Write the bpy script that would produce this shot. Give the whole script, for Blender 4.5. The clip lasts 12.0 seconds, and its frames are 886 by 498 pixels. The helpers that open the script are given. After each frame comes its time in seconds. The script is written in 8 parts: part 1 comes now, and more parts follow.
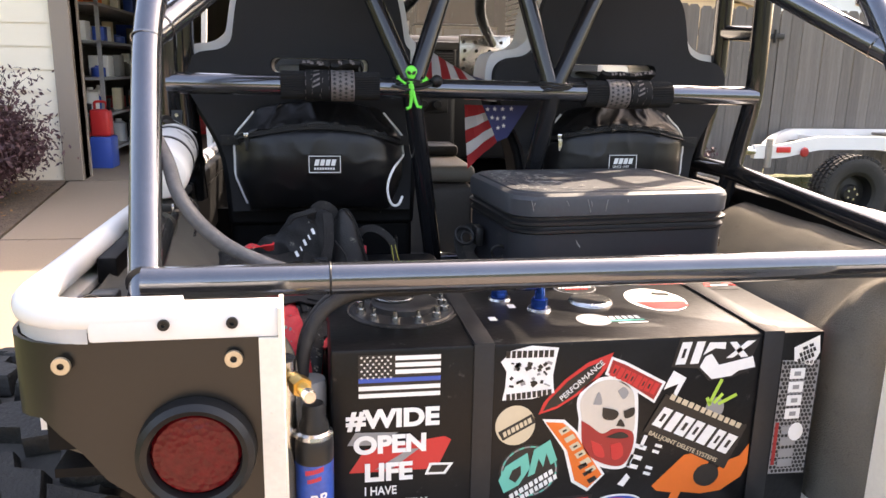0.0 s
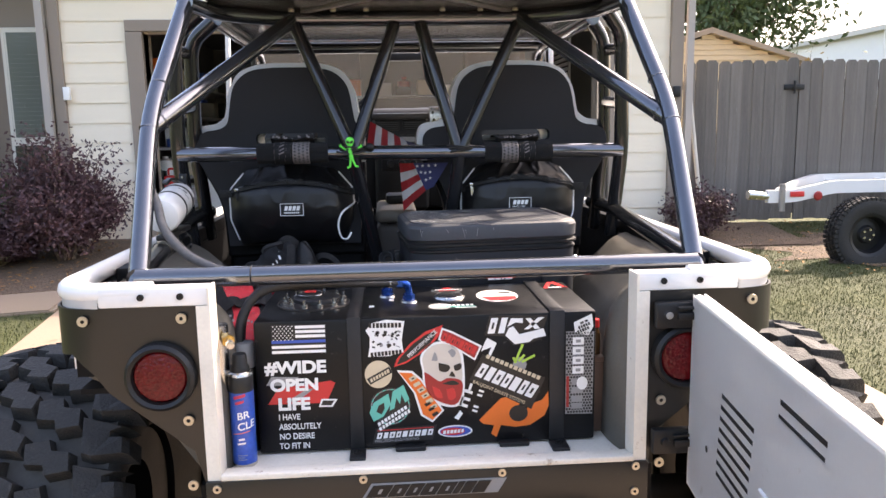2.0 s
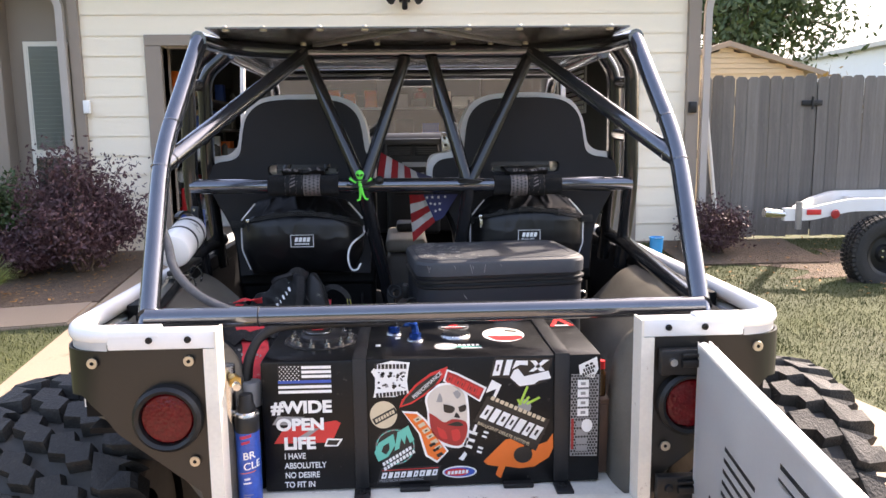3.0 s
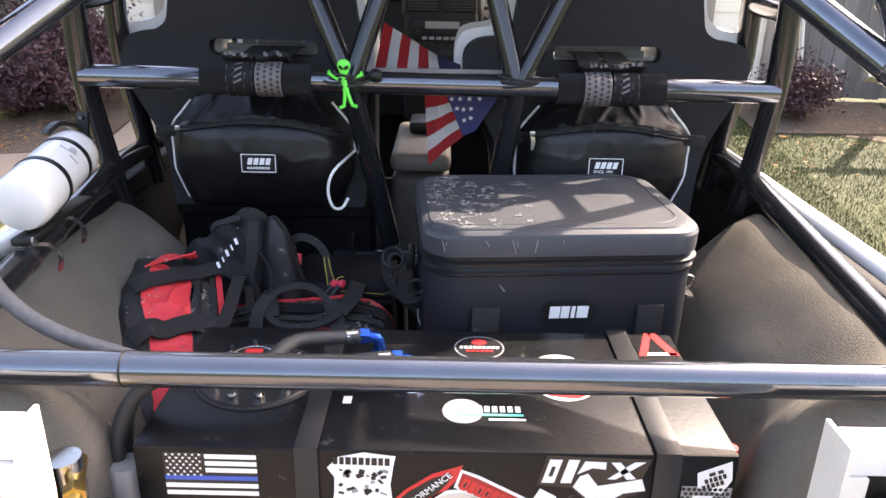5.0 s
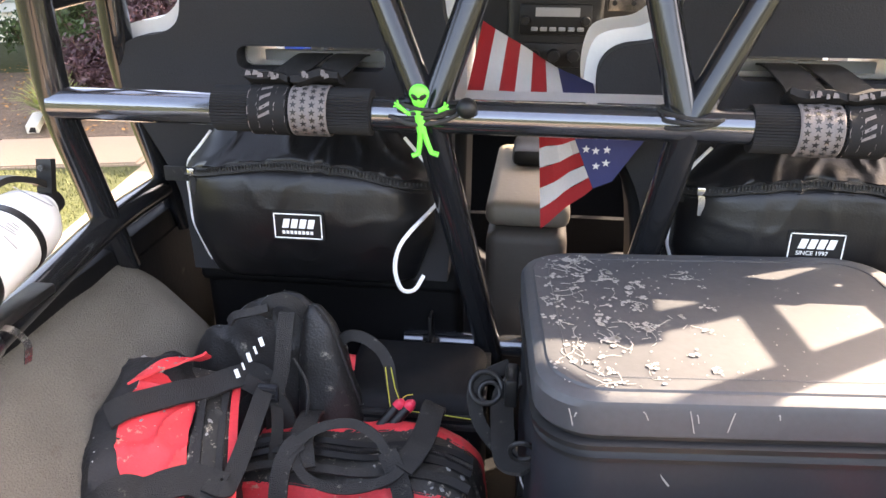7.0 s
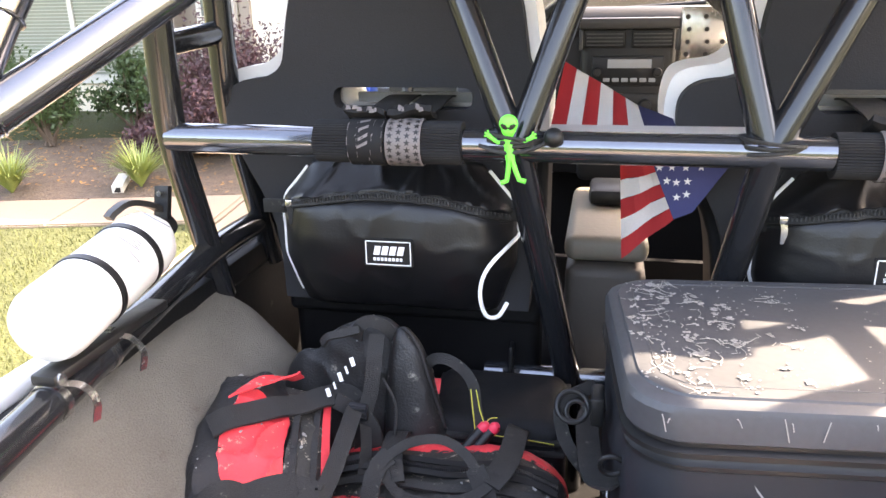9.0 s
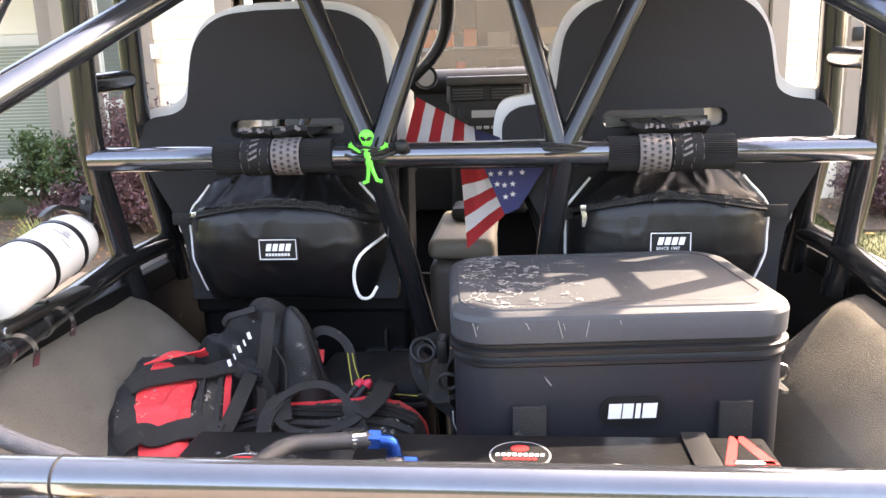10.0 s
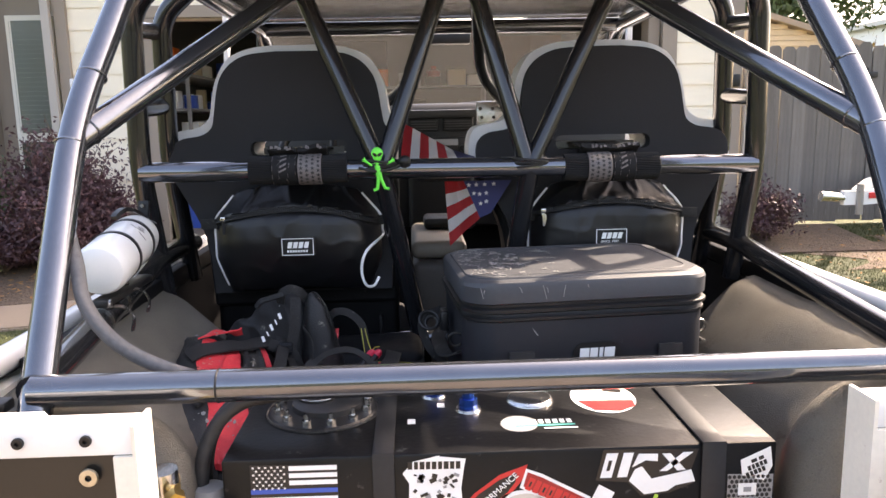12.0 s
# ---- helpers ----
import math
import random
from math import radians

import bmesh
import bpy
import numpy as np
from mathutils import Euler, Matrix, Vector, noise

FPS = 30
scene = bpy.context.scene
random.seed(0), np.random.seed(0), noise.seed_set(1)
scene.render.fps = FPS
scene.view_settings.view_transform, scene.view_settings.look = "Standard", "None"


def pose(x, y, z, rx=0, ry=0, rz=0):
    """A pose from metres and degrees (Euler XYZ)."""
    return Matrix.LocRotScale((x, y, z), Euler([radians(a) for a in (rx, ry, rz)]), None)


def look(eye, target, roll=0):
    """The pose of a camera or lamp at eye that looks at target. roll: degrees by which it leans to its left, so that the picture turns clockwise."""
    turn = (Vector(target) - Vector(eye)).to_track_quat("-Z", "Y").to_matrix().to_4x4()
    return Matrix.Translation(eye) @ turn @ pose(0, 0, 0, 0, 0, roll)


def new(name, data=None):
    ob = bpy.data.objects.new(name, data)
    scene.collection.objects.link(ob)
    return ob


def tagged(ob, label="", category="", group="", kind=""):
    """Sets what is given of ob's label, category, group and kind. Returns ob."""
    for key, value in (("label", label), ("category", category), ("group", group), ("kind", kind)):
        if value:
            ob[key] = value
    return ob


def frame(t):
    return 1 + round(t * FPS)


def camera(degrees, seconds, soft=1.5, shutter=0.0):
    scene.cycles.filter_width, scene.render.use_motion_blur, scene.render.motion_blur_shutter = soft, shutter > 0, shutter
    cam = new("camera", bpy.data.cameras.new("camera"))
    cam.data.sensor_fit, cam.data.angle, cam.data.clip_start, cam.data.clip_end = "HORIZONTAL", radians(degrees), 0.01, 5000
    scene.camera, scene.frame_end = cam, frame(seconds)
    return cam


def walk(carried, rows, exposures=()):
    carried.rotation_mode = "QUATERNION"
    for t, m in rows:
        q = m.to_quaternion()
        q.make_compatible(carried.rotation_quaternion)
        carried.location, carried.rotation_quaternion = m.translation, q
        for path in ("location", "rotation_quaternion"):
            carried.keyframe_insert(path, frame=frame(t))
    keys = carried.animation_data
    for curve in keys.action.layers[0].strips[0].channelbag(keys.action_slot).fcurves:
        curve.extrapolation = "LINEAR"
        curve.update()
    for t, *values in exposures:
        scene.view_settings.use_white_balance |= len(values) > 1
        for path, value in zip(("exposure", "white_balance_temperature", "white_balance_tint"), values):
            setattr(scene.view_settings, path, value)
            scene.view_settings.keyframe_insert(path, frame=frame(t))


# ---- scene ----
cam = camera(61.0, 12.0)
PATH = [
    (0, (-0.399, -0.884, 1.532), (-0.068, 1.033, 1.069), 1.1),
    (0.1, (-0.399, -0.941, 1.53), (-0.075, 0.976, 1.06), 1.2),
    (0.5, (-0.365, -1.153, 1.52), (-0.06, 0.776, 1.086), 0.6),
    (1, (-0.209, -1.353, 1.54), (0.034, 0.589, 1.129), -0.2),
    (1.5, (-0.09, -1.482, 1.545), (0.099, 0.474, 1.173), -0.6),
    (2, (-0.075, -1.523, 1.561), (0.066, 0.447, 1.244), -1.0),
    (2.5, (-0.065, -1.526, 1.615), (0.048, 0.452, 1.338), -1.0),
    (3, (-0.051, -1.523, 1.641), (0.048, 0.452, 1.343), -0.7),
    (3.2, (-0.043, -1.515, 1.642), (0.053, 0.456, 1.315), -0.5),
    (4.8, (-0.027, -0.774, 1.716), (-0.031, 1.09, 0.992), 1.0),
    (5, (0.007, -0.669, 1.731), (0.01, 1.192, 0.999), 1.1),
    (5.5, (0.03, -0.478, 1.753), (0.032, 1.377, 1.006), 0.8),
    (6, (-0.018, -0.28, 1.759), (-0.001, 1.568, 0.996), 0.8),
    (6.5, (0.013, -0.194, 1.747), (-0.004, 1.651, 0.976), 0.5),
    (7, (-0.035, -0.134, 1.728), (-0.273, 1.682, 0.925), 0.0),
    (7.5, (-0.061, -0.137, 1.711), (-0.48, 1.624, 0.861), -0.7),
    (7.7, (-0.064, -0.141, 1.711), (-0.518, 1.609, 0.855), -0.9),
    (9.3, (-0.064, -0.252, 1.673), (-0.424, 1.634, 1.111), -1.5),
    (9.5, (-0.018, -0.318, 1.651), (-0.334, 1.588, 1.135), -1.6),
    (10, (0.065, -0.498, 1.617), (-0.123, 1.445, 1.182), -1.8),
    (10.5, (0.055, -0.619, 1.632), (-0.039, 1.342, 1.247), -2.1),
    (11, (-0.083, -0.748, 1.6), (-0.076, 1.221, 1.248), -1.9),
    (11.5, (-0.134, -0.82, 1.609), (-0.074, 1.149, 1.267), -1.6),
    (12, (-0.107, -0.85, 1.598), (-0.037, 1.119, 1.257), -1.2),
]
EXPO = [(0, 2.52, 8300), (0.5, 2.38, 8300), (1.5, 2.27, 7800), (2.5, 2.24, 7350), (3.2, 2.24, 7350), (4.8, 2.57, 7450), (5.5, 2.92, 7600), (6, 3.22, 7900), (6.5, 3.52, 8300), (7, 3.62, 8600), (7.7, 3.77, 8800), (9.3, 3.86, 8400), (10, 3.48, 8300), (10.5, 3.16, 8300), (11, 2.87, 8200), (12, 2.47, 8000)]
walk(cam, [(t, look(eye, target, roll)) for t, eye, target, roll in PATH], [(t, e, k, 19) for t, e, k in EXPO])

# ---- light ----
world = bpy.data.worlds.new("sky")
scene.world = world
world.use_nodes = True
wn = world.node_tree.nodes
sky = wn.new("ShaderNodeTexSky")
sky.sky_type, sky.sun_disc = "NISHITA", False
SUN_DIR = Vector((0.62, 0.42, 0.72)).normalized()
sky.sun_elevation = math.asin(SUN_DIR.z)
sky.sun_rotation = math.atan2(SUN_DIR.x, SUN_DIR.y)
sky.dust_density, sky.ozone_density = 3.0, 1.0
world.node_tree.links.new(sky.outputs[0], wn["Background"].inputs[0])
wn["Background"].inputs[1].default_value = 0.15
sun = new("sun", bpy.data.lights.new("sun", "SUN"))
sun.data.energy, sun.data.angle, sun.data.color = 2.7, radians(0.6), (1.0, 0.95, 0.87)
sun.matrix_world = look(SUN_DIR * 30, (0, 0, 0))


# ---- materials ----
def mat(name, col, rough=0.5, metal=0.0, var=0.15, scale=6.0, fine=120.0, bump=0.15, depth=0.002, coat=0.0, spots=None, spot=0.0, weave=0.0, stretch=(1, 1, 1), spec=0.5):
    """A surface with colour drift at a coarse and a fine scale, uneven gloss and fine relief; spots: colour of dust or stains, spot: their share."""
    m = bpy.data.materials.new(name)
    m.use_nodes = True
    nt = m.node_tree
    N, L = nt.nodes, nt.links
    b = N["Principled BSDF"]
    tc, mp = N.new("ShaderNodeTexCoord"), N.new("ShaderNodeMapping")
    mp.inputs["Scale"].default_value = stretch
    L.new(tc.outputs["Object"], mp.inputs[0])
    n1, n2 = N.new("ShaderNodeTexNoise"), N.new("ShaderNodeTexNoise")
    for n, s, d in ((n1, scale, 5), (n2, fine, 3)):
        n.inputs["Scale"].default_value, n.inputs["Detail"].default_value = s, d
        L.new(mp.outputs[0], n.inputs["Vector"])
    mix = N.new("ShaderNodeMix")
    mix.data_type = "RGBA"
    mix.inputs[6].default_value = (*[max(0, c * (1 - var * 1.6)) for c in col], 1)
    mix.inputs[7].default_value = (*[min(1, c * (1 + var * 1.6)) for c in col], 1)
    ma = N.new("ShaderNodeMath")
    ma.operation = "MULTIPLY_ADD"
    L.new(n2.outputs[0], ma.inputs[0])
    ma.inputs[1].default_value = 0.4
    mb = N.new("ShaderNodeMath")
    mb.operation = "MULTIPLY"
    L.new(n1.outputs[0], mb.inputs[0])
    mb.inputs[1].default_value = 0.6
    L.new(mb.outputs[0], ma.inputs[2])
    L.new(ma.outputs[0], mix.inputs[0])
    out = mix.outputs[2]
    if spots:
        n3 = N.new("ShaderNodeTexNoise")
        n3.inputs["Scale"].default_value, n3.inputs["Detail"].default_value, n3.inputs["Roughness"].default_value = scale * 2.3, 8, 0.72
        L.new(mp.outputs[0], n3.inputs["Vector"])
        rp = N.new("ShaderNodeValToRGB")
        rp.color_ramp.elements[0].position, rp.color_ramp.elements[1].position = 0.66 - spot * 0.3, 0.74 - spot * 0.2
        L.new(n3.outputs[0], rp.inputs[0])
        m2 = N.new("ShaderNodeMix")
        m2.data_type = "RGBA"
        m2.inputs[7].default_value = (*spots, 1)
        L.new(rp.outputs[0], m2.inputs[0])
        L.new(out, m2.inputs[6])
        out = m2.outputs[2]
    L.new(out, b.inputs["Base Color"])
    r = N.new("ShaderNodeMapRange")
    r.inputs[3].default_value, r.inputs[4].default_value = max(0.02, rough * 0.75), min(1, rough * 1.25)
    L.new(n1.outputs[0], r.inputs[0])
    L.new(r.outputs[0], b.inputs["Roughness"])
    b.inputs["Metallic"].default_value = metal
    b.inputs["Specular IOR Level"].default_value = spec
    b.inputs["Coat Weight"].default_value = coat
    b.inputs["Coat Roughness"].default_value = 0.08
    if bump:
        bp = N.new("ShaderNodeBump")
        bp.inputs["Strength"].default_value, bp.inputs["Distance"].default_value = bump, depth
        src = n2.outputs[0]
        if weave:
            wv = N.new("ShaderNodeTexVoronoi")
            wv.inputs["Scale"].default_value = weave
            L.new(mp.outputs[0], wv.inputs["Vector"])
            src = wv.outputs[0]
        L.new(src, bp.inputs["Height"])
        L.new(bp.outputs[0], b.inputs["Normal"])
    return m


def flat(name, col, rough=0.4):
    return mat(name, col, rough, var=0.05, scale=30, bump=0.05, depth=0.0005)


# Two tones of one tube paint: paler where sky reflects, darker where shaded.
CAGE_SHADED = mat("shaded_cage_tube", (0.017, 0.018, 0.0205), 0.19, 0.3, var=0.2, scale=9, bump=0.04, depth=0.0006, coat=0.4)
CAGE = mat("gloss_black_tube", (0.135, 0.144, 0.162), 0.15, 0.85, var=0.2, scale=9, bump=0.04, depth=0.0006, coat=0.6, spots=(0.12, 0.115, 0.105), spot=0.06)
WHITE = mat("white_body_paint", (0.8, 0.795, 0.78), 0.32, var=0.04, scale=4, bump=0.03, coat=0.3, spots=(0.6, 0.56, 0.48), spot=0.02)
CREAM = mat("worn_primer", (0.78, 0.73, 0.63), 0.5, var=0.14, scale=9, bump=0.15, spots=(0.3, 0.19, 0.1), spot=0.16)
SLEEVE = mat("black_rib_knit", (0.011, 0.011, 0.012), 0.75, var=0.25, scale=30, fine=500, bump=0.4, depth=0.001, spec=0.25)
PANEL = mat("satin_black_armour", (0.012, 0.0105, 0.009), 0.36, 0.0, var=0.25, scale=7, bump=0.05, coat=0.12, spots=(0.06, 0.055, 0.045), spot=0.03)
ROOFS = mat("glossy_black_sheet", (0.16, 0.155, 0.148), 0.2, 0.55, var=0.3, scale=5, bump=0.05, coat=0.4)
TUBIN = mat("dusty_black_lining", (0.005, 0.005, 0.0055), 0.6, var=0.3, scale=5, bump=0.2, spots=(0.05, 0.047, 0.042), spot=0.05, spec=0.15)
CARPET = mat("grey_tan_carpet", (0.148, 0.135, 0.114), 0.95, var=0.38, scale=9, fine=520, bump=1.0, depth=0.0035, stretch=(1, 0.7, 1), spots=(0.11, 0.095, 0.078), spot=0.22, spec=0.1)
TANK = mat("black_tank_paint", (0.006, 0.006, 0.0066), 0.38, 0.0, var=0.4, scale=14, bump=0.2, coat=0.03, spots=(0.075, 0.072, 0.066), spot=0.17, spec=0.25)
BAND = mat("black_steel_band", (0.02, 0.02, 0.021), 0.45, 0.0, var=0.3, scale=9, bump=0.06, spec=0.35)
TREADDUST = mat("dusty_tyre_carcass", (0.06, 0.056, 0.05), 0.85, var=0.35, scale=14, bump=0.4, spots=(0.05, 0.048, 0.045), spot=0.2)
RUBBER = mat("tyre_rubber", (0.028, 0.0272, 0.026), 0.7, var=0.5, scale=26, fine=150, bump=0.8, depth=0.004, spots=(0.07, 0.066, 0.058), spot=0.22, spec=0.35)
BLACKP = mat("black_plastic", (0.009, 0.009, 0.0095), 0.45, var=0.2, scale=20, bump=0.12, spec=0.4)
FUELHOSE = mat("black_rubber_hose", (0.03, 0.03, 0.031), 0.5, var=0.35, scale=60, bump=0.5, depth=0.001, weave=700)
HOSE = mat("braided_hose", (0.085, 0.085, 0.09), 0.6, var=0.35, scale=60, bump=0.7, depth=0.001, weave=700)
VINYL = mat("black_vinyl", (0.006, 0.006, 0.0068), 0.39, var=0.2, scale=7, fine=320, bump=0.25, depth=0.0012, coat=0.04, spec=0.4)
SEATB = mat("charcoal_seat_fabric", (0.026, 0.026, 0.028), 0.8, var=0.15, scale=8, fine=400, bump=0.4, depth=0.001, spec=0.2)
SEATW = mat("light_grey_seat_vinyl", (0.7, 0.69, 0.67), 0.6, var=0.06, scale=8, bump=0.15)
WEB = mat("black_webbing", (0.019, 0.0185, 0.018), 0.62, var=0.55, scale=30, fine=420, bump=0.8, depth=0.0015, spots=(0.17, 0.155, 0.13), spot=0.14, spec=0.4, weave=800)
NYLON = mat("black_nylon", (0.014, 0.0138, 0.014), 0.52, var=0.4, scale=16, fine=300, bump=0.5, depth=0.002, spots=(0.2, 0.185, 0.155), spot=0.1, spec=0.4)
MUDNY = mat("mud_caked_nylon", (0.03, 0.0285, 0.026), 0.6, var=0.4, scale=30, fine=300, bump=0.5, depth=0.002, spots=(0.5, 0.44, 0.35), spot=0.3, spec=0.3)
CHROMED = mat("dull_zip_teeth", (0.03, 0.03, 0.031), 0.35, 0.3, var=0.2, scale=90, fine=700, bump=0.8, depth=0.002)
REDCLOTH = mat("muddy_red_nylon", (0.78, 0.045, 0.055), 0.6, var=0.22, scale=24, fine=240, bump=0.4, depth=0.0015, spots=(0.6, 0.36, 0.25), spot=0.17)
COOLER = mat("charcoal_cooler_vinyl", (0.0155, 0.017, 0.021), 0.5, var=0.15, scale=6, bump=0.12, spots=(0.09, 0.088, 0.082), spot=0.07, spec=0.3)
LIDMAT = mat("dusty_cooler_lid", (0.043, 0.0455, 0.051), 0.56, var=0.25, scale=6, bump=0.12, spots=(0.12, 0.117, 0.11), spot=0.1, spec=0.5)
SPLAT = mat("dried_splash", (0.27, 0.263, 0.25), 0.9, var=0.1, scale=40)
CHROME = mat("bright_metal", (0.6, 0.59, 0.57), 0.25, 1.0, var=0.12, scale=40, bump=0.06)
ZINC = mat("zinc_bolt", (0.55, 0.5, 0.4), 0.4, 0.9, var=0.15, scale=60, bump=0.1)
ZINCG = mat("satin_grey_plastic", (0.3, 0.3, 0.3), 0.3, 0.5, var=0.1, scale=20, bump=0.05)
BRASS = mat("brass", (0.55, 0.38, 0.14), 0.35, 1.0, var=0.2, scale=40, bump=0.1)
BLUEAN = mat("blue_anodised", (0.015, 0.08, 0.36), 0.25, 0.8, var=0.15, scale=30, bump=0.03)
REDLENS = mat("red_lens", (0.105, 0.004, 0.006), 0.2, var=0.35, scale=60, bump=0.5, depth=0.003, coat=0.08, weave=130, spec=0.3)
CANBLUE = mat("printed_blue_label", (0.018, 0.08, 0.4), 0.3, var=0.5, scale=25, fine=160, bump=0.03, coat=0.3, spots=(0.05, 0.16, 0.5), spot=0.12)
STWHITE, STRED, STBLUE = flat("white_vinyl", (0.82, 0.82, 0.8)), flat("red_vinyl", (0.6, 0.03, 0.03)), flat("blue_vinyl", (0.03, 0.09, 0.42))
STORANGE, STTEAL, STTAN = flat("orange_vinyl", (0.8, 0.16, 0.02)), flat("teal_vinyl", (0.1, 0.5, 0.4)), flat("tan_vinyl", (0.62, 0.52, 0.36))
STGREY, STGREEN, STBLACK = flat("grey_vinyl", (0.28, 0.28, 0.28)), flat("lime_vinyl", (0.4, 0.62, 0.08)), flat("black_vinyl_print", (0.01, 0.01, 0.01))
STSKIN, STDRED = flat("bone_vinyl", (0.62, 0.56, 0.48)), flat("dark_red_vinyl", (0.35, 0.02, 0.02))
ALIEN = flat("green_rubber", (0.1, 0.85, 0.08), 0.45)
EXTW = mat("white_cylinder_paint", (0.7, 0.7, 0.69), 0.3, var=0.03, scale=10, bump=0.02, coat=0.4)
SIDING = mat("cream_siding", (0.83, 0.74, 0.585), 0.7, var=0.05, scale=3, bump=0.25, depth=0.002, stretch=(0.25, 1, 3))
TRIM = mat("taupe_trim", (0.27, 0.22, 0.175), 0.65, var=0.08, scale=4, bump=0.15)
TRIML = mat("light_trim", (0.66, 0.62, 0.54), 0.6, var=0.06, scale=4, bump=0.1)
CONC = mat("concrete", (0.26, 0.2, 0.145), 0.9, var=0.12, scale=1.6, fine=70, bump=0.4, depth=0.004, spots=(0.19, 0.15, 0.1), spot=0.1)
FENCE = mat("weathered_cedar", (0.25, 0.225, 0.195), 0.85, var=0.3, scale=3, fine=40, bump=0.5, depth=0.006, stretch=(6, 6, 0.5))
SOIL = mat("mulch", (0.125, 0.088, 0.06), 0.95, var=0.58, scale=14, fine=45, bump=1.0, depth=0.03)
LAWN = mat("lawn", (0.042, 0.05, 0.012), 0.9, var=0.45, scale=1.3, fine=45, bump=0.9, depth=0.02, spots=(0.14, 0.11, 0.04), spot=0.12)
GRASS = mat("grass_blades", (0.056, 0.066, 0.011), 0.7, var=0.4, scale=2.2, bump=0, spots=(0.15, 0.115, 0.03), spot=0.1)
# Grey kept well below drywall's, to stand for the garage's dim interior.
DARKW = mat("dimmed_garage_wall", (0.1, 0.098, 0.092), 0.85, var=0.12, scale=2, bump=0.1)


# ---- building blocks ----
def finish(bm, name):
    bmesh.ops.recalc_face_normals(bm, faces=bm.faces)
    me = bpy.data.meshes.new(name)
    bm.to_mesh(me)
    bm.free()
    return me


def part(name, bm, material, parent=None, label="", smooth=True, angle=35):
    """Links a bmesh as one mesh object, under a thing or a part if one is given."""
    me = finish(bm, name)
    for m in material if isinstance(material, (list, tuple)) else [material]:
        me.materials.append(m)
    if smooth:
        me.shade_smooth()
        me.set_sharp_from_angle(angle=radians(angle))
    ob = new(name, me)
    if parent is not None:
        ob.parent = parent
        ob.matrix_parent_inverse = parent.matrix_world.inverted() if parent.type == "EMPTY" and parent.parent is None else Matrix()
    return tagged(ob, label)


def thing(name, at, label, category, group="", kind=""):
    ob = new(name)
    ob.empty_display_size = 0.05
    ob.location = at
    ob.matrix_world = Matrix.Translation(at)
    return tagged(ob, label, category, group, kind)


def solid(name, bm, material, label, category, group="", kind="", **k):
    return tagged(part(name, bm, material, None, label, **k), "", category, group, kind)


def box(x0, x1, y0, y1, z0, z1, bevel=0.0, seg=2, bm=None, m=None):
    own = bmesh.new()
    bmesh.ops.create_cube(own, size=1)
    for v in own.verts:
        v.co = Vector(((x0 + x1) / 2 + v.co.x * (x1 - x0), (y0 + y1) / 2 + v.co.y * (y1 - y0), (z0 + z1) / 2 + v.co.z * (z1 - z0)))
    if bevel:
        bmesh.ops.bevel(own, geom=own.edges[:], offset=bevel, segments=seg, profile=0.5, affect="EDGES")
    if m:
        own.transform(m)
    return merge(bm, own)


def merge(bm, own):
    if bm is None:
        return own
    me = bpy.data.meshes.new("t")
    own.to_mesh(me)
    own.free()
    bm.from_mesh(me)
    bpy.data.meshes.remove(me)
    return bm


def fillet(pts, r, n=7):
    """A polyline with its corners rounded to about radius r."""
    P = [Vector(p) for p in pts]
    out = [P[0]]
    for a, b, c in zip(P, P[1:], P[2:]):
        u, w = (a - b), (c - b)
        d = min(r, u.length * 0.45, w.length * 0.45)
        s, e = b + u.normalized() * d, b + w.normalized() * d
        out += [s.lerp(b, t).lerp(b.lerp(e, t), t) for t in (i / n for i in range(n + 1))]
    return out + [P[-1]]


def smooth_line(pts, n=8):
    P = [Vector(p) for p in pts]
    P = [P[0] * 2 - P[1]] + P + [P[-1] * 2 - P[-2]]
    out = []
    for a, b, c, d in zip(P, P[1:], P[2:], P[3:]):
        for i in range(n):
            t = i / n
            out.append(0.5 * ((2 * b) + (c - a) * t + (2 * a - 5 * b + 4 * c - d) * t * t + (3 * b - a - 3 * c + d) * t ** 3))
    return out + [P[-2]]


def sweep(pts, r, seg=16, bm=None, flat_w=None, up=None, cap=True):
    """A round tube along pts, or with flat_w a strap of that width and thickness r."""
    bm = bm if bm is not None else bmesh.new()
    P = [Vector(p) for p in pts]
    rings, ref = [], None
    for i, p in enumerate(P):
        d = (P[min(i + 1, len(P) - 1)] - P[max(i - 1, 0)]).normalized()
        if ref is None:
            ref = Vector(up) if up else (Vector((0, 0, 1)) if abs(d.z) < 0.9 else Vector((1, 0, 0)))
        if up:
            ref = Vector(up)
        u = (ref - d * ref.dot(d)).normalized()
        ref = u
        w = d.cross(u)
        rr = r(i / (len(P) - 1)) if callable(r) else r
        if flat_w:
            c = [w * flat_w / 2 + u * rr / 2, -w * flat_w / 2 + u * rr / 2, -w * flat_w / 2 - u * rr / 2, w * flat_w / 2 - u * rr / 2]
            rings.append([bm.verts.new(p + q) for q in c])
        else:
            rings.append([bm.verts.new(p + (u * math.cos(2 * math.pi * k / seg) + w * math.sin(2 * math.pi * k / seg)) * rr) for k in range(seg)])
    for a, b in zip(rings, rings[1:]):
        for k in range(len(a)):
            bm.faces.new((a[k], a[(k + 1) % len(a)], b[(k + 1) % len(a)], b[k]))
    if cap:
        bm.faces.new(rings[0][::-1])
        bm.faces.new(rings[-1])
    return bm


def rod(p0, p1, r, seg=16, bm=None, r1=None):
    r1 = r if r1 is None else r1
    return sweep([p0, p1], (lambda t: r + (r1 - r) * t), seg, bm)


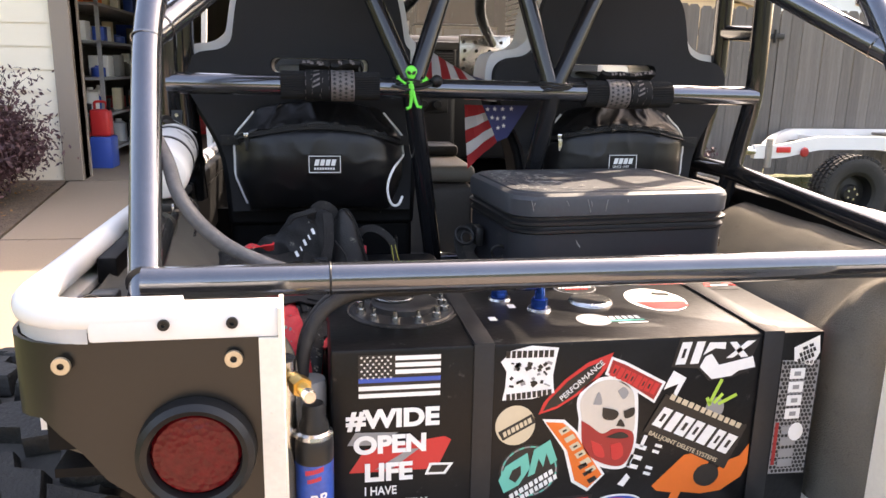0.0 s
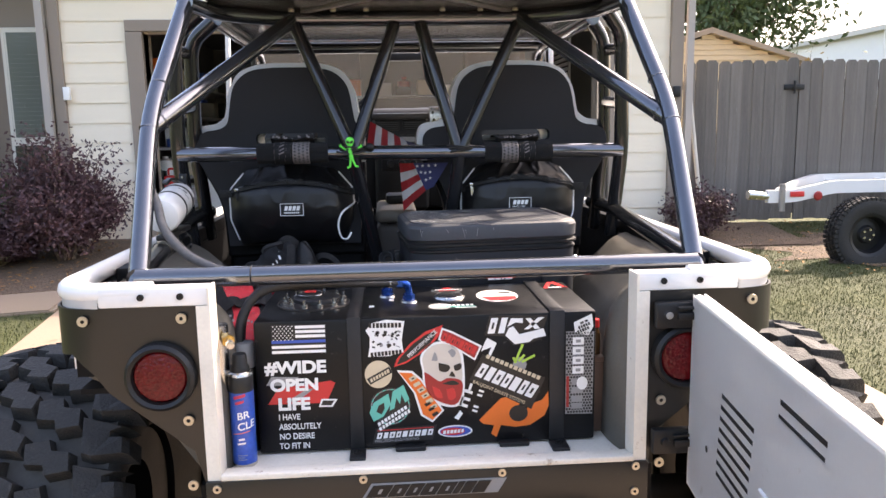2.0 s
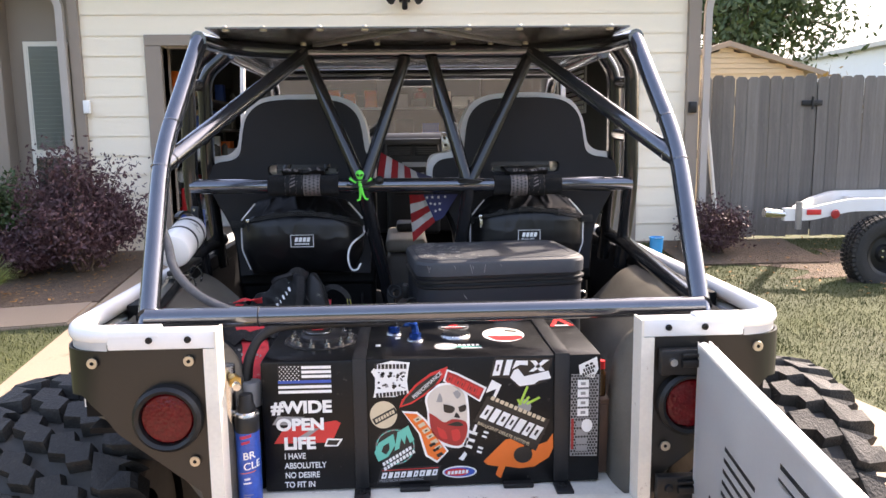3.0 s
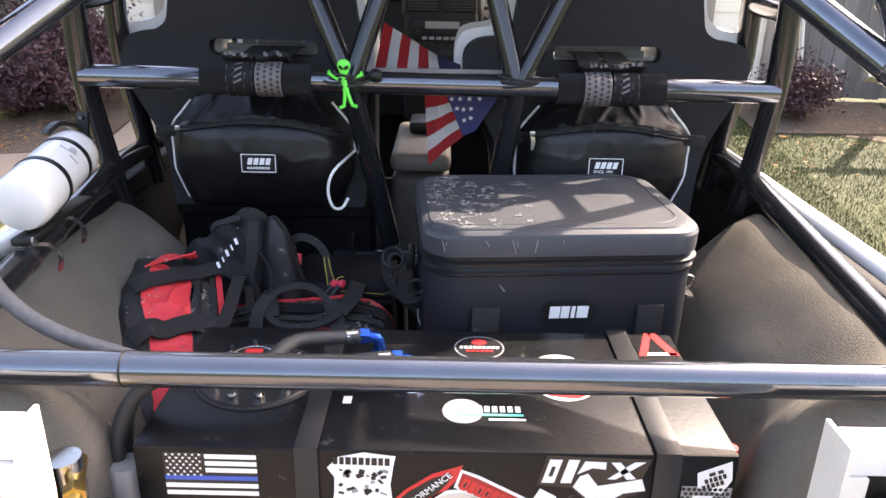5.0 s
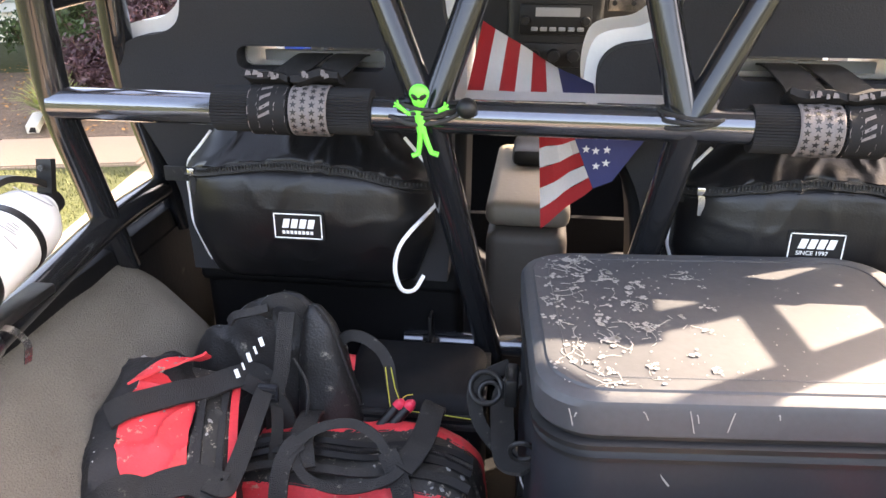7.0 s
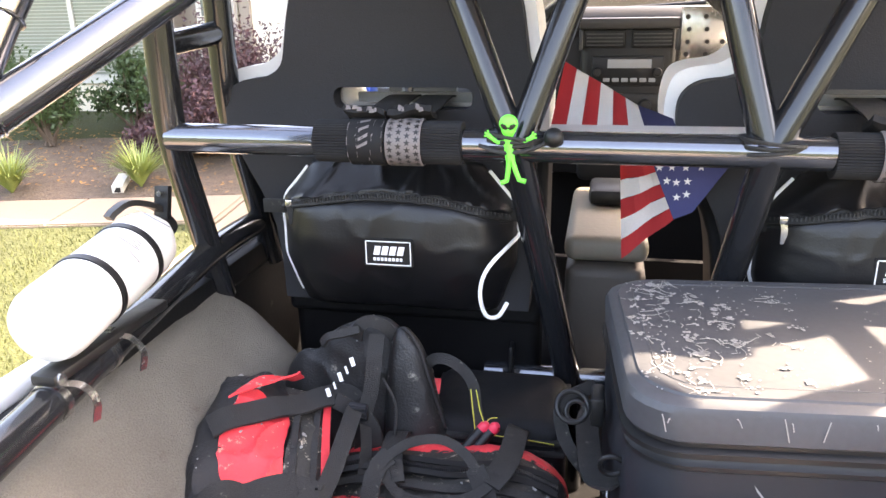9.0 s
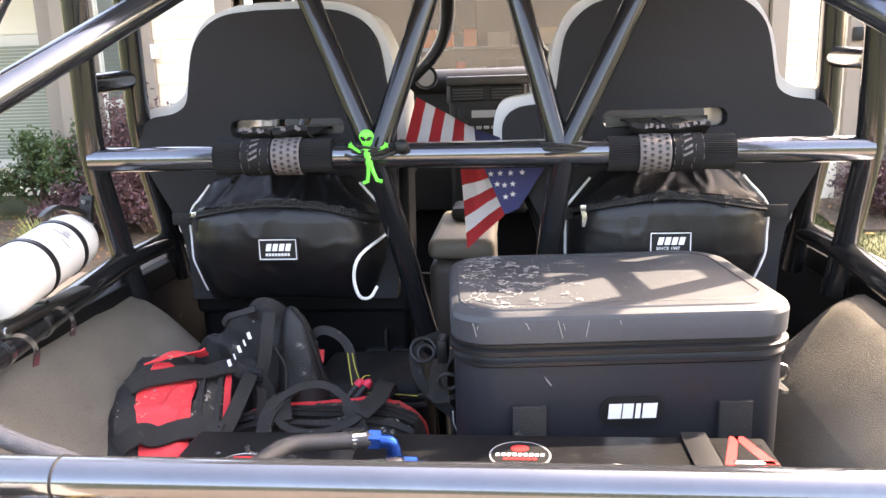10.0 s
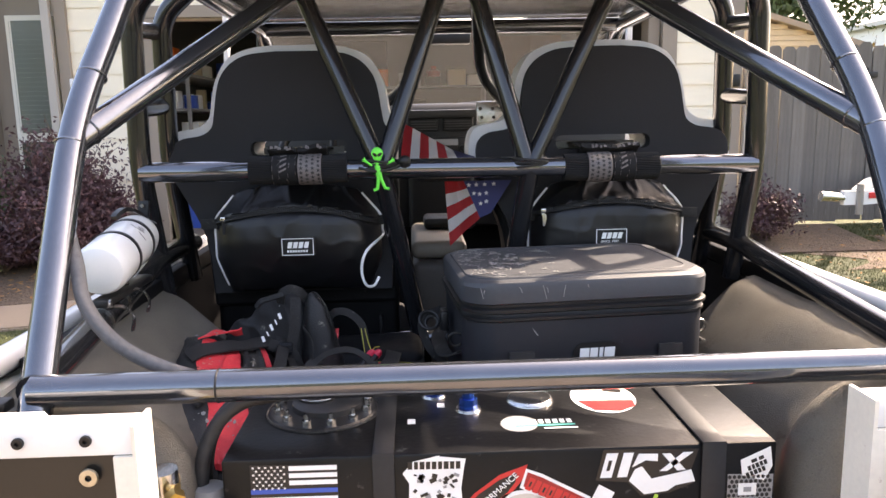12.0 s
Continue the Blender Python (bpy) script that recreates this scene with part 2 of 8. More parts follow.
def lathe(profile, centre, axis, seg=28, bm=None):
    """Turns (radius, height) pairs round an axis."""
    own = bmesh.new()
    q = Vector((0, 0, 1)).rotation_difference(Vector(axis).normalized()).to_matrix()
    rings = []
    for r, h in profile:
        if r < 1e-6:
            rings.append([own.verts.new(Vector(centre) + q @ Vector((0, 0, h)))])
        else:
            rings.append([own.verts.new(Vector(centre) + q @ Vector((r * math.cos(2 * math.pi * k / seg), r * math.sin(2 * math.pi * k / seg), h))) for k in range(seg)])
    for a, b in zip(rings, rings[1:]):
        for k in range(seg):
            f = [a[k % len(a)], a[(k + 1) % len(a)], b[(k + 1) % len(b)], b[k % len(b)]]
            f = list(dict.fromkeys(f))
            if len(f) > 2:
                own.faces.new(f)
    return merge(bm, own)


def plate(poly, y0, y1, plane="xz", bevel=0.0, bm=None):
    """A plate cut to the outline poly, given in the named plane, from y0 to y1 along the third axis."""
    own = bmesh.new()
    put = {"xz": lambda a, b, c: (a, c, b), "xy": lambda a, b, c: (a, b, c), "yz": lambda a, b, c: (c, a, b)}[plane]
    lo, hi = [own.verts.new(put(a, b, y0)) for a, b in poly], [own.verts.new(put(a, b, y1)) for a, b in poly]
    n = len(poly)
    own.faces.new(lo), own.faces.new(hi[::-1])
    for k in range(n):
        own.faces.new((lo[k], lo[(k + 1) % n], hi[(k + 1) % n], hi[k]))
    bmesh.ops.recalc_face_normals(own, faces=own.faces)
    if bevel:
        bmesh.ops.bevel(own, geom=own.edges[:], offset=bevel, segments=2, profile=0.5, affect="EDGES")
    bmesh.ops.triangulate(own, faces=[f for f in own.faces if len(f.verts) > 4])
    return merge(bm, own)


def round_poly(x0, x1, z0, z1, r, n=5):
    out = []
    for cx, cz, a in ((x1 - r, z1 - r, 0), (x0 + r, z1 - r, 90), (x0 + r, z0 + r, 180), (x1 - r, z0 + r, 270)):
        out += [(cx + r * math.cos(radians(a + 90 * i / n)), cz + r * math.sin(radians(a + 90 * i / n))) for i in range(n + 1)]
    return out


def loft(rings, bm=None, caps=True):
    """A skin over closed rings of the same number of points."""
    bm = bm if bm is not None else bmesh.new()
    V = [[bm.verts.new(p) for p in ring] for ring in rings]
    for a, b in zip(V, V[1:]):
        for k in range(len(a)):
            bm.faces.new((a[k], a[(k + 1) % len(a)], b[(k + 1) % len(a)], b[k]))
    if caps:
        bm.faces.new(V[0][::-1]), bm.faces.new(V[-1])
    return bm


def rumple(bm, amount, scale, seed=0.0):
    for v in bm.verts:
        v.co += noise.noise_vector(v.co * scale + Vector((seed, seed * 1.7, 0))) * amount
    return bm


def ring(centre, axis, R, r, seg=32, tube=10, bm=None):
    return lathe([(R + r * math.cos(2 * math.pi * k / tube), r * math.sin(2 * math.pi * k / tube)) for k in range(tube + 1)], centre, axis, seg, bm)


def words(text, size, m, material, parent, label="", name="lettering", weight=0.0):
    """Raised lettering in the built-in font; m places its left base line, text along x, up along y."""
    c = bpy.data.curves.new(name, "FONT")
    c.body, c.size, c.extrude, c.offset = text, size, 0.0004, weight
    tmp = bpy.data.objects.new("tmp", c)
    scene.collection.objects.link(tmp)
    bpy.context.view_layer.update()
    me = bpy.data.meshes.new_from_object(tmp.evaluated_get(bpy.context.evaluated_depsgraph_get()))
    bpy.data.objects.remove(tmp)
    me.transform(m)
    me.materials.append(material)
    ob = new(name, me)
    if parent is not None:
        ob.parent = parent
        ob.matrix_parent_inverse = parent.matrix_world.inverted() if parent.type == "EMPTY" and parent.parent is None else Matrix()
    return tagged(ob, label)


# ---- ground ----
def ground_z(y):
    return 0.42 * min(1.0, max(0.0, (y - 3.0) / 3.9))


def sheet(x0, x1, y0, y1, lift, nx=8, ny=40, thick=0.0):
    """A piece of paving that follows the rise of the ground."""
    bm = bmesh.new()
    top = [[bm.verts.new((x0 + (x1 - x0) * i / nx, y0 + (y1 - y0) * j / ny, ground_z(y0 + (y1 - y0) * j / ny) + lift)) for i in range(nx + 1)] for j in range(ny + 1)]
    for j in range(ny):
        for i in range(nx):
            bm.faces.new((top[j][i], top[j][i + 1], top[j + 1][i + 1], top[j + 1][i]))
    if thick:
        ex = bmesh.ops.extrude_face_region(bm, geom=bm.faces[:])
        for v in (g for g in ex["geom"] if isinstance(g, bmesh.types.BMVert)):
            v.co.z -= thick
    return bm


def ground():
    bm = bmesh.new()
    ys = [-400, -60, -10, 0] + [3.0 + 0.3 * i for i in range(14)] + [12, 40, 120, 600]
    xs = [-500, -100, -30] + [-12 + i for i in range(25)] + [30, 100, 500]
    g = [[bm.verts.new((x, y, ground_z(y) - 0.02)) for x in xs] for y in ys]
    for a, b in zip(g, g[1:]):
        for i in range(len(xs) - 1):
            bm.faces.new((a[i], a[i + 1], b[i + 1], b[i]))
    solid("ground", bm, LAWN, "lawn of short green and straw-coloured grass", "lawn", kind="structure")
    def narrowed(bm):
        for v in bm.verts:
            if v.co.x > 0.5:
                v.co.x -= (v.co.x / 2.75) * 0.4 * min(1.0, max(0.0, (v.co.y - 2.7) / 1.3))
        return bm
    slabs = tagged(part("driveway", narrowed(sheet(-2.75, 2.75, -9, 6.85, -0.012, thick=0.1)), CONC, None, "pale tan concrete driveway with sawn joints"), "", "driveway", kind="structure")
    for x0, x1 in ((-2.745, -0.16), (-0.145, 2.745)):
        for y0, y1 in ((-8.9, -6.02), (-6.0, -3.02), (-3.0, -0.02), (0.0, 2.98), (3.0, 5.08), (5.1, 6.84)):
            part("slab", narrowed(sheet(x0, x1, y0, y1, 0.004, 2, 8, thick=0.05)), CONC, slabs)
    def slanted(bm):
        for v in bm.verts:
            dy = 0.17 * (max(v.co.x, -6.5) + 3.3)
            z0 = ground_z(v.co.y)
            v.co.y += dy
            v.co.z += ground_z(v.co.y) - z0
        return bm
    walkway = tagged(part("pavement", slanted(sheet(-9.0, -2.78, 4.5, 5.04, -0.006, thick=0.1)), CONC, None, "concrete garden path crossing to the driveway"), "", "path", kind="structure")
    for i in range(5):
        part("slab", slanted(sheet(-9.0 + i * 1.24, -7.78 + i * 1.24, 4.51, 5.03, 0.006, 2, 6, thick=0.04)), CONC, walkway)
    solid("flower_bed", slanted(sheet(-9.0, -2.78, 5.06, 6.85, 0.0, 12, thick=0.1)), SOIL, "dark mulched flower bed along the house wall", "flower bed", kind="structure")
    solid("flower_bed", sheet(2.77, 4.3, 5.9, 6.9, 0.0, 4, 12, thick=0.1), SOIL, "mulched strip beside the garage corner", "flower bed", kind="structure")
    rnd = random.Random(8)
    wobble = [rnd.uniform(0.8, 1.2) for k in range(40)]
    bm = bmesh.new()
    mid = bm.verts.new((5.2, 5.75, ground_z(5.75) - 0.012))
    rim = []
    for k in range(40):
        a = 2 * math.pi * k / 40
        x, y = 5.2 + 1.5 * wobble[k] * math.cos(a), 5.75 + 0.7 * wobble[k] * math.sin(a)
        rim.append(bm.verts.new((x, y, ground_z(y) - 0.012)))
    for k in range(40):
        bm.faces.new((mid, rim[k], rim[(k + 1) % 40]))
    solid("bare_soil", bm, SOIL, "bare brown soil patch worn under the trailer", "soil", kind="structure", smooth=False)
    # Unseen walls added so glossy panels mirror something darker than open sky.
    far = box(-40, 40, -26.5, -26, -0.5, 6.0)
    solid("backdrop", far, BACKD, "unseen dark wall added behind the camera for reflections", "greenery", kind="structure", smooth=False)
    solid("backdrop", box(-24.5, -24, -26, 40, -0.5, 6.0), BACKD, "unseen dark wall added at the left for reflections", "greenery", kind="structure", smooth=False)
GLASS = mat("window_glass", (0.03, 0.035, 0.035), 0.06, var=0.2, scale=2, bump=0, coat=0.5)
BLINDG = mat("shaded_green_blind", (0.13, 0.145, 0.12), 0.7, var=0.08, scale=6, bump=0.05)
BLIND = mat("pale_blind", (0.27, 0.285, 0.22), 0.6, var=0.05, scale=6, bump=0.05)
SHEDW = mat("tan_shed_siding", (0.58, 0.47, 0.32), 0.8, var=0.08, scale=5, bump=0.2)
ROOFT = mat("tan_roof", (0.3, 0.24, 0.18), 0.85, var=0.15, scale=6, bump=0.4)
FENCE_P = mat("weathered_picket", (0.155, 0.14, 0.122), 0.85, var=0.5, scale=3.4, fine=46, bump=0.6, depth=0.006, stretch=(9, 9, 0.35), spots=(0.3, 0.28, 0.25), spot=0.2)
nt = FENCE_P.node_tree
oi, hs = nt.nodes.new("ShaderNodeObjectInfo"), nt.nodes.new("ShaderNodeHueSaturation")
mr = nt.nodes.new("ShaderNodeMapRange")
mr.inputs[3].default_value, mr.inputs[4].default_value = 0.8, 1.22
nt.links.new(oi.outputs["Random"], mr.inputs[0])
nt.links.new(mr.outputs[0], hs.inputs["Value"])
src = nt.nodes["Principled BSDF"].inputs["Base Color"].links[0].from_socket
nt.links.new(src, hs.inputs["Color"])
nt.links.new(hs.outputs[0], nt.nodes["Principled BSDF"].inputs["Base Color"])
LAMP = bpy.data.materials.new("lit_tube")
LAMP.use_nodes = True
LAMP.node_tree.nodes["Principled BSDF"].inputs["Emission Color"].default_value = (1, 0.97, 0.9, 1)
LAMP.node_tree.nodes["Principled BSDF"].inputs["Emission Strength"].default_value = 1.6
STRAP = mat("grey_printed_webbing", (0.15, 0.132, 0.13), 0.7, var=0.2, scale=30, fine=400, bump=0.4, depth=0.001)
BUCKET = flat("blue_bucket_plastic", (0.02, 0.3, 0.62))
STPINK, STYELLOW = flat("hot_red_plastic", (0.75, 0.04, 0.08)), flat("yellow_thread", (0.6, 0.55, 0.08))
BROWNG = mat("brown_bottle", (0.1, 0.05, 0.02), 0.2, var=0.2, scale=20, bump=0.02, coat=0.4)
FLAGRED, FLAGWHITE, FLAGBLUE = (mat(n, c, 0.75, var=0.1, scale=9, fine=300, bump=0.25, depth=0.001) for n, c in (("flag_red", (0.5, 0.03, 0.035)), ("flag_white", (0.72, 0.7, 0.68)), ("flag_blue", (0.03, 0.035, 0.12))))
DASHT = mat("dark_satin_trim", (0.05, 0.05, 0.052), 0.4, var=0.15, scale=20, bump=0.08)
CONSOLE = mat("grey_brown_plastic", (0.06, 0.05, 0.042), 0.6, var=0.12, scale=9, bump=0.2)
TANLID = mat("tan_vinyl_lid", (0.16, 0.138, 0.108), 0.55, var=0.1, scale=9, bump=0.2)
TWIG = mat("twig_bark", (0.11, 0.075, 0.05), 0.9, var=0.3, scale=20, bump=0.4)
PLUM = mat("plum_leaves", (0.07, 0.03, 0.035), 0.6, var=0.5, scale=5, bump=0)
LEAF = mat("green_leaves", (0.05, 0.085, 0.025), 0.55, var=0.5, scale=3, bump=0)
LEAFY = mat("yellowing_leaves", (0.32, 0.2, 0.04), 0.6, var=0.5, scale=2, bump=0)
GRASSY = mat("strap_leaves", (0.25, 0.3, 0.08), 0.55, var=0.4, scale=6, bump=0)
DRYLEAF = mat("dry_leaves", (0.36, 0.18, 0.06), 0.8, var=0.5, scale=3, bump=0)
SCREEN = bpy.data.materials.new("clear_glass")
SCREEN.use_nodes = True
_n = SCREEN.node_tree
_g, _t, _f, _m = _n.nodes.new("ShaderNodeBsdfGlossy"), _n.nodes.new("ShaderNodeBsdfTransparent"), _n.nodes.new("ShaderNodeFresnel"), _n.nodes.new("ShaderNodeMixShader")
_g.inputs["Roughness"].default_value, _f.inputs["IOR"].default_value = 0.03, 1.38
_n.links.new(_f.outputs[0], _m.inputs[0]), _n.links.new(_t.outputs[0], _m.inputs[1]), _n.links.new(_g.outputs[0], _m.inputs[2])
_d, _m2 = _n.nodes.new("ShaderNodeBsdfTranslucent"), _n.nodes.new("ShaderNodeMixShader")
_d.inputs["Color"].default_value = (0.75, 0.74, 0.7, 1)
_m2.inputs[0].default_value = 0.03
_n.links.new(_m.outputs[0], _m2.inputs[1]), _n.links.new(_d.outputs[0], _m2.inputs[2])
_n.links.new(_m2.outputs[0], _n.nodes["Material Output"].inputs["Surface"])
CLEAR = bpy.data.materials.new("clear_pane")
CLEAR.use_nodes = True
_n = CLEAR.node_tree
_g, _t, _f, _m = _n.nodes.new("ShaderNodeBsdfGlossy"), _n.nodes.new("ShaderNodeBsdfTransparent"), _n.nodes.new("ShaderNodeFresnel"), _n.nodes.new("ShaderNodeMixShader")
_g.inputs["Roughness"].default_value, _f.inputs["IOR"].default_value = 0.02, 1.15
_n.links.new(_f.outputs[0], _m.inputs[0]), _n.links.new(_t.outputs[0], _m.inputs[1]), _n.links.new(_g.outputs[0], _m.inputs[2])
_n.links.new(_m.outputs[0], _n.nodes["Material Output"].inputs["Surface"])
BROWNW = mat("brown_cabinet_wood", (0.13, 0.075, 0.05), 0.5, var=0.25, scale=5, bump=0.1, stretch=(6, 6, 0.6))
BACKD = mat("backdrop_green", (0.07, 0.085, 0.05), 0.9, var=0.6, scale=0.5, fine=5, bump=0)
DOWNP = mat("grey_downspout", (0.4, 0.36, 0.32), 0.55, var=0.08, scale=4, bump=0.1)


# ---- house and yard ----
WALL_Y = 6.9


def house():
    h = thing("house", (0, 6.9, 0.4), "cream lap-sided house with an open garage and taupe trim", "house")
    for b in ((-3.45, -2.62, 6.93, 7.1, 0.2, 3.5), (2.42, 3.1, 6.93, 7.1, 0.2, 3.5), (-2.62, 2.42, 6.93, 7.1, 2.62, 3.5), (3.0, 3.1, 7.1, 14, 0.2, 3.5), (-3.45, -3.35, 7.1, 8.2, 0.2, 3.5), (-9, -3.35, 8.2, 8.35, 0.2, 3.5)):
        part("wall", box(*b), SIDING, h, smooth=False)
    fr = box(-2.79, -2.62, 6.86, 7.2, 0.35, 2.62, 0.006)
    box(2.3, 2.418, 6.95, 7.2, 0.35, 2.62, 0.006, bm=fr)
    box(2.42, 2.57, 6.86, 7.2, 0.35, 2.62, 0.006, bm=fr)
    box(-2.79, 2.57, 6.86, 7.2, 2.624, 2.74, 0.006, bm=fr)
    part("garage_door_frame", fr, TRIM, h, "taupe painted garage door surround", smooth=False)
    cor = box(-3.56, -3.45, 6.85, 7.0, 0.35, 3.45, 0.005)
    part("corner_board", cor, TRIM, h, "taupe corner board", smooth=False)
    cor = box(3.1, 3.24, 6.84, 7.0, 0.35, 3.45, 0.005)
    part("corner_board", cor, TRIM, h, "taupe corner board", smooth=False)
    dsp = fillet([(3.5, 6.7, 3.4), (3.36, 6.82, 3.2), (3.31, 6.84, 3.0), (3.31, 6.84, 0.4)], 0.08)
    part("downspout", sweep(dsp, 0.06, flat_w=0.075, up=(0, 1, 0)), DOWNP, h, "pale gutter downspout")
    dsp = fillet([(-4.05, 6.75, 3.35), (-3.85, 6.8, 3.28), (-3.62, 6.82, 3.1), (-3.62, 6.82, 0.4)], 0.12)
    part("downspout", sweep(dsp, 0.06, flat_w=0.075, up=(0, 1, 0)), DOWNP, h, "pale gutter downspout")
    part("box_on_wall", box(-3.46, -3.39, 6.82, 6.87, 1.92, 2.06, 0.01), STWHITE, h, "small white door-bell box")
    part("gate_latch_box", box(3.12, 3.2, 6.78, 6.86, 1.86, 1.98, 0.01), BLACKP, h, "small dark wall fitting")
    # entry wall with a tall blind-covered window beyond the corner
    pn = box(-4.9, -3.56, 7.3, 7.4, 0.4, 3.45)
    part("entry_panel", pn, TRIM, h, "taupe panelled entry wall", smooth=False)
    col = box(-4.62, -4.4, 7.08, 7.3, 0.35, 3.45, 0.01)
    part("pillar", col, TRIM, h, "square taupe porch pillar", smooth=False)
    w = part("window", box(-4.22, -3.76, 7.22, 7.3, 0.55, 2.72, 0.006), TRIML, h, "tall window with white frame", smooth=False)
    part("pane", box(-4.17, -3.81, 7.195, 7.2, 1.52, 2.66), CLEAR, w, "shaded upper pane", smooth=False)
    part("pane", box(-4.17, -3.81, 7.195, 7.215, 0.6, 1.45), GLASS, w, "dark lower pane", smooth=False)
    for i in range(24):
        part("slat", box(-4.16, -3.82, 7.2155, 7.2195, 1.54 + i * 0.047, 1.5862 + i * 0.047), BLINDG, w, smooth=False)
    w = part("window", box(-7.6, -5.1, 8.12, 8.2, 0.75, 2.3, 0.006), TRIML, h, "wide window with closed blinds", smooth=False)
    part("pane", box(-7.5, -5.2, 8.09, 8.095, 0.85, 2.2), CLEAR, w, smooth=False)
    part("sash_bar", box(-6.38, -6.32, 8.085, 8.118, 0.85, 2.2), TRIML, w, smooth=False)
    for i in range(33):
        part("slat", box(-7.48, -5.22, 8.112, 8.118, 0.86 + i * 0.04, 0.892 + i * 0.04), BLIND, w, smooth=False)
    # flood lamp above the garage door
    lamp = part("flood_light", box(-0.07, 0.05, 6.8, 6.88, 3.06, 3.16, 0.01), BLACKP, h, "black twin flood lamp above the garage opening")
    for x, s in ((-0.1, -1), (0.08, 1)):
        part("lamp_head", lathe([(0, 0), (0.03, 0.005), (0.045, 0.06), (0.062, 0.1), (0.055, 0.1), (0, 0.09)], (x, 6.78, 3.12), (s * 0.7, -0.6, -0.5), 18), BLACKP, lamp)
    part("lamp_bracket", rod((-0.01, 6.8, 3.08), (-0.01, 6.72, 2.98), 0.03, 12), BLACKP, lamp)
    part("roof", plate([(6.45, 3.5), (6.45, 3.62), (10.5, 5.3), (14.6, 3.62), (14.6, 3.5)], -9.5, 3.6, "yz"), TRIM, h, "shingled low roof", smooth=False)
    # lap boards
    step = 0.2115
    for i in range(14):
        z = 0.42 + i * step
        for x0, x1 in (((-3.45, -2.79), (2.57, 3.1)) if z < 2.6 else ((-3.45, 3.1),)):
            part("board", plate([(6.925, z), (6.893, z - 0.012), (6.905, z + step - 0.012), (6.925, z + step - 0.012)], x0, x1, "yz"), SIDING, h, smooth=False)
        if z < 4.2:
            part("board", plate([(8.2, z), (8.165, z - 0.012), (8.18, z + step - 0.012), (8.2, z + step - 0.012)], -9, -4.9, "yz"), SIDING, h, smooth=False)


def garage():
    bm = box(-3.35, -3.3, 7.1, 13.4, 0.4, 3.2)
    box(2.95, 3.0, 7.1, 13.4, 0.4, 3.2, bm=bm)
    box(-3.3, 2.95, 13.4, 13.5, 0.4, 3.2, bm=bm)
    solid("wall_garage", bm, DARKW, "garage inner walls darkened for the shade inside", "wall", kind="structure", smooth=False)
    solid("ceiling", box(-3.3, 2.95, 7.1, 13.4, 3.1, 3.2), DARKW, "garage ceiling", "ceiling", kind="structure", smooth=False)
    solid("floor", box(-3.3, 2.95, 6.86, 13.4, 0.3, 0.424), CONC, "grey garage concrete floor", "floor", kind="structure", smooth=False)
    # raised sectional door under the ceiling
    door = thing("garage_door", (0, 8.4, 3.05), "raised sectional garage door under the ceiling", "garage door")
    for i in range(4):
        part("panel", box(-2.55, 2.35, 7.35 + i * 0.56, 7.89 + i * 0.56, 3.03, 3.07, 0.006), TRIML, door)
    light = thing("strip_light", (0.9, 10.5, 3.0), "lit fluorescent strip on the garage ceiling", "lamp")
    part("housing", box(0.3, 1.6, 10.42, 10.58, 3.02, 3.08, 0.01), STWHITE, light)
    part("tube", rod((0.35, 10.5, 3.0), (1.55, 10.5, 3.0), 0.018, 10), LAMP, light)
    # shelves and clutter
    def shelf(x0, x1, y0, y1, n, label):
        s = thing("shelf_unit", ((x0 + x1) / 2, y0, 0.43), label, "shelf")
        for a in (x0, x1 - 0.04):
            for b in (y0, y1 - 0.04):
                part("post", box(a, a + 0.04, b, b + 0.04, 0.424, 2.3), STGREY, s, smooth=False)
        zs = [0.55 + i * 1.6 / (n - 1) for i in range(n)]
        for z in zs:
            part("board", box(x0, x1, y0, y1, z, z + 0.03), STGREY, s, smooth=False)
        return zs
    rnd = random.Random(4)
    cols = [STRED, STWHITE, STBLUE, STGREY, BLACKP, STTAN, STORANGE, STWHITE, CARPET]
    zs = shelf(-3.25, -2.7, 8.2, 12.2, 5, "grey metal shelf unit full of bottles and tins")
    for z in zs:
        y = 8.25
        while y < 12.0:
            w, hh = rnd.uniform(0.1, 0.3), rnd.uniform(0.12, 0.3)
            m = rnd.choice(cols)
            x = rnd.uniform(-3.1, -2.8)
            if rnd.random() < 0.5:
                solid("can", lathe([(0, 0), (w * 0.35, 0), (w * 0.35, hh * 0.8), (w * 0.15, hh * 0.9), (w * 0.15, hh), (0, hh)], (x, y + w / 2, z + 0.03), (0, 0, 1), 14), m, "assorted tin on a garage shelf", "can")
            else:
                solid("carton", box(x - w * 0.4, x + w * 0.4, y, y + w, z + 0.03, z + 0.03 + hh, 0.006), m, "assorted carton on a garage shelf", "box")
            y += w + rnd.uniform(0.02, 0.15)
    zs = shelf(-1.6, 1.2, 12.75, 13.3, 4, "shelf unit against the garage back wall")
    for z in zs:
        x = -1.55
        while x < 1.0:
            w, hh = rnd.uniform(0.15, 0.4), rnd.uniform(0.15, 0.35)
            solid("carton", box(x, x + w, 12.8, 13.1, z + 0.03, z + 0.03 + hh, 0.008), rnd.choice(cols), "storage box on a garage shelf", "box")
            x += w + rnd.uniform(0.03, 0.2)
    cab = thing("cabinet", (2.0, 13.0, 0.43), "tall white garage cabinet", "cabinet")
    part("body", box(1.4, 2.9, 12.9, 13.35, 0.424, 2.3, 0.01), TRIML, cab)
    for i in range(3):
        part("door", box(1.42 + i * 0.5, 1.88 + i * 0.5, 12.875, 12.895, 0.5, 2.25, 0.006), STWHITE, cab)
    box_t = thing("tool_chest", (-2.2, 11.6, 0.43), "red steel tool chest with drawers", "tool chest")
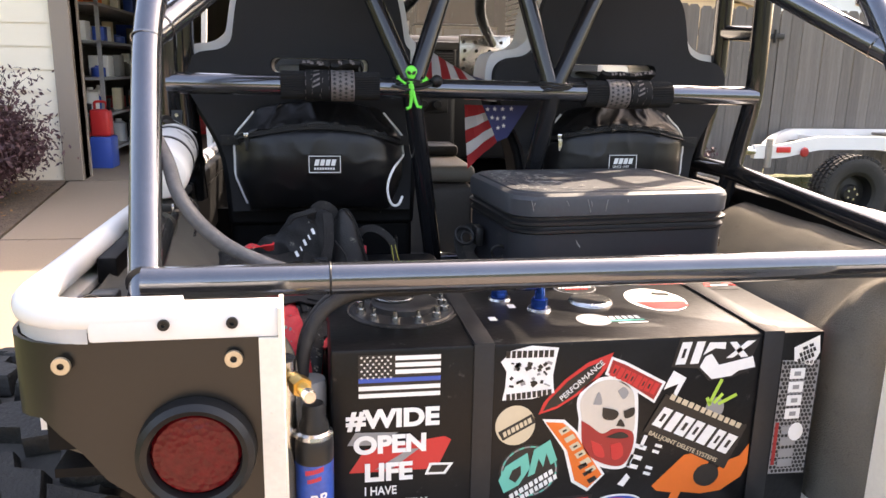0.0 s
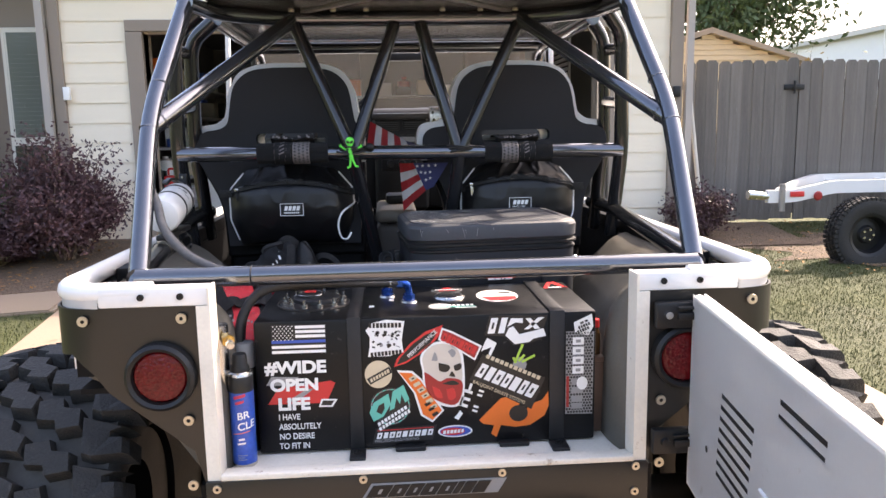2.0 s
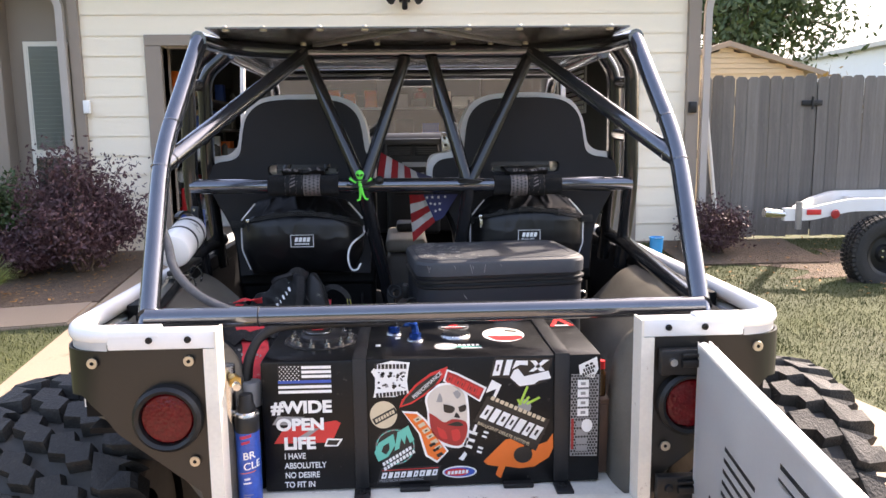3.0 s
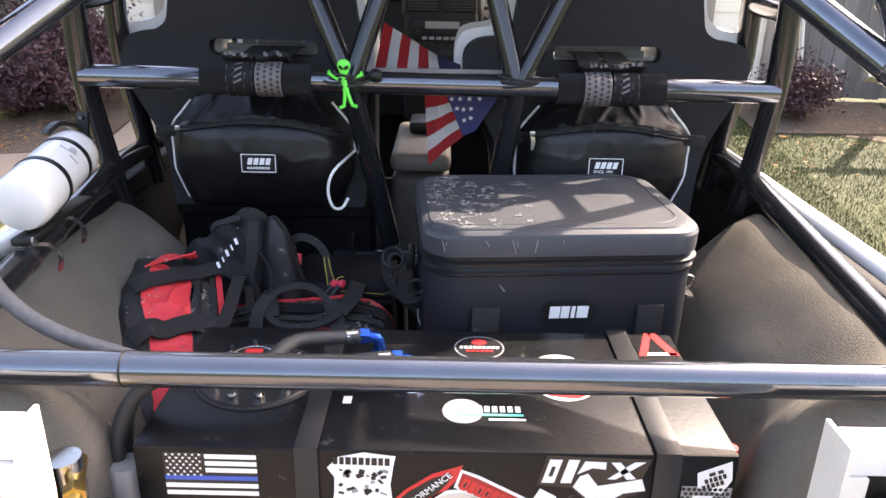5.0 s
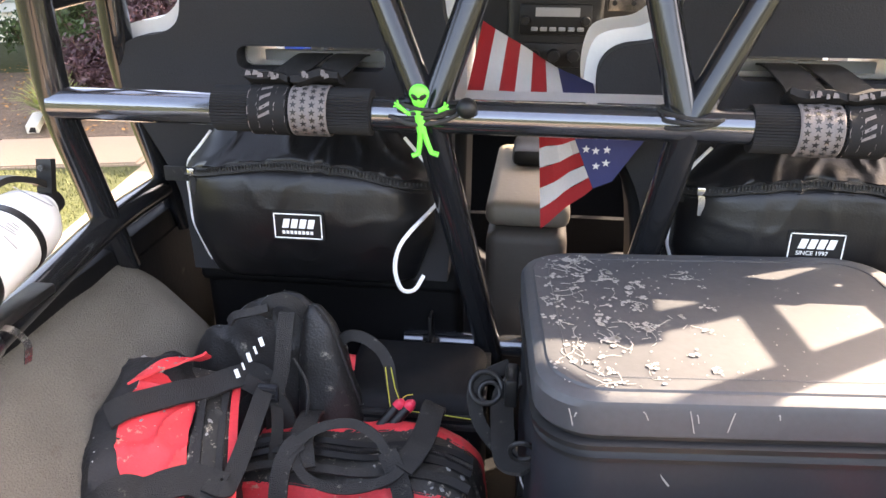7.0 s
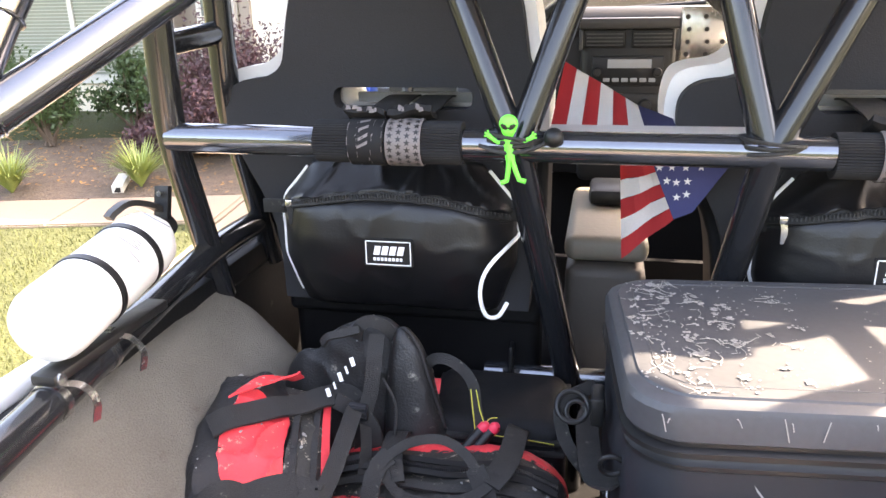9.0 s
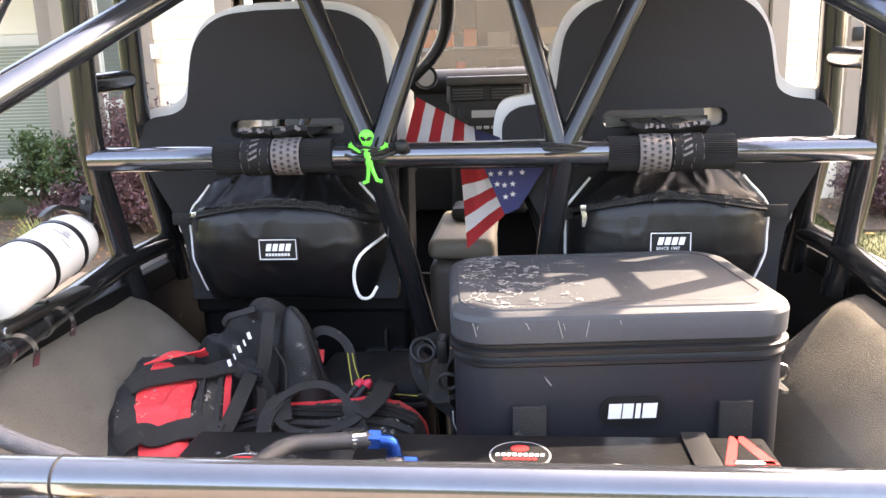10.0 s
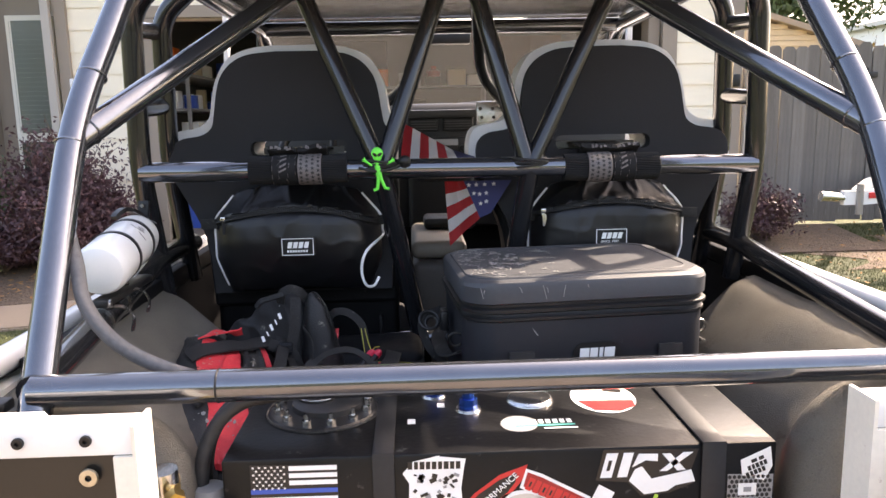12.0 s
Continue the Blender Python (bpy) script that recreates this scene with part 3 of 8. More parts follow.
    part("body", box(-2.6, -1.7, 11.2, 11.7, 0.5, 1.45, 0.01), STRED, box_t)
    for i in range(5):
        part("drawer", box(-2.57, -1.73, 11.175, 11.197, 0.55 + i * 0.18, 0.71 + i * 0.18, 0.005), STDRED, box_t)
    w = thing("window", (2.94, 11.6, 2.0), "garage side window with a half-open white blind", "window")
    part("frame", box(2.925, 2.948, 10.85, 12.35, 1.98, 3.02, 0.006), STWHITE, w, "white window frame")
    part("pane", box(2.918, 2.924, 10.92, 12.28, 2.04, 2.96), GLASS, w, "dark pane")
    for i in range(11):
        part("slat", box(2.89, 2.915, 10.92, 12.28, 2.05 + i * 0.083, 2.1 + i * 0.083, 0.003), STWHITE, w, "white blind slat")
    tv = thing("wall_screen", (-0.9, 13.36, 2.3), "dark flat screen hung on the garage wall", "screen")
    part("body", box(-1.7, -0.55, 13.3, 13.39, 2.42, 3.02, 0.01), BLACKP, tv)
    part("display", box(-1.67, -0.58, 13.29, 13.299, 2.45, 2.99), GLASS, tv, smooth=False)
    wc = thing("wall_cabinet", (1.9, 13.2, 2.4), "brown wooden wall cabinet in the garage", "cabinet")
    part("body", box(1.45, 2.6, 13.05, 13.395, 2.35, 3.05, 0.01), BROWNW, wc)
    for i in range(2):
        d = part("door", box(1.47 + i * 0.57, 2.01 + i * 0.57, 13.03, 13.049, 2.37, 3.03, 0.006), BROWNW, wc)
        part("handle", rod((1.95 + i * 0.14, 13.02, 2.45), (1.95 + i * 0.14, 13.02, 2.55), 0.008, 8), CHROME, d)
    bl = thing("canister", (0.28, 13.0, 2.2), "red canister on the shelf unit", "canister")
    part("body", lathe([(0, 0), (0.11, 0), (0.12, 0.03), (0.12, 0.26), (0.05, 0.3), (0.05, 0.34), (0, 0.34)], (0.28, 12.95, 2.181), (0, 0, 1), 20), STDRED, bl)
    # things by the opening
    bk = thing("bucket", (2.52, 6.0, 0.33), "small light blue plastic bucket by the garage corner", "bucket")
    part("shell", lathe([(0.0, 0.012), (0.055, 0.012), (0.068, 0.25), (0.073, 0.255), (0.073, 0.27), (0.066, 0.27), (0.064, 0.255), (0.05, 0.02), (0.0, 0.02)], (2.52, 6.0, 0.318), (0, 0, 1), 28), BUCKET, bk)
    part("handle", sweep(smooth_line([(2.449, 6.0, 0.575), (2.475, 5.95, 0.583), (2.52, 5.92, 0.585), (2.565, 5.95, 0.583), (2.591, 6.0, 0.575)], 6), 0.003, 8), CHROME, bk, "wire handle")
    jug = thing("fuel_can", (-2.68, 7.9, 0.43), "red plastic fuel can on a blue crate", "fuel can")
    part("body", box(-2.78, -2.58, 7.8, 8.0, 0.76, 1.05, 0.03, 3), STRED, jug)
    part("handle", sweep(fillet([(-2.74, 7.9, 1.05), (-2.74, 7.9, 1.13), (-2.62, 7.9, 1.13), (-2.62, 7.9, 1.05)], 0.03), 0.014, 8), STRED, jug)
    part("spout", rod((-2.6, 7.88, 1.04), (-2.56, 7.8, 1.16), 0.02, 10), BLACKP, jug)
    crate = solid("crate", box(-2.8, -2.56, 7.75, 8.05, 0.424, 0.76, 0.012), STBLUE, "blue plastic crate on the garage floor", "crate")
    washer = thing("washing_machine", (-2.25, 9.3, 0.43), "white appliance standing in the garage", "appliance")
    part("body", box(-2.6, -1.98, 9.0, 9.6, 0.43, 1.35, 0.02), STWHITE, washer)
    part("control_panel", box(-2.58, -2.0, 9.5, 9.6, 1.35, 1.5, 0.01), STGREY, washer)
    part("lid", box(-2.56, -2.02, 9.03, 9.48, 1.352, 1.372, 0.006), STWHITE, washer)
    part("door", lathe([(0, 0.03), (0.15, 0.02), (0.17, 0)], (-2.29, 8.998, 0.95), (0, -1, 0), 24), STGREY, washer)


def fence():
    f = thing("fence", (6, 7.0, 0.42), "weathered grey cedar privacy fence with dog-eared pickets", "fence")
    for z in (0.75, 1.35, 1.95):
        part("rail", box(3.3, 14.0, 7.035, 7.075, z, z + 0.09), FENCE, f, smooth=False)
    rnd = random.Random(8)
    x, protos = 3.32, []
    for k in range(6):
        top = 1.84 + rnd.uniform(-0.015, 0.015)
        protos.append(finish(plate([(0, 0), (0.134, 0), (0.134, top - 0.035), (0.105, top), (0.029, top), (0, top - 0.035)], 0, 0.018, "xz"), "picket"))
        protos[-1].materials.append(FENCE_P)
    while x < 14:
        ob = new("picket", rnd.choice(protos))
        ob.parent, ob.matrix_parent_inverse = f, f.matrix_world.inverted()
        ob.location = (x, 7.01 + rnd.uniform(-0.004, 0.004), 0.43 + rnd.uniform(-0.01, 0.012))
        ob.rotation_euler = (0, radians(rnd.uniform(-0.3, 0.3)), 0)
        x += 0.1355 + (0.02 if abs(x + 0.07 - 4.6) < 0.07 else 0.0)
    # Board added behind the gate gap, standing for the shade beyond the fence.
    part("gate_stile", box(4.5, 4.78, 7.036, 7.06, 0.5, 2.2), FENCE, f, smooth=False)
    latch = part("gate_latch", box(4.5, 4.74, 6.985, 7.01, 1.93, 1.99, 0.006), BLACKP, f, "black iron gate hinge")
    part("hinge_barrel", rod((4.62, 6.98, 1.89), (4.62, 6.98, 2.03), 0.014, 10), BLACKP, f)
    part("leaning_post", rod((3.36, 6.93, 1.9), (3.52, 6.9, 0.6), 0.025, 10), TRIML, f, "pale pole leaning on the fence")
    shed = thing("shed", (4.9, 11, 0.4), "neighbouring tan gabled outbuilding", "shed")
    part("wall", plate([(3.95, 0.4), (6.65, 0.4), (6.65, 2.6), (5.3, 3.0), (3.95, 2.6)], 11.0, 13.5, "xz"), SHEDW, shed, smooth=False)
    for k in range(5):
        z, w = 2.6 + k * 0.085, 1.32 - k * 0.3
        part("board", box(5.3 - w, 5.3 + w, 10.975, 11.0, z, z + 0.075), SHEDW, shed, smooth=False)
    part("roof", plate([(3.6, 2.52), (5.3, 3.03), (7.0, 2.52), (7.0, 2.6), (5.3, 3.12), (3.6, 2.6)], 10.85, 13.6, "xz"), ROOFT, shed, "tan gable roof", smooth=False)
    hs = thing("neighbour_house", (17, 25, 0.4), "white sided neighbouring house", "house")
    part("wall", plate([(15.75, 0.4), (30, 0.4), (30, 9.5), (22, 7.3), (15.75, 4.5)], 22, 32, "xz"), WHITE, hs, smooth=False)
    part("roof", plate([(15.45, 4.36), (22, 7.28), (22, 7.45), (15.45, 4.52)], 21.5, 32.4, "xz"), TRIML, hs, smooth=False)
    for x in (16.9, 17.38):
        w = part("window", box(x, x + 0.44, 21.93, 21.99, 3.8, 4.42, 0.01), TRIML, hs)
        part("pane", box(x + 0.05, x + 0.39, 21.9, 21.925, 3.85, 4.37), GLASS, w)


def trailer():
    t = thing("trailer", (5.2, 5.5, 0.3), "white flatbed utility trailer parked on the grass", "trailer")
    g = 0.3
    tong = fillet([(3.55, 5.44, 0.86), (3.8, 5.44, 0.86), (4.2, 5.44, 0.94), (4.5, 5.44, 0.94), (9.0, 5.44, 0.93)], 0.08)
    part("frame_rail", sweep(tong, 0.12, flat_w=0.06, up=(0, 0, 1)), WHITE, t, "white steel channel")
    part("frame_rail", sweep(fillet([(3.7, 5.5, 0.87), (4.3, 6.3, 0.88), (4.9, 6.94, 0.9), (9.0, 6.94, 0.9)], 0.15), 0.12, flat_w=0.06, up=(0, 0, 1)), WHITE, t)
    for i in range(7):
        part("cross_member", box(5.0 + i * 0.6, 5.06 + i * 0.6, 5.47, 6.91, 0.85, 0.9), WHITE, t, smooth=False)
    part("coupler", rod((3.56, 5.44, 0.86), (3.36, 5.44, 0.88), 0.035, 12, r1=0.045), CHROME, t, "bare metal hitch coupler")
    part("jack", rod((3.68, 5.4, 0.72), (3.68, 5.4, 0.98), 0.03, 12), ZINCG, t)
    part("reflector", box(3.76, 3.9, 5.395, 5.408, 0.855, 0.905, 0.004), STRED, t, "small red marker light")
    part("lamp", lathe([(0, 0.02), (0.035, 0.015), (0.045, 0)], (4.03, 5.385, 0.86), (0, -1, 0), 18), STDRED, t, "round dark red marker lamp")
    part("plank", box(5.9, 9.0, 5.5, 6.88, 0.905, 0.93, 0.004), FENCE, t)
    for cx in (4.47, 5.22):
        wheel(t, (cx, 5.3, 0.13 + 0.36), 0.36, 0.22, -1, plain=True)


def wheel(owner, c, R, w, side, plain=False):
    """A tyre with tread blocks and a steel rim; side: -1 faces outward to -y or -x."""
    ax = Vector((0, 1, 0)) if plain else Vector((1, 0, 0))
    c = Vector(c)
    r0 = R * (0.55 if plain else 0.5)
    hw = w / 2
    prof = [(r0, -hw * 0.8), (R * 0.72, -hw * 0.98), (R * 0.86, -hw), (R * 0.915, -hw * 0.93), (R * 0.92, -hw * 0.7), (R * 0.925, 0), (R * 0.92, hw * 0.7), (R * 0.915, hw * 0.93), (R * 0.86, hw), (R * 0.72, hw * 0.98), (r0, hw * 0.8)]
    tyre = lathe(prof, c, ax, 48)
    ty = part("tyre", tyre, RUBBER if plain else TREADDUST, owner, "black all-terrain tyre with deep lugs" if not plain else "black trailer tyre")
    q = Vector((0, 0, 1)).rotation_difference(ax).to_matrix()
    rnd = random.Random(3)
    n = 27 if not plain else 48
    lugs = bmesh.new()
    for k in range(n):
        a0 = 2 * math.pi * k / n
        if plain:
            rows = [(-0.75, 0.0, 0.3), (-0.25, 0.5, 0.26), (0.25, 0.0, 0.26), (0.75, 0.5, 0.3)]
        else:
            rows = [(-0.84, 0.0, 0.46), (-0.28, 0.5, 0.52), (0.28, 0.05, 0.52), (0.84, 0.55, 0.46)]
        for f, off, wid in rows:
            a = a0 + off * 2 * math.pi / n
            skew = 0.1 if f > 0 else -0.1
            hh = R * (0.935 if not plain else 0.955)
            ln = 2 * math.pi * R / n * (0.72 if plain else 0.80) * (1 if plain else rnd.uniform(0.88, 1.08))
            r_out = R * (1.0 if abs(f) < 0.8 else 0.985)
            m4 = Matrix.Translation(c) @ q.to_4x4() @ Matrix.Rotation(a, 4, "Z") @ Matrix.Translation((0, 0, f * hw)) @ Matrix.Rotation(skew * (0 if plain else 1.6), 4, "X")
            if not plain:
                sg = 1 if f > 0 else -1
                edge = abs(f) > 0.8
                L, W = ln / 2 * (1.12 if edge else 1.0), wid * hw / 2
                hexa = [(-L, -W), (L * 0.15, -W), (L * 0.4, -W * 0.15), (L, -W * 0.05), (L, W), (-L * 0.05, W), (-L * 0.35, W * 0.2), (-L, W * 0.1)]
                if edge:
                    hexa = [(-L, -W), (L * 0.75, -W), (L, -W * 0.5), (L, W), (L * 0.22, W), (L * 0.12, W * 0.35), (-L * 0.2, W * 0.35), (-L * 0.3, W)]
                own = bmesh.new()
                low = [own.verts.new((R * (0.83 if edge and sg * z > 0 else 0.925), y * 1.1, z * 1.1 + (sg * 0.022 if edge and sg * z > 0 else 0))) for y, z in hexa]
                mid = [own.verts.new((r_out - 0.006 - (0.022 if edge and sg * z > 0 else 0), y, z + (sg * 0.012 if edge and sg * z > 0 else 0))) for y, z in hexa]
                hi = [own.verts.new((r_out - (0.012 if edge and sg * z > 0 else 0), y * 0.955, z * 0.95)) for y, z in hexa]
                for p0, p1 in ((low, mid), (mid, hi)):
                    for i in range(8):
                        own.faces.new((p0[i], p0[(i + 1) % 8], p1[(i + 1) % 8], p1[i]))
                own.faces.new(hi)
            else:
                own = box(hh - 0.02, r_out, -ln / 2, ln / 2, -wid * hw / 2, wid * hw / 2, 0, 1)
            own.transform(m4)
            merge(lugs, own)
    tagged(part("tread", lugs, RUBBER, ty, "deep tread lugs", smooth=False), kind="stuff")
    s = side
    rim = lathe([(0, 0.3 * hw), (r0 * 0.35, 0.3 * hw), (r0 * 0.45, 0.1 * hw), (r0 * 0.8, 0.0), (r0 * 0.9, 0.75 * hw), (r0 * 1.06, 0.86 * hw), (r0 * 1.06, 0.7 * hw), (r0 * 0.97, 0.4 * hw), (r0 * 0.97, -0.7 * hw), (r0 * 0.6, -0.6 * hw)], c, ax * s, 32)
    rm = part("rim", rim, BLACKP, owner, "black steel wheel")
    for k in range(5):
        a = 2 * math.pi * k / 5
        p = c + q @ Vector((r0 * 0.25 * math.cos(a), r0 * 0.25 * math.sin(a), 0)) + ax * s * hw * 0.3
        part("lug_nut", rod(p, p + ax * s * 0.025, 0.012, 6), CHROME, rm)
    return ty


# ---- the vehicle ----
R_TUBE = 0.0225
CAR = thing("off_road_vehicle", (0, 0.5, 0), "open white off-road four-by-four with black armour and tube cage", "vehicle")


def mirrored(fn):
    for s in (-1, 1):
        fn(s)


def bolt(p, axis, r=0.011, m=None, owner=None, hexed=True, name="bolt"):
    """A dished washer with a socket screw."""
    p, a = Vector(p), Vector(axis).normalized()
    b = part(name, lathe([(r * 0.35, 0.001), (r * 0.38, 0.004), (r * 0.95, 0.004), (r, 0.0025), (r, 0)], p, a, 18), m or ZINC, owner or CAR)
    part("screw_head", lathe([(0, 0.0), (r * 0.33, 0.0005), (r * 0.36, 0.003)], p, a, 8), BLACKP, b)
    return b


def corner_side(s, zs, inset=0.0):
    """Outline of the tub's rear quarter in plan at half width 0.75, from the opening round the corner and forward."""
    W = 0.773 - inset
    pts = [(0.466, 0.0 + inset), (W - 0.09, 0.0 + inset)]
    for k in range(1, 7):
        a = radians(-90 + 90 * k / 6)
        pts.append((W - 0.09 + 0.09 * math.cos(a), 0.09 + inset + 0.09 * math.sin(a)))
    pts += [(W, 0.5), (W, 1.0), (W, 1.6)]
    return [(s * x, y) for x, y in pts]


def tub():
    def quarter(s):
        # black armour plate, wrapped round the corner, cut away over the wheel
        out = corner_side(s, None)
        bm = bmesh.new()
        low = []
        for x, y in out:
            ax = abs(x)
            if y > 0.28:
                z = 1.1
            elif y > 0.005:
                z = 1.12 - 0.02 * min(1, y / 0.1)
            else:
                z = 0.80 if ax < 0.49 else 0.90 + (ax - 0.5) / 0.162 * 0.155
            low.append(z)
        pts = []
        for (x, y), z in zip(out, low):
            pts.append((x, y, z))
        fine = []
        for a, b in zip(pts, pts[1:]):
            n = 8 if abs(a[1] - b[1]) < 1e-6 else 1
            for i in range(n):
                t = i / n
                x = a[0] + (b[0] - a[0]) * t
                z = a[2] + (b[2] - a[2]) * t
                if n > 1:
                    ax = abs(x)
                    z = 0.79 if ax < 0.488 else 0.9 + (ax - 0.49) / (0.76 - 0.49) * 0.22
                fine.append((x, a[1] + (b[1] - a[1]) * t, z))
        fine.append(pts[-1])
        top = [bm.verts.new((x, y, 1.214)) for x, y, z in fine]
        bot = [bm.verts.new((x, y, z)) for x, y, z in fine]
        for i in range(len(fine) - 1):
            bm.faces.new((top[i], top[i + 1], bot[i + 1], bot[i]))
        bmesh.ops.recalc_face_normals(bm, faces=bm.faces)
        bmesh.ops.solidify(bm, geom=bm.faces[:], thickness=0.005)
        part("corner_armour", bm, PANEL, CAR, "satin black steel corner armour plate", angle=40)
        # white rail: front strip and rounded corner bead
        strip = box(min(s * 0.444, s * 0.664), max(s * 0.444, s * 0.664), -0.004, 0.035, 1.214, 1.254, 0.005)
        part("tub_rail", strip, WHITE, CAR, "white painted body rail")
        path = [(s * 0.56, 0.016, 1.243), (s * 0.668, 0.016, 1.243)] + [(s * (0.668 + 0.086 * math.sin(radians(15 * k))), 0.016 + 0.085 * (1 - math.cos(radians(15 * k))), 1.243) for k in range(1, 7)] + [(s * 0.754, 0.4, 1.243), (s * 0.752, 1.0, 1.243), (s * 0.747, 2.2, 1.243)]
        part("tub_rail", sweep(path, lambda t: 0.021, 12), WHITE, CAR, "rounded white lip bent round the body corner")
        side = [(s * (0.664 + 0.103 * math.sin(radians(15 * k))), 0.1 * (1 - math.cos(radians(15 * k)))) for k in range(0, 7)] + [(s * 0.767, 0.5), (s * 0.764, 1.2), (s * 0.758, 2.2)]
        bm = bmesh.new()
        a = [bm.verts.new((x, y - 0.002, 1.243)) for x, y in side]
        b = [bm.verts.new((x, y - 0.002, 1.2135)) for x, y in side]
        for i in range(len(side) - 1):
            bm.faces.new((a[i], a[i + 1], b[i + 1], b[i]))
        bmesh.ops.solidify(bm, geom=bm.faces[:], thickness=-0.012)
        part("tub_rail", bm, WHITE, CAR, "white side rail")
        # door jamb of the tailgate opening
        jamb = box(min(s * 0.447, s * 0.470), max(s * 0.447, s * 0.470), -0.007, -0.001, 0.80, 1.214)
        box(min(s * 0.442, s * 0.447), max(s * 0.442, s * 0.447), -0.007, 0.05, 0.80, 1.252, bm=jamb)
        part("tailgate_jamb", jamb, CREAM, CAR, "cream-stained white tailgate jamb", smooth=False)
        # side wall and inner lining
        part("side_panel", box(min(s * 0.735, s * 0.762), max(s * 0.735, s * 0.762), 0.1, 2.4, 1.06, 1.21), WHITE, CAR, "white body side")
        part("inner_lining", box(min(s * 0.700, s * 0.733), max(s * 0.700, s * 0.733), 0.04, 2.3, 1.06, 1.2), TUBIN, CAR, "black inner body side")
        part("rail_lining", box(min(s * 0.702, s * 0.732), max(s * 0.702, s * 0.732), 0.3, 2.2, 1.201, 1.243, 0.004), TUBIN, CAR, "black lined inside of the body rail")
        # carpeted wheel house
        rings = []
        main = [(0.715, 1.056), (0.715, 1.206), (0.70, 1.213), (0.664, 1.199), (0.628, 1.17), (0.59, 1.133), (0.553, 1.094), (0.515, 1.047), (0.475, 0.966), (0.438, 0.88), (0.428, 0.822), (0.5, 0.82), (0.6, 1.0)]
        lump = [(0.715, 1.056), (0.715, 1.198), (0.70, 1.205), (0.63, 1.212), (0.57, 1.213), (0.515, 1.208), (0.472, 1.185), (0.442, 1.145), (0.427, 1.09), (0.422, 0.95), (0.422, 0.82), (0.46, 0.82), (0.6, 1.0)]
        for y in (0.05, 0.056, 0.07, 0.09, 0.12, 0.15, 0.18, 0.21, 0.24, 0.27, 0.3, 0.34, 0.4, 0.46, 0.52, 0.58, 0.64, 0.70, 0.76, 0.82, 0.86, 0.89, 0.92, 0.945, 0.96, 0.968, 0.97):
            rear = max(0.0, 1 - (y - 0.05) / 0.1)
            k = min(1.0, max(0.0, (y - 0.16) / 0.18))
            k = k * k * (3 - 2 * k)
            nose = max(0.0, (y - 0.87) / 0.1)
            row = []
            for (xa, za), (xb, zb) in zip(lump, main):
                x, z = xa + (xb - xa) * k, za + (zb - za) * k
                z = max(0.82, z - 0.12 * rear ** 2.2 * (z > 1.06)) if z > 0.83 else z
                z = z - (z - 0.82) * (0.22 * (1 - math.sqrt(max(0.0, 1 - nose ** 2))))
                f = max(0.0, (y - 0.3) / 0.67)
                row.append((s * (x + 0.02 * rear ** 2 * (x < 0.5)), y - f * 0.2 * (0.70 - min(0.70, max(0.5, x))), z))
            rings.append(row)
        fine = []
        for row in rings:
            line = smooth_line(row[:11], 3)
            fine.append([tuple(q) for q in line] + row[11:])
        rings = fine
        bm = loft(rings, caps=True)
        bmesh.ops.triangulate(bm, faces=[f for f in bm.faces if len(f.verts) > 4])
        rumple(bm, 0.0045, 9, 3.0)
        part("wheel_house", bm, CARPET, CAR, "wheel arch covered in grey-tan carpet", angle=60)
        # tail lamp
        c = Vector((s * 0.549, -0.006, 1.07))
        part("lamp_grommet", lathe([(0.054, 0.004), (0.056, 0.016), (0.063, 0.02), (0.070, 0.014), (0.072, 0.0), (0.072, -0.004)], c, (0, -1, 0), 40), BLACKP, CAR, "black rubber lamp grommet")
        lens = part("tail_lamp", lathe([(0, 0.014), (0.03, 0.013), (0.05, 0.009), (0.056, 0.002)], c, (0, -1, 0), 40), REDLENS, CAR, "round dark red tail lamp")
        for x, z in ((0.694, 1.19), (0.5, 1.19), (0.5, 0.973), (0.5, 0.83)):
            if s < 0 or x > 0.6 or z < 1.0:
                bolt((s * x, -0.0055, z), (0, -1, 0))
        for x in (0.578, 0.5):
            bolt((s * x, -0.0045, 1.235), (0, -1, 0), 0.007, BLACKP)
    mirrored(quarter)
    floor = box(-0.455, 0.455, 0.03, 0.47, 0.79, 0.8305)
    box(-0.455, 0.455, 0.4705, 0.95, 0.79, 0.815, bm=floor)
    part("bed_floor", floor, CREAM, CAR, "scuffed cream painted load floor", smooth=False)
    part("cab_floor", box(-0.735, 0.735, 0.952, 2.2, 0.74, 0.8), TUBIN, CAR, "black cab floor", smooth=False)
    for s in (-1, 1):
        part("cab_side", box(s * 0.72 - 0.012, s * 0.72 + 0.012, 0.93, 2.3, 0.74, 1.2), TUBIN, CAR, "black inner cab side", smooth=False)
    part("bed_carpet", box(-0.45, 0.45, 0.48, 1.5, 0.816, 0.826), TUBIN, CAR, "dark floor mat", smooth=False)
    sill = box(-0.442, 0.442, -0.016, 0.004, 0.838, 0.852, 0.004)
    box(-0.442, 0.442, 0.0045, 0.04, 0.82, 0.845, 0.004, bm=sill)
    part("tailgate_sill", sill, CREAM, CAR, "scratched white tailgate sill")
    cm = part("rear_crossmember", box(-0.474, 0.474, -0.0135, 0.0, 0.69, 0.8375, 0.003), PANEL, CAR, "satin black rear cross plate")
    for x, z in ((-0.45, 0.822), (-0.145, 0.828), (0.152, 0.828), (0.445, 0.828), (-0.45, 0.766), (0.444, 0.77), (-0.16, 0.735), (0.17, 0.735)):
        bolt((x, -0.014, z), (0, -1, 0), 0.009, owner=cm)
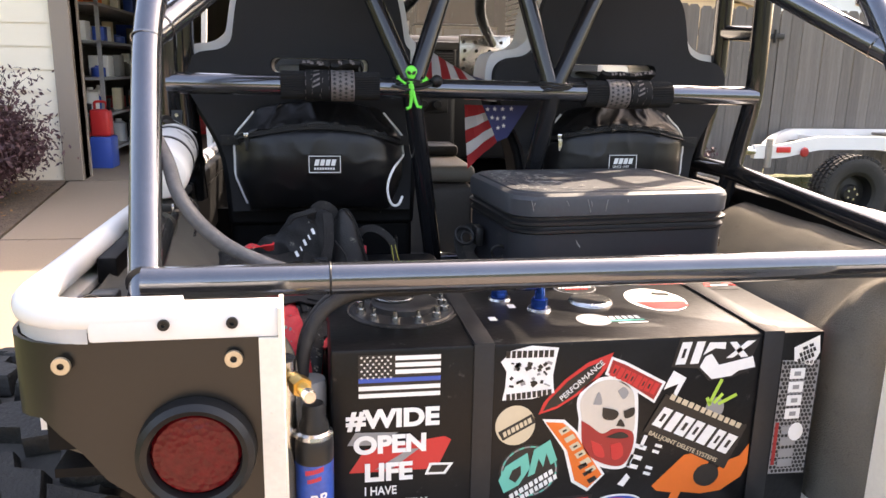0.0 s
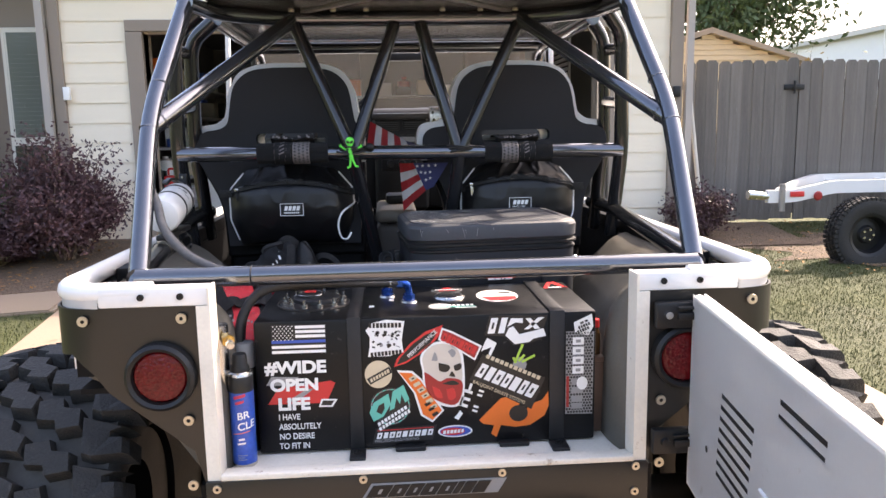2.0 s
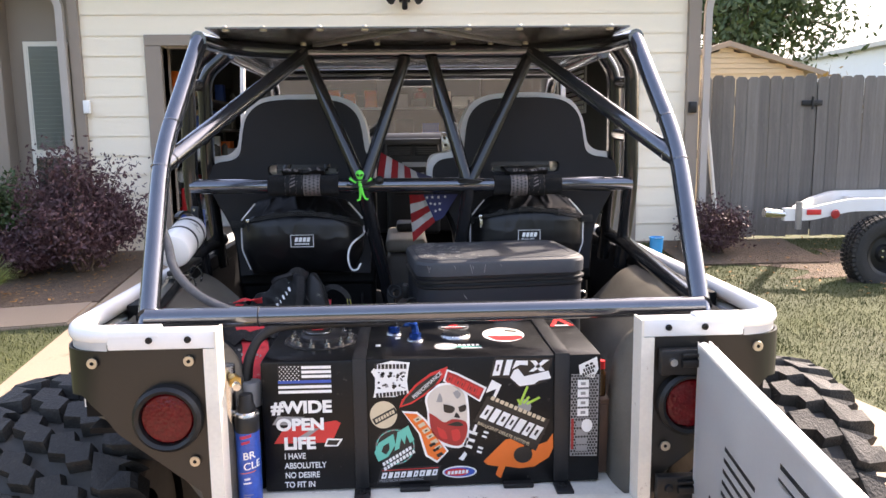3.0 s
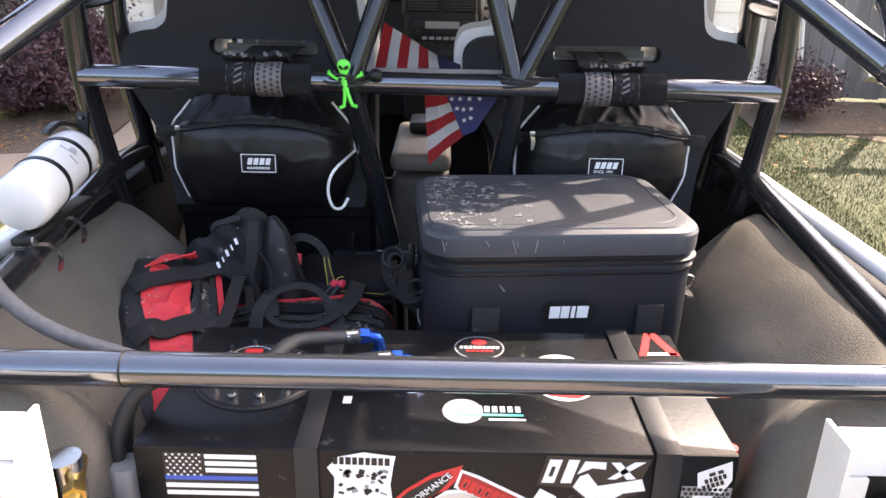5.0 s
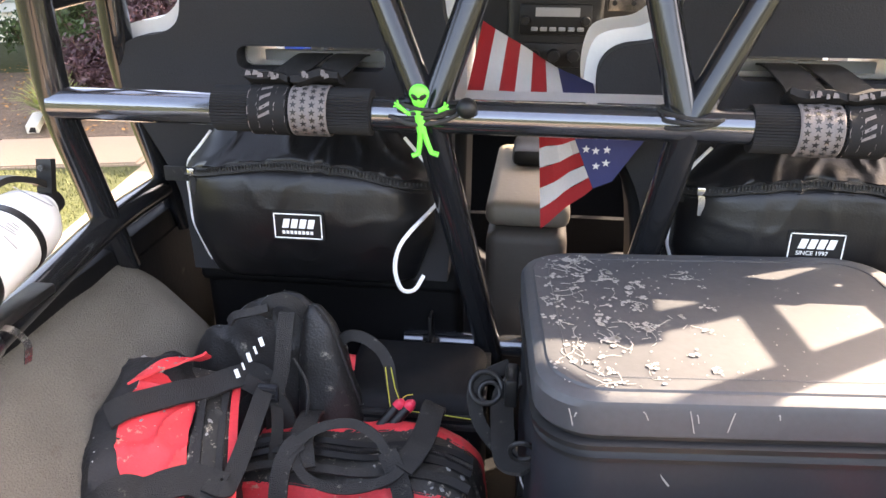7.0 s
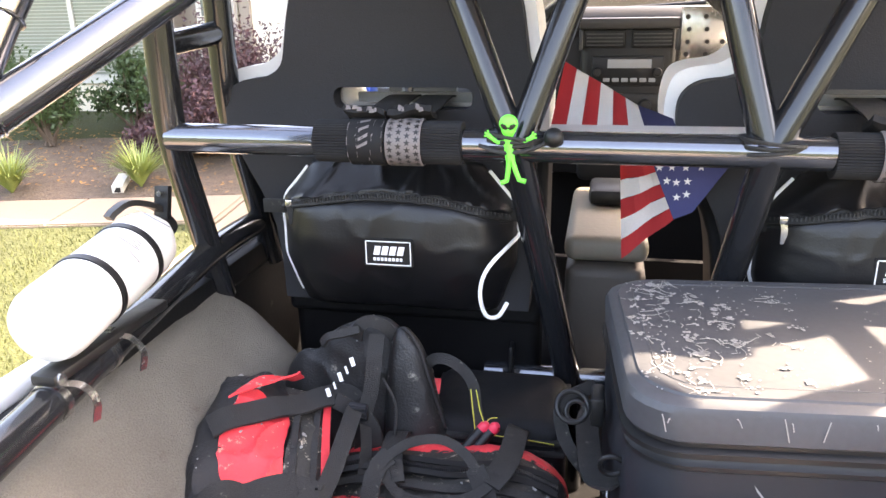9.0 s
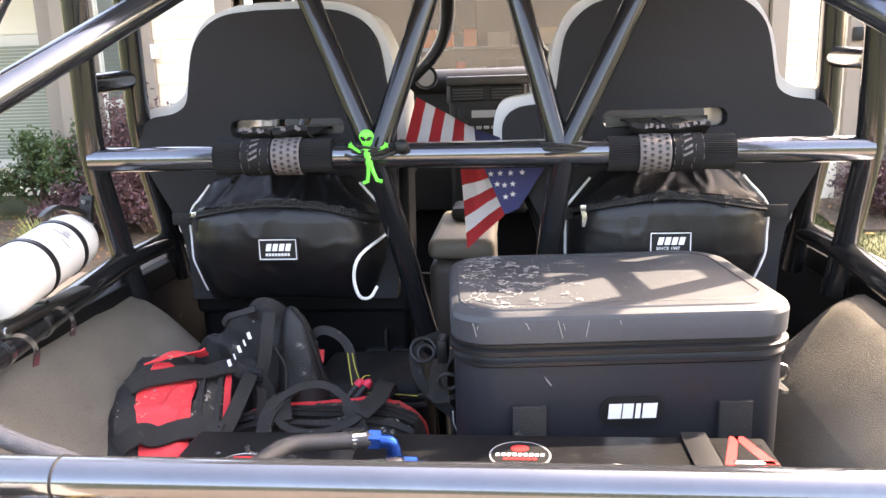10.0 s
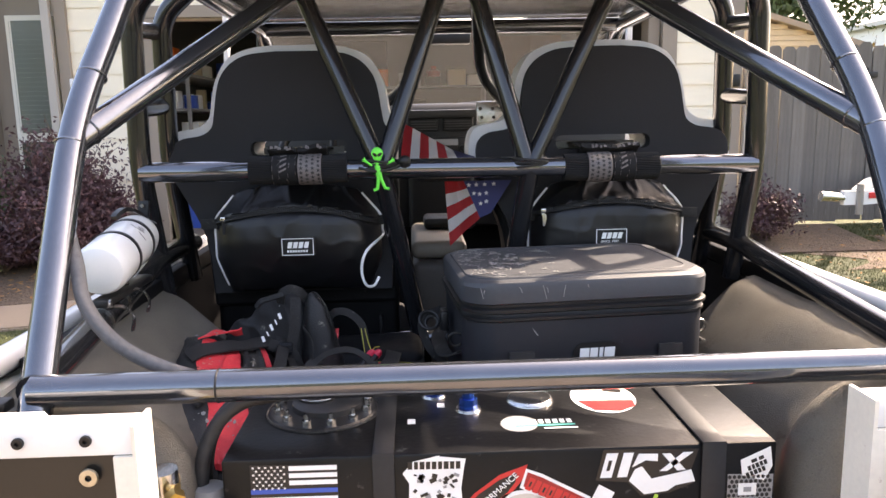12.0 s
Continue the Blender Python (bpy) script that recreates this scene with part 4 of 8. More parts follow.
    # raised maker's plate as plain slanted bars
    out = plate([(-0.148, 0.785), (0.142, 0.785), (0.162, 0.817), (-0.128, 0.817)], -0.0175, -0.0138)
    part("name_plate", out, STGREY, cm, "cut-out maker's plate")
    x = -0.141
    for i, w in enumerate((0.046, 0.036, 0.032, 0.036, 0.034, 0.016, 0.026, 0.03)):
        b = plate([(x, 0.788), (x + w - 0.003, 0.788), (x + w + 0.0135, 0.814), (x + 0.0165, 0.814)], -0.0205, -0.0178)
        part("letter_bar", b, BLACKP, cm)
        if w > 0.03:
            part("letter_gap", plate([(x + w * 0.45 + 0.004, 0.796), (x + w * 0.6 + 0.004, 0.796), (x + w * 0.6 + 0.01, 0.806), (x + w * 0.45 + 0.01, 0.806)], -0.0212, -0.0206), STGREY, cm, smooth=False)
        x += w
    bp = box(-0.6, 0.6, -0.13, -0.02, 0.52, 0.655, 0.012)
    part("rear_bumper", bp, PANEL, CAR, "low gloss black rear bumper")
    part("hitch_tube", box(-0.2, 0.42, -0.16, -0.1, 0.64, 0.685, 0.01), PANEL, CAR)
    wr = part("wiring_plug", box(-0.695, -0.66, 0.12, 0.15, 1.222, 1.238, 0.004), BLACKP, CAR, "loose wiring plug with copper wires")
    for k in range(4):
        part("wire", sweep(smooth_line([(-0.692 + 0.006 * k, 0.122, 1.23), (-0.7 + 0.003 * k, 0.108 - 0.004 * k, 1.234 + 0.003 * k), (-0.702, 0.1 - 0.006 * k, 1.22), (-0.696, 0.105, 1.19)], 5), 0.0014, 6), BRASS if k == 1 else BLACKP, wr)
    part("side_marker", lathe([(0, 0.02), (0.012, 0.018), (0.019, 0.01), (0.021, 0)], (-0.757, 0.1, 1.17), (-1, 0, 0), 20), BLACKP, CAR, "black side marker knob")
    # chassis, axle, springs glimpsed over the wheels
    for s in (-1, 1):
        part("frame_rail", box(s * 0.42 - 0.04, s * 0.42 + 0.04, 0.0, 3.0, 0.55, 0.68, 0.01), PANEL, CAR)
        coil = [(s * 0.52 + 0.055 * math.cos(k * 0.45), 0.5 + 0.055 * math.sin(k * 0.45), 0.45 + k * 0.0042) for k in range(84)]
        part("coil_spring", sweep(coil, 0.009, 8), BLACKP, CAR, "black suspension coil")
        part("wheel_arch", box(s * 0.645 - 0.085, s * 0.645 + 0.085, 0.04, 0.95, 1.022, 1.034), TUBIN, CAR, "black wheel arch roof")
        part("wheel_arch", box(s * 0.478 - 0.012, s * 0.478 + 0.012, 0.012, 0.95, 0.62, 0.82), TUBIN, CAR, "black inner wheel arch")
        wheel(CAR, (s * 0.945, 0.56, 0.485), 0.492, 0.40, s)
        wheel(CAR, (s * 0.945, 2.93, 0.485), 0.492, 0.40, s)
    part("axle", rod((-0.8, 0.56, 0.47), (0.8, 0.56, 0.47), 0.045, 16), PANEL, CAR)
    part("firewall", box(-0.73, 0.73, 2.16, 2.2, 0.7, 1.25), TUBIN, CAR, "black firewall", smooth=False)
    part("bulkhead", box(-0.73, 0.73, 1.5, 1.52, 0.8, 1.1), TUBIN, CAR)
    part("front_floor", box(-0.73, 0.73, 1.5, 2.6, 0.7, 0.72), TUBIN, CAR)


GATE = Matrix.Translation((0.555, -0.028, 0)) @ Matrix.Rotation(radians(-97.4), 4, "Z")


def tailgate():
    """Swung open towards the back; x runs along the gate from its hinges, its inner skin faces -y."""
    def at(bm):
        bm.transform(GATE)
        return bm
    slots = [(0.212 - 0.003 * k, 0.379 - 0.003 * k, 1.066 - 0.0227 * k) for k in range(8)] + [(0.478, 0.633, 1.154), (0.474, 0.629, 1.13)]
    bm = bmesh.new()
    # skin built as strips between the slots, so that the slots go through it
    xs = sorted({0.0, 0.92} | {v for a, b, z in slots for v in (round(a, 4), round(b, 4))})
    zs = sorted({0.79, 1.21} | {round(z + d, 4) for a, b, z in slots for d in (-0.0045, 0.0045)})
    grid = {}
    for i, x in enumerate(xs):
        for j, z in enumerate(zs):
            grid[i, j] = bm.verts.new((x, 0.0, z))
    for i in range(len(xs) - 1):
        for j in range(len(zs) - 1):
            mx, mz = (xs[i] + xs[i + 1]) / 2, (zs[j] + zs[j + 1]) / 2
            if not any(a < mx < b and abs(mz - z) < 0.0045 for a, b, z in slots):
                bm.faces.new((grid[i, j], grid[i + 1, j], grid[i + 1, j + 1], grid[i, j + 1]))
    bmesh.ops.solidify(bm, geom=bm.faces[:], thickness=0.003)
    g = part("tailgate", at(bm), WHITE, CAR, "open white tailgate with pressed louvre slots", smooth=False)
    rim = sweep(fillet([(0.006, 0.009, 0.80), (0.006, 0.009, 1.203), (0.914, 0.009, 1.203), (0.914, 0.009, 0.80), (0.006, 0.009, 0.80)], 0.012), 0.0095, 10)
    part("rolled_edge", at(rim), WHITE, g, "rolled white gate edge")
    part("outer_skin", at(box(0.0, 0.92, 0.022, 0.026, 0.79, 1.21)), WHITE, g, smooth=False)
    part("crease", at(sweep([(0.42, -0.001, 0.985), (0.9, -0.001, 0.985)], 0.0035, 8)), WHITE, g, "pressed crease line")
    # Black plates added behind the slots stand for the shade inside the gate.
    part("slot_backing", at(box(0.17, 0.39, 0.008, 0.010, 0.89, 1.085)), BLACKP, g, smooth=False)
    part("slot_backing", at(box(0.45, 0.64, 0.008, 0.010, 1.12, 1.17)), BLACKP, g, smooth=False)
    part("latch_hole", at(lathe([(0, 0.0006), (0.007, 0.0006), (0.007, 0)], (0.132, 0, 0.926), (0, -1, 0), 12)), BLACKP, g)
    for z in (1.165, 0.885):
        hg = box(0.478, 0.60, -0.03, -0.006, z - 0.028, z + 0.028, 0.005)
        h = part("hinge", hg, BLACKP, CAR, "black cast tailgate hinge")
        part("hinge_web", box(0.52, 0.585, -0.042, -0.03, z - 0.008, z + 0.008, 0.003), BLACKP, h)
        part("hinge_web", box(0.52, 0.575, -0.04, -0.03, z + 0.014, z + 0.02, 0.002), BLACKP, h)
        part("hinge_pin", rod((0.585, -0.035, z - 0.034), (0.585, -0.035, z + 0.034), 0.011, 14), BLACKP, h)
        part("hinge_screw", lathe([(0, 0.008), (0.008, 0.007), (0.01, 0)], (0.503, -0.03, z + 0.002), (0, -1, 0), 12), CHROME if z > 1 else BLACKP, h)


def cage():
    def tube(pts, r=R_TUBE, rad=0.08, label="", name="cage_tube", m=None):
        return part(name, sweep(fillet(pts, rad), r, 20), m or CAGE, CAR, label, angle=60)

    def weld(p, d, r=R_TUBE):
        return part("weld_bead", ring(p, d, r + 0.0002, 0.0018, 24, 8), CAGE, CAR)
    tube([(-0.63, 0.14, 1.246), (0.63, 0.14, 1.246)], label="horizontal rear cage tube above the tailgate opening")
    part("joint_line", ring((-0.381, 0.14, 1.246), (1, 0, 0), R_TUBE - 0.0005, 0.0018, 24, 8), BLACKP, CAR)
    YL, YR, ZL, ZR = 0.825, 0.852, 1.495, 1.483
    harness = {-1: Vector((-0.705, YL, ZL)), 1: Vector((0.672, YR, ZR))}
    vee = {-1: Vector((-0.182, 0.834, 1.491)), 1: Vector((0.153, 0.842, 1.487))}

    def side(s):
        tube([(s * 0.628, 0.125, 1.20), (s * 0.652, 0.40, 1.61), (s * 0.60, 0.62, 1.908)], rad=0.1, label="bent gloss black rear leg of the cage")
        for q in (0.0, 1.0):
            p = Vector((s * 0.65, 0.373, 1.569)).lerp(Vector((s * 0.638, 0.452, 1.68)), q)
            weld(p, (Vector((s * 0.60, 0.62, 1.908)) - Vector((s * 0.655, 0.115, 1.2))).normalized())
        tube([(s * 0.6505, 0.378, 1.572), (s * 0.362, 0.93, 1.898)], label="diagonal cage brace")
        weld((s * 0.634, 0.409, 1.590), Vector((s * -0.288, 0.552, 0.326)).normalized())
        hx, hy, hz = harness[s]
        # Hoop legs, side tube and vee braces take the shade-darkened tone.
        tube([(hx, hy + 0.1, 1.2), (hx, hy, hz), (hx * 0.985, hy - 0.01, 1.84), (s * 0.605, hy - 0.04, 1.905)], rad=0.06, label="upright hoop leg", m=CAGE_SHADED)
        tube([(hx * 0.99, hy + 0.3, 1.2), (hx * 0.985, hy + 0.17, hz + 0.02), (hx * 0.97, hy + 0.15, 1.84), (s * 0.6, hy + 0.13, 1.905)], rad=0.06, label="second upright hoop leg", m=CAGE_SHADED)
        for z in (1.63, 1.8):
            tube([(hx, hy, z), (hx * 0.985, hy + 0.16, z + 0.01)], 0.019, 0.02, "short cross tube between hoop legs", m=CAGE_SHADED)
        tube([(s * 0.63, 0.14, 1.246), (hx, hy + 0.08, 1.29), (hx, hy + 0.35, 1.285)], rad=0.1, label="cage side tube above the wheel house", m=CAGE_SHADED)
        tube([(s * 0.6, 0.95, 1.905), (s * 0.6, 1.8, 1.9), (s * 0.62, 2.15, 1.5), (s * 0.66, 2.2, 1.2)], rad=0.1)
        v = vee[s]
        tube([(s * 0.35, 0.93, 1.885), v], 0.0205, label="slanted brace of the cage back", m=CAGE_SHADED)
        tube([(s * 0.042, 0.93, 1.885), v + Vector((-s * 0.004, 0, 0.0))], 0.0205, label="slanted brace of the cage back", m=CAGE_SHADED)
        tube([v, (-0.1 if s < 0 else 0.1, 0.985, 1.05), (-0.095 if s < 0 else 0.095, 1.0, 0.83)], 0.0225, label="lower slanted brace of the cage", m=CAGE_SHADED)
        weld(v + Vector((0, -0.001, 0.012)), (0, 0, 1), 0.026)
        for k in range(3):
            part("cord", ring(v + Vector((0, -0.003, 0.004 + k * 0.006)), (0.12 * (k - 1), 0.05, 1), 0.037 + 0.002 * k, 0.0026, 26, 8), RUBBER, CAR, "black elastic cord")
        tube([(s * 0.60, 0.60, 1.906), (s * 0.575, 0.8, 1.906), (s * 0.40, 0.945, 1.906), (0, 0.95, 1.906)], rad=0.14, label="roof tube of the cage")
        tube([(s * 0.05, 0.97, 1.88), (s * 0.1, 1.5, 1.72), (s * 0.28, 1.95, 1.6)], 0.018, 0.2, "bent dash brace")
    mirrored(side)
    tube([harness[-1], harness[1]], label="horizontal harness tube behind the seats")
    tube([(-0.25, 1.0, 1.05), (0.25, 1.0, 1.05)], 0.019, label="low cross tube behind the seats")
    for x in (-0.2, 0.2):
        b = part("eye_bolt", rod((x - 0.015, 0.975, 1.06), (x + 0.015, 0.975, 1.06), 0.011, 6), CHROME, CAR, "bright belt anchor bolt")
        part("belt_plate", box(x - 0.003, x + 0.003, 0.955, 0.985, 1.05, 1.12, 0.002), BLACKP, b)
    tube([(-0.6, 1.75, 1.9), (0.6, 1.75, 1.9)])
    rp = plate([(-0.57, 0.56), (0.57, 0.56), (0.575, 0.8), (0.4, 0.95), (-0.4, 0.95), (-0.575, 0.8)], 1.928, 1.932, "xy")
    roof = part("roof_panel", rp, ROOFS, CAR, "thin black roof sheet screwed to the cage", smooth=False)
    part("roof_panel", box(-0.6, 0.6, 0.955, 1.75, 1.928, 1.932), ROOFS, CAR, "thin black roof sheet screwed to the cage", smooth=False)
    for x in (-0.52, -0.42, -0.27, -0.15, 0.13, 0.27, 0.4, 0.52):
        bolt((x, 0.58, 1.9275), (0, 0, -1), 0.01, owner=roof)
        bolt((x * 0.85, 0.91, 1.9275), (0, 0, -1), 0.009, owner=roof)
        part("bolt_dome", lathe([(0.007, 0), (0.0065, 0.003), (0.004, 0.005), (0, 0.0055)], (x, 0.568, 1.932), (0, 0, 1), 14), ZINC, roof)
    # Ribs coloured pale grey for the bright reflection that runs along them.
    for s in (-1, 1):
        part("panel_rib", plate([(s * 0.01, 0.575), (s * 0.03, 0.575), (s * 0.33, 0.92), (s * 0.3, 0.92)], 1.921, 1.927, "xy"), ZINCG, roof)


tub(), tailgate(), cage()
house(), garage(), fence(), trailer(), ground()


# ---- fuel tank with its stickers ----
TANK_F = 0.125


def stick(owner, poly, material, layer=1, name="sticker", label=""):
    """Cut vinyl on the tank's front face; layer: how far proud of it, in half millimetres."""
    return part(name, plate(poly, TANK_F - 0.0006 * layer, TANK_F - 0.0006 * layer + 0.0005), material, owner, label, smooth=False)


def star(cx, cz, r, turn=90):
    return [(cx + (r if k % 2 == 0 else r * 0.4) * math.cos(radians(turn + 36 * k)), cz + (r if k % 2 == 0 else r * 0.4) * math.sin(radians(turn + 36 * k))) for k in range(10)]


def disc(cx, cz, rx, rz, n=28):
    return [(cx + rx * math.cos(2 * math.pi * k / n), cz + rz * math.sin(2 * math.pi * k / n)) for k in range(n)]


def quad(cx, cz, w, h, turn=0.0, skew=0.0):
    c, s = math.cos(radians(turn)), math.sin(radians(turn))
    return [(cx + (a + skew * b) * c - b * s, cz + (a + skew * b) * s + b * c) for a, b in ((-w / 2, -h / 2), (w / 2, -h / 2), (w / 2, h / 2), (-w / 2, h / 2))]


def bars(owner, cx, cz, w, h, n, material, turn=0.0, layer=3, skew=0.2, gap=0.25, name="letter_bar"):
    """A row of plain bars in place of a maker's lettering."""
    c, s = math.cos(radians(turn)), math.sin(radians(turn))
    for k in range(n):
        u = (k + 0.5) / n * w - w / 2
        ww = w / n * (1 - gap) * (1.0, 0.86, 1.08, 0.94)[k % 4]
        stick(owner, quad(cx + u * c, cz + u * s, ww, h, turn, skew), material, layer, name)
        if h > 0.0125 and k % 3 != 1:
            stick(owner, quad(cx + u * c, cz + u * s, ww * 0.3, h * 0.42, turn, skew), STBLACK, layer + 1, "letter_gap")


def fuel_tank():
    t = thing("fuel_tank", (0, 0.3, 0.832), "black steel fuel tank covered in stickers, strapped to the load floor", "fuel tank")
    part("body", box(-0.383, 0.392, TANK_F, 0.455, 0.834, 1.143, 0.005, 2), TANK, t, "black painted steel tank body")
    for x0, x1 in ((-0.176, -0.146), (0.284, 0.318)):
        s = part("strap", plate([(TANK_F - 0.0042, 0.82), (TANK_F - 0.0012, 0.82), (TANK_F - 0.0012, 1.1442), (0.457, 1.1442), (0.457, 0.84), (0.46, 0.84), (0.46, 1.1472), (TANK_F - 0.0042, 1.1472)], x0, x1, "yz", 0.0008), BAND, t, "flat black steel hold-down strap")
        part("strap_foot", box(x0 - 0.002, x1 + 0.004, 0.07, TANK_F - 0.003, 0.8305, 0.838, 0.002), BAND, s)
        bolt(((x0 + x1) / 2, 0.098, 0.838), (0, 0, 1), 0.01, BLACKP, s, name="bolt")
    for x in (-0.04, 0.2):
        part("foot", box(x - 0.035, x + 0.035, 0.105, 0.16, 0.831, 0.842, 0.003), BLACKP, t, "small black mounting foot")
    # top plate with studs
    c = Vector((-0.262, 0.298, 1.143))
    fl = part("filler_plate", lathe([(0, 0.004), (0.083, 0.004), (0.088, 0.0), (0.0885, -0.001)], c, (0, 0, 1), 44), BAND, t, "round black sender plate ringed with studs")
    part("gasket", ring(c + Vector((0, 0, 0.001)), (0, 0, 1), 0.0895, 0.0025, 44, 8), RUBBER, fl)
    for k in range(12):
        a = radians(30 * k + 15)
        p = c + Vector((0.071 * math.cos(a), 0.071 * math.sin(a), 0.004))
        s = part("stud", rod(p, p + Vector((0, 0, 0.018)), 0.0035, 10), CHROME, fl, "bright steel stud")
        part("nut", rod(p, p + Vector((0, 0, 0.008)), 0.0075, 6), CHROME, fl)
    half = lathe([(0, 0.012), (0.05, 0.012), (0.056, 0.008), (0.058, 0)], c + Vector((0.005, 0.012, 0.004)), (0, 0, 1), 30)
    part("sender_cover", half, BAND, fl, "dark cast sender cover")
    part("cap", lathe([(0, 0.01), (0.028, 0.01), (0.032, 0.008), (0.034, 0.0)], c + Vector((-0.012, 0.02, 0.012)), (0, 0, 1), 28), BLACKP, fl, "flat black cap with a pale rim")
    part("cap_rim", ring(c + Vector((-0.012, 0.02, 0.02)), (0, 0, 1), 0.0325, 0.0014, 30, 8), CHROME, fl)
    part("decal", box(-0.288, -0.261, 0.316, 0.34, 1.1651, 1.1656), STRED, fl, "red warning decal")
    # blue elbows and grey hoses
    for x, y, q in ((-0.032, 0.28, 0.0), (-0.085, 0.345, 0.024)):
        el = [(x, y, 1.143), (x, y, 1.176), (x - 0.004, y - 0.002, 1.187), (x - 0.03, y - 0.006, 1.191)]
        f = part("fitting", sweep(fillet(el, 0.02), 0.009, 16), BLUEAN, t, "blue anodised elbow fitting")
        part("nut", rod((x, y, 1.148), (x, y, 1.162), 0.0145, 6), BLUEAN, f)
        part("nut", rod((x - 0.016, y - 0.004, 1.1895), (x - 0.03, y - 0.006, 1.191), 0.0128, 6), BLUEAN, f)
        part("flange", lathe([(0, 0.004), (0.019, 0.004), (0.021, 0)], (x, y, 1.143), (0, 0, 1), 22), CHROME, f)
        h = smooth_line([(x - 0.026, y - 0.006, 1.191), (x - 0.07, y - 0.022, 1.196), (x - 0.12, y - 0.05, 1.203), (-0.24, 0.2 + q, 1.211 - q * 0.3), (-0.31, 0.195 + q, 1.21 - q * 0.3), (-0.366, 0.19 + q, 1.2), (-0.405, 0.182 + q, 1.165), (-0.424, 0.172 + q, 1.1), (-0.426, 0.165 + q, 0.93)])
        part("hose", sweep(h, 0.0105, 14), FUELHOSE, f, "black fuel hose")
        part("hose_clamp", rod((x - 0.034, y - 0.007, 1.1915), (x - 0.05, y - 0.013, 1.193), 0.0116, 18), CHROME, f)
    for x, y, a in ((-0.122, 0.238, 5), (-0.075, 0.30, 10)):
        part("tag", box(x - 0.006, x + 0.006, y - 0.009, y + 0.009, 1.1432, 1.1438), STWHITE, t, "small white label")
    # round cover and stickers on top
    part("cover_plate", lathe([(0, 0.006), (0.034, 0.006), (0.038, 0.003), (0.039, 0)], (0.07, 0.312, 1.143), (0, 0, 1), 32), CHROME, t, "worn bright round cover")

    def top(poly, m, layer=1, label="", owner=t):
        return part("sticker", plate(poly, 1.1431 + 0.0005 * layer, 1.1435 + 0.0005 * layer, "xy"), m, owner, label, smooth=False)
    s = top(disc(0.07, 0.395, 0.04, 0.037), STGREY, 1, "round black sticker with red and white print")
    top(disc(0.07, 0.395, 0.0375, 0.0345), STBLACK, 2, "", s)
    top(disc(0.07, 0.411, 0.012, 0.009), STRED, 3, "", s)
    for k in range(9):
        top(quad(0.07 + 0.0072 * (k - 4), 0.394, 0.0048, 0.007, 0, 0.1), STWHITE, 3, "", s)
    for k in range(6):
        top(quad(0.07 + 0.0075 * (k - 2.5), 0.383, 0.0052, 0.0055), STRED, 3, "", s)
    s = top(disc(0.19, 0.31, 0.052, 0.066), STWHITE, 1, "white-edged sticker of a pale shape with a red base")
    top(disc(0.19, 0.322, 0.047, 0.05), STSKIN, 2, "", s)
    top([(0.146, 0.296), (0.235, 0.292), (0.232, 0.268), (0.205, 0.25), (0.165, 0.256)], STRED, 3, "", s)
    top(quad(0.212, 0.338, 0.03, 0.014, -20), STBLACK, 3, "", s)
    s = top(quad(0.352, 0.395, 0.06, 0.075), TANK, 0, "clear sticker with a red angular sign")
    for pol in ([(0.322, 0.378), (0.335, 0.378), (0.36, 0.455), (0.348, 0.455)], [(0.372, 0.38), (0.388, 0.38), (0.366, 0.455), (0.352, 0.455)]):
        top(pol, STRED, 1, "", s)
    top([(0.335, 0.381), (0.384, 0.381), (0.384, 0.389), (0.335, 0.389)], STWHITE, 1, "", s)
    s = top(disc(0.04, 0.215, 0.028, 0.03), STGREY, 1, "grey and white maker's sticker")
    for k in range(10):
        top(quad(0.02 + 0.0107 * k, 0.22, 0.007, 0.014), STWHITE, 2, "", s)
    top(quad(0.078, 0.206, 0.09, 0.005), STTEAL, 2, "", s)
    top(quad(0.1, 0.195, 0.05, 0.004), STWHITE, 2, "", s)

    # front: thin-line flag
    f = stick(t, [(-0.344, 1.069), (-0.225, 1.067), (-0.224, 1.133), (-0.344, 1.135)], STBLACK, 1, "flag_sticker", "black and white striped flag decal with one blue line")
    for i, (z, m) in enumerate(((1.129, 0), (1.1185, 0), (1.108, 0), (1.096, 1), (1.084, 0), (1.0725, 0))):
        x0 = -0.291 if z > 1.1 else -0.344
        stick(f, [(x0, z - 0.0032), (-0.225, z - 0.0036), (-0.225, z + 0.0030), (x0, z + 0.0034)], STBLUE if m else STWHITE, 2, "stripe")
    for r in range(7):
        for k in range(6 if r % 2 == 0 else 5):
            stick(f, star(-0.3395 + 0.0084 * k + (0.0042 if r % 2 else 0), 1.1315 - r * 0.0052, 0.0022), STWHITE, 2, "star")
    front = lambda x, z, layer: Matrix.Translation((x, TANK_F - 0.0006 * layer - 0.0004, z)) @ Matrix.Rotation(radians(90), 4, "X")
    s = stick(t, [(-0.359, 0.951), (-0.335, 0.988), (-0.217, 1.002), (-0.207, 0.996), (-0.228, 0.95)], STRED, 1, "sticker", "red, grey and white slanted logo shape behind the slogan")
    stick(s, [(-0.361, 0.996), (-0.349, 1.016), (-0.287, 1.013), (-0.31, 0.994)], STGREY, 2, "grey_block")
    stick(s, [(-0.32, 0.955), (-0.27, 0.985), (-0.255, 0.985), (-0.295, 0.955)], STGREY, 2, "grey_block")
    stick(s, [(-0.246, 0.941), (-0.239, 0.96), (-0.203, 0.958), (-0.215, 0.94)], STWHITE, 2, "white_block")
    stick(s, [(-0.241, 0.945), (-0.236, 0.956), (-0.21, 0.955), (-0.218, 0.944)], STBLACK, 3, "black_block")
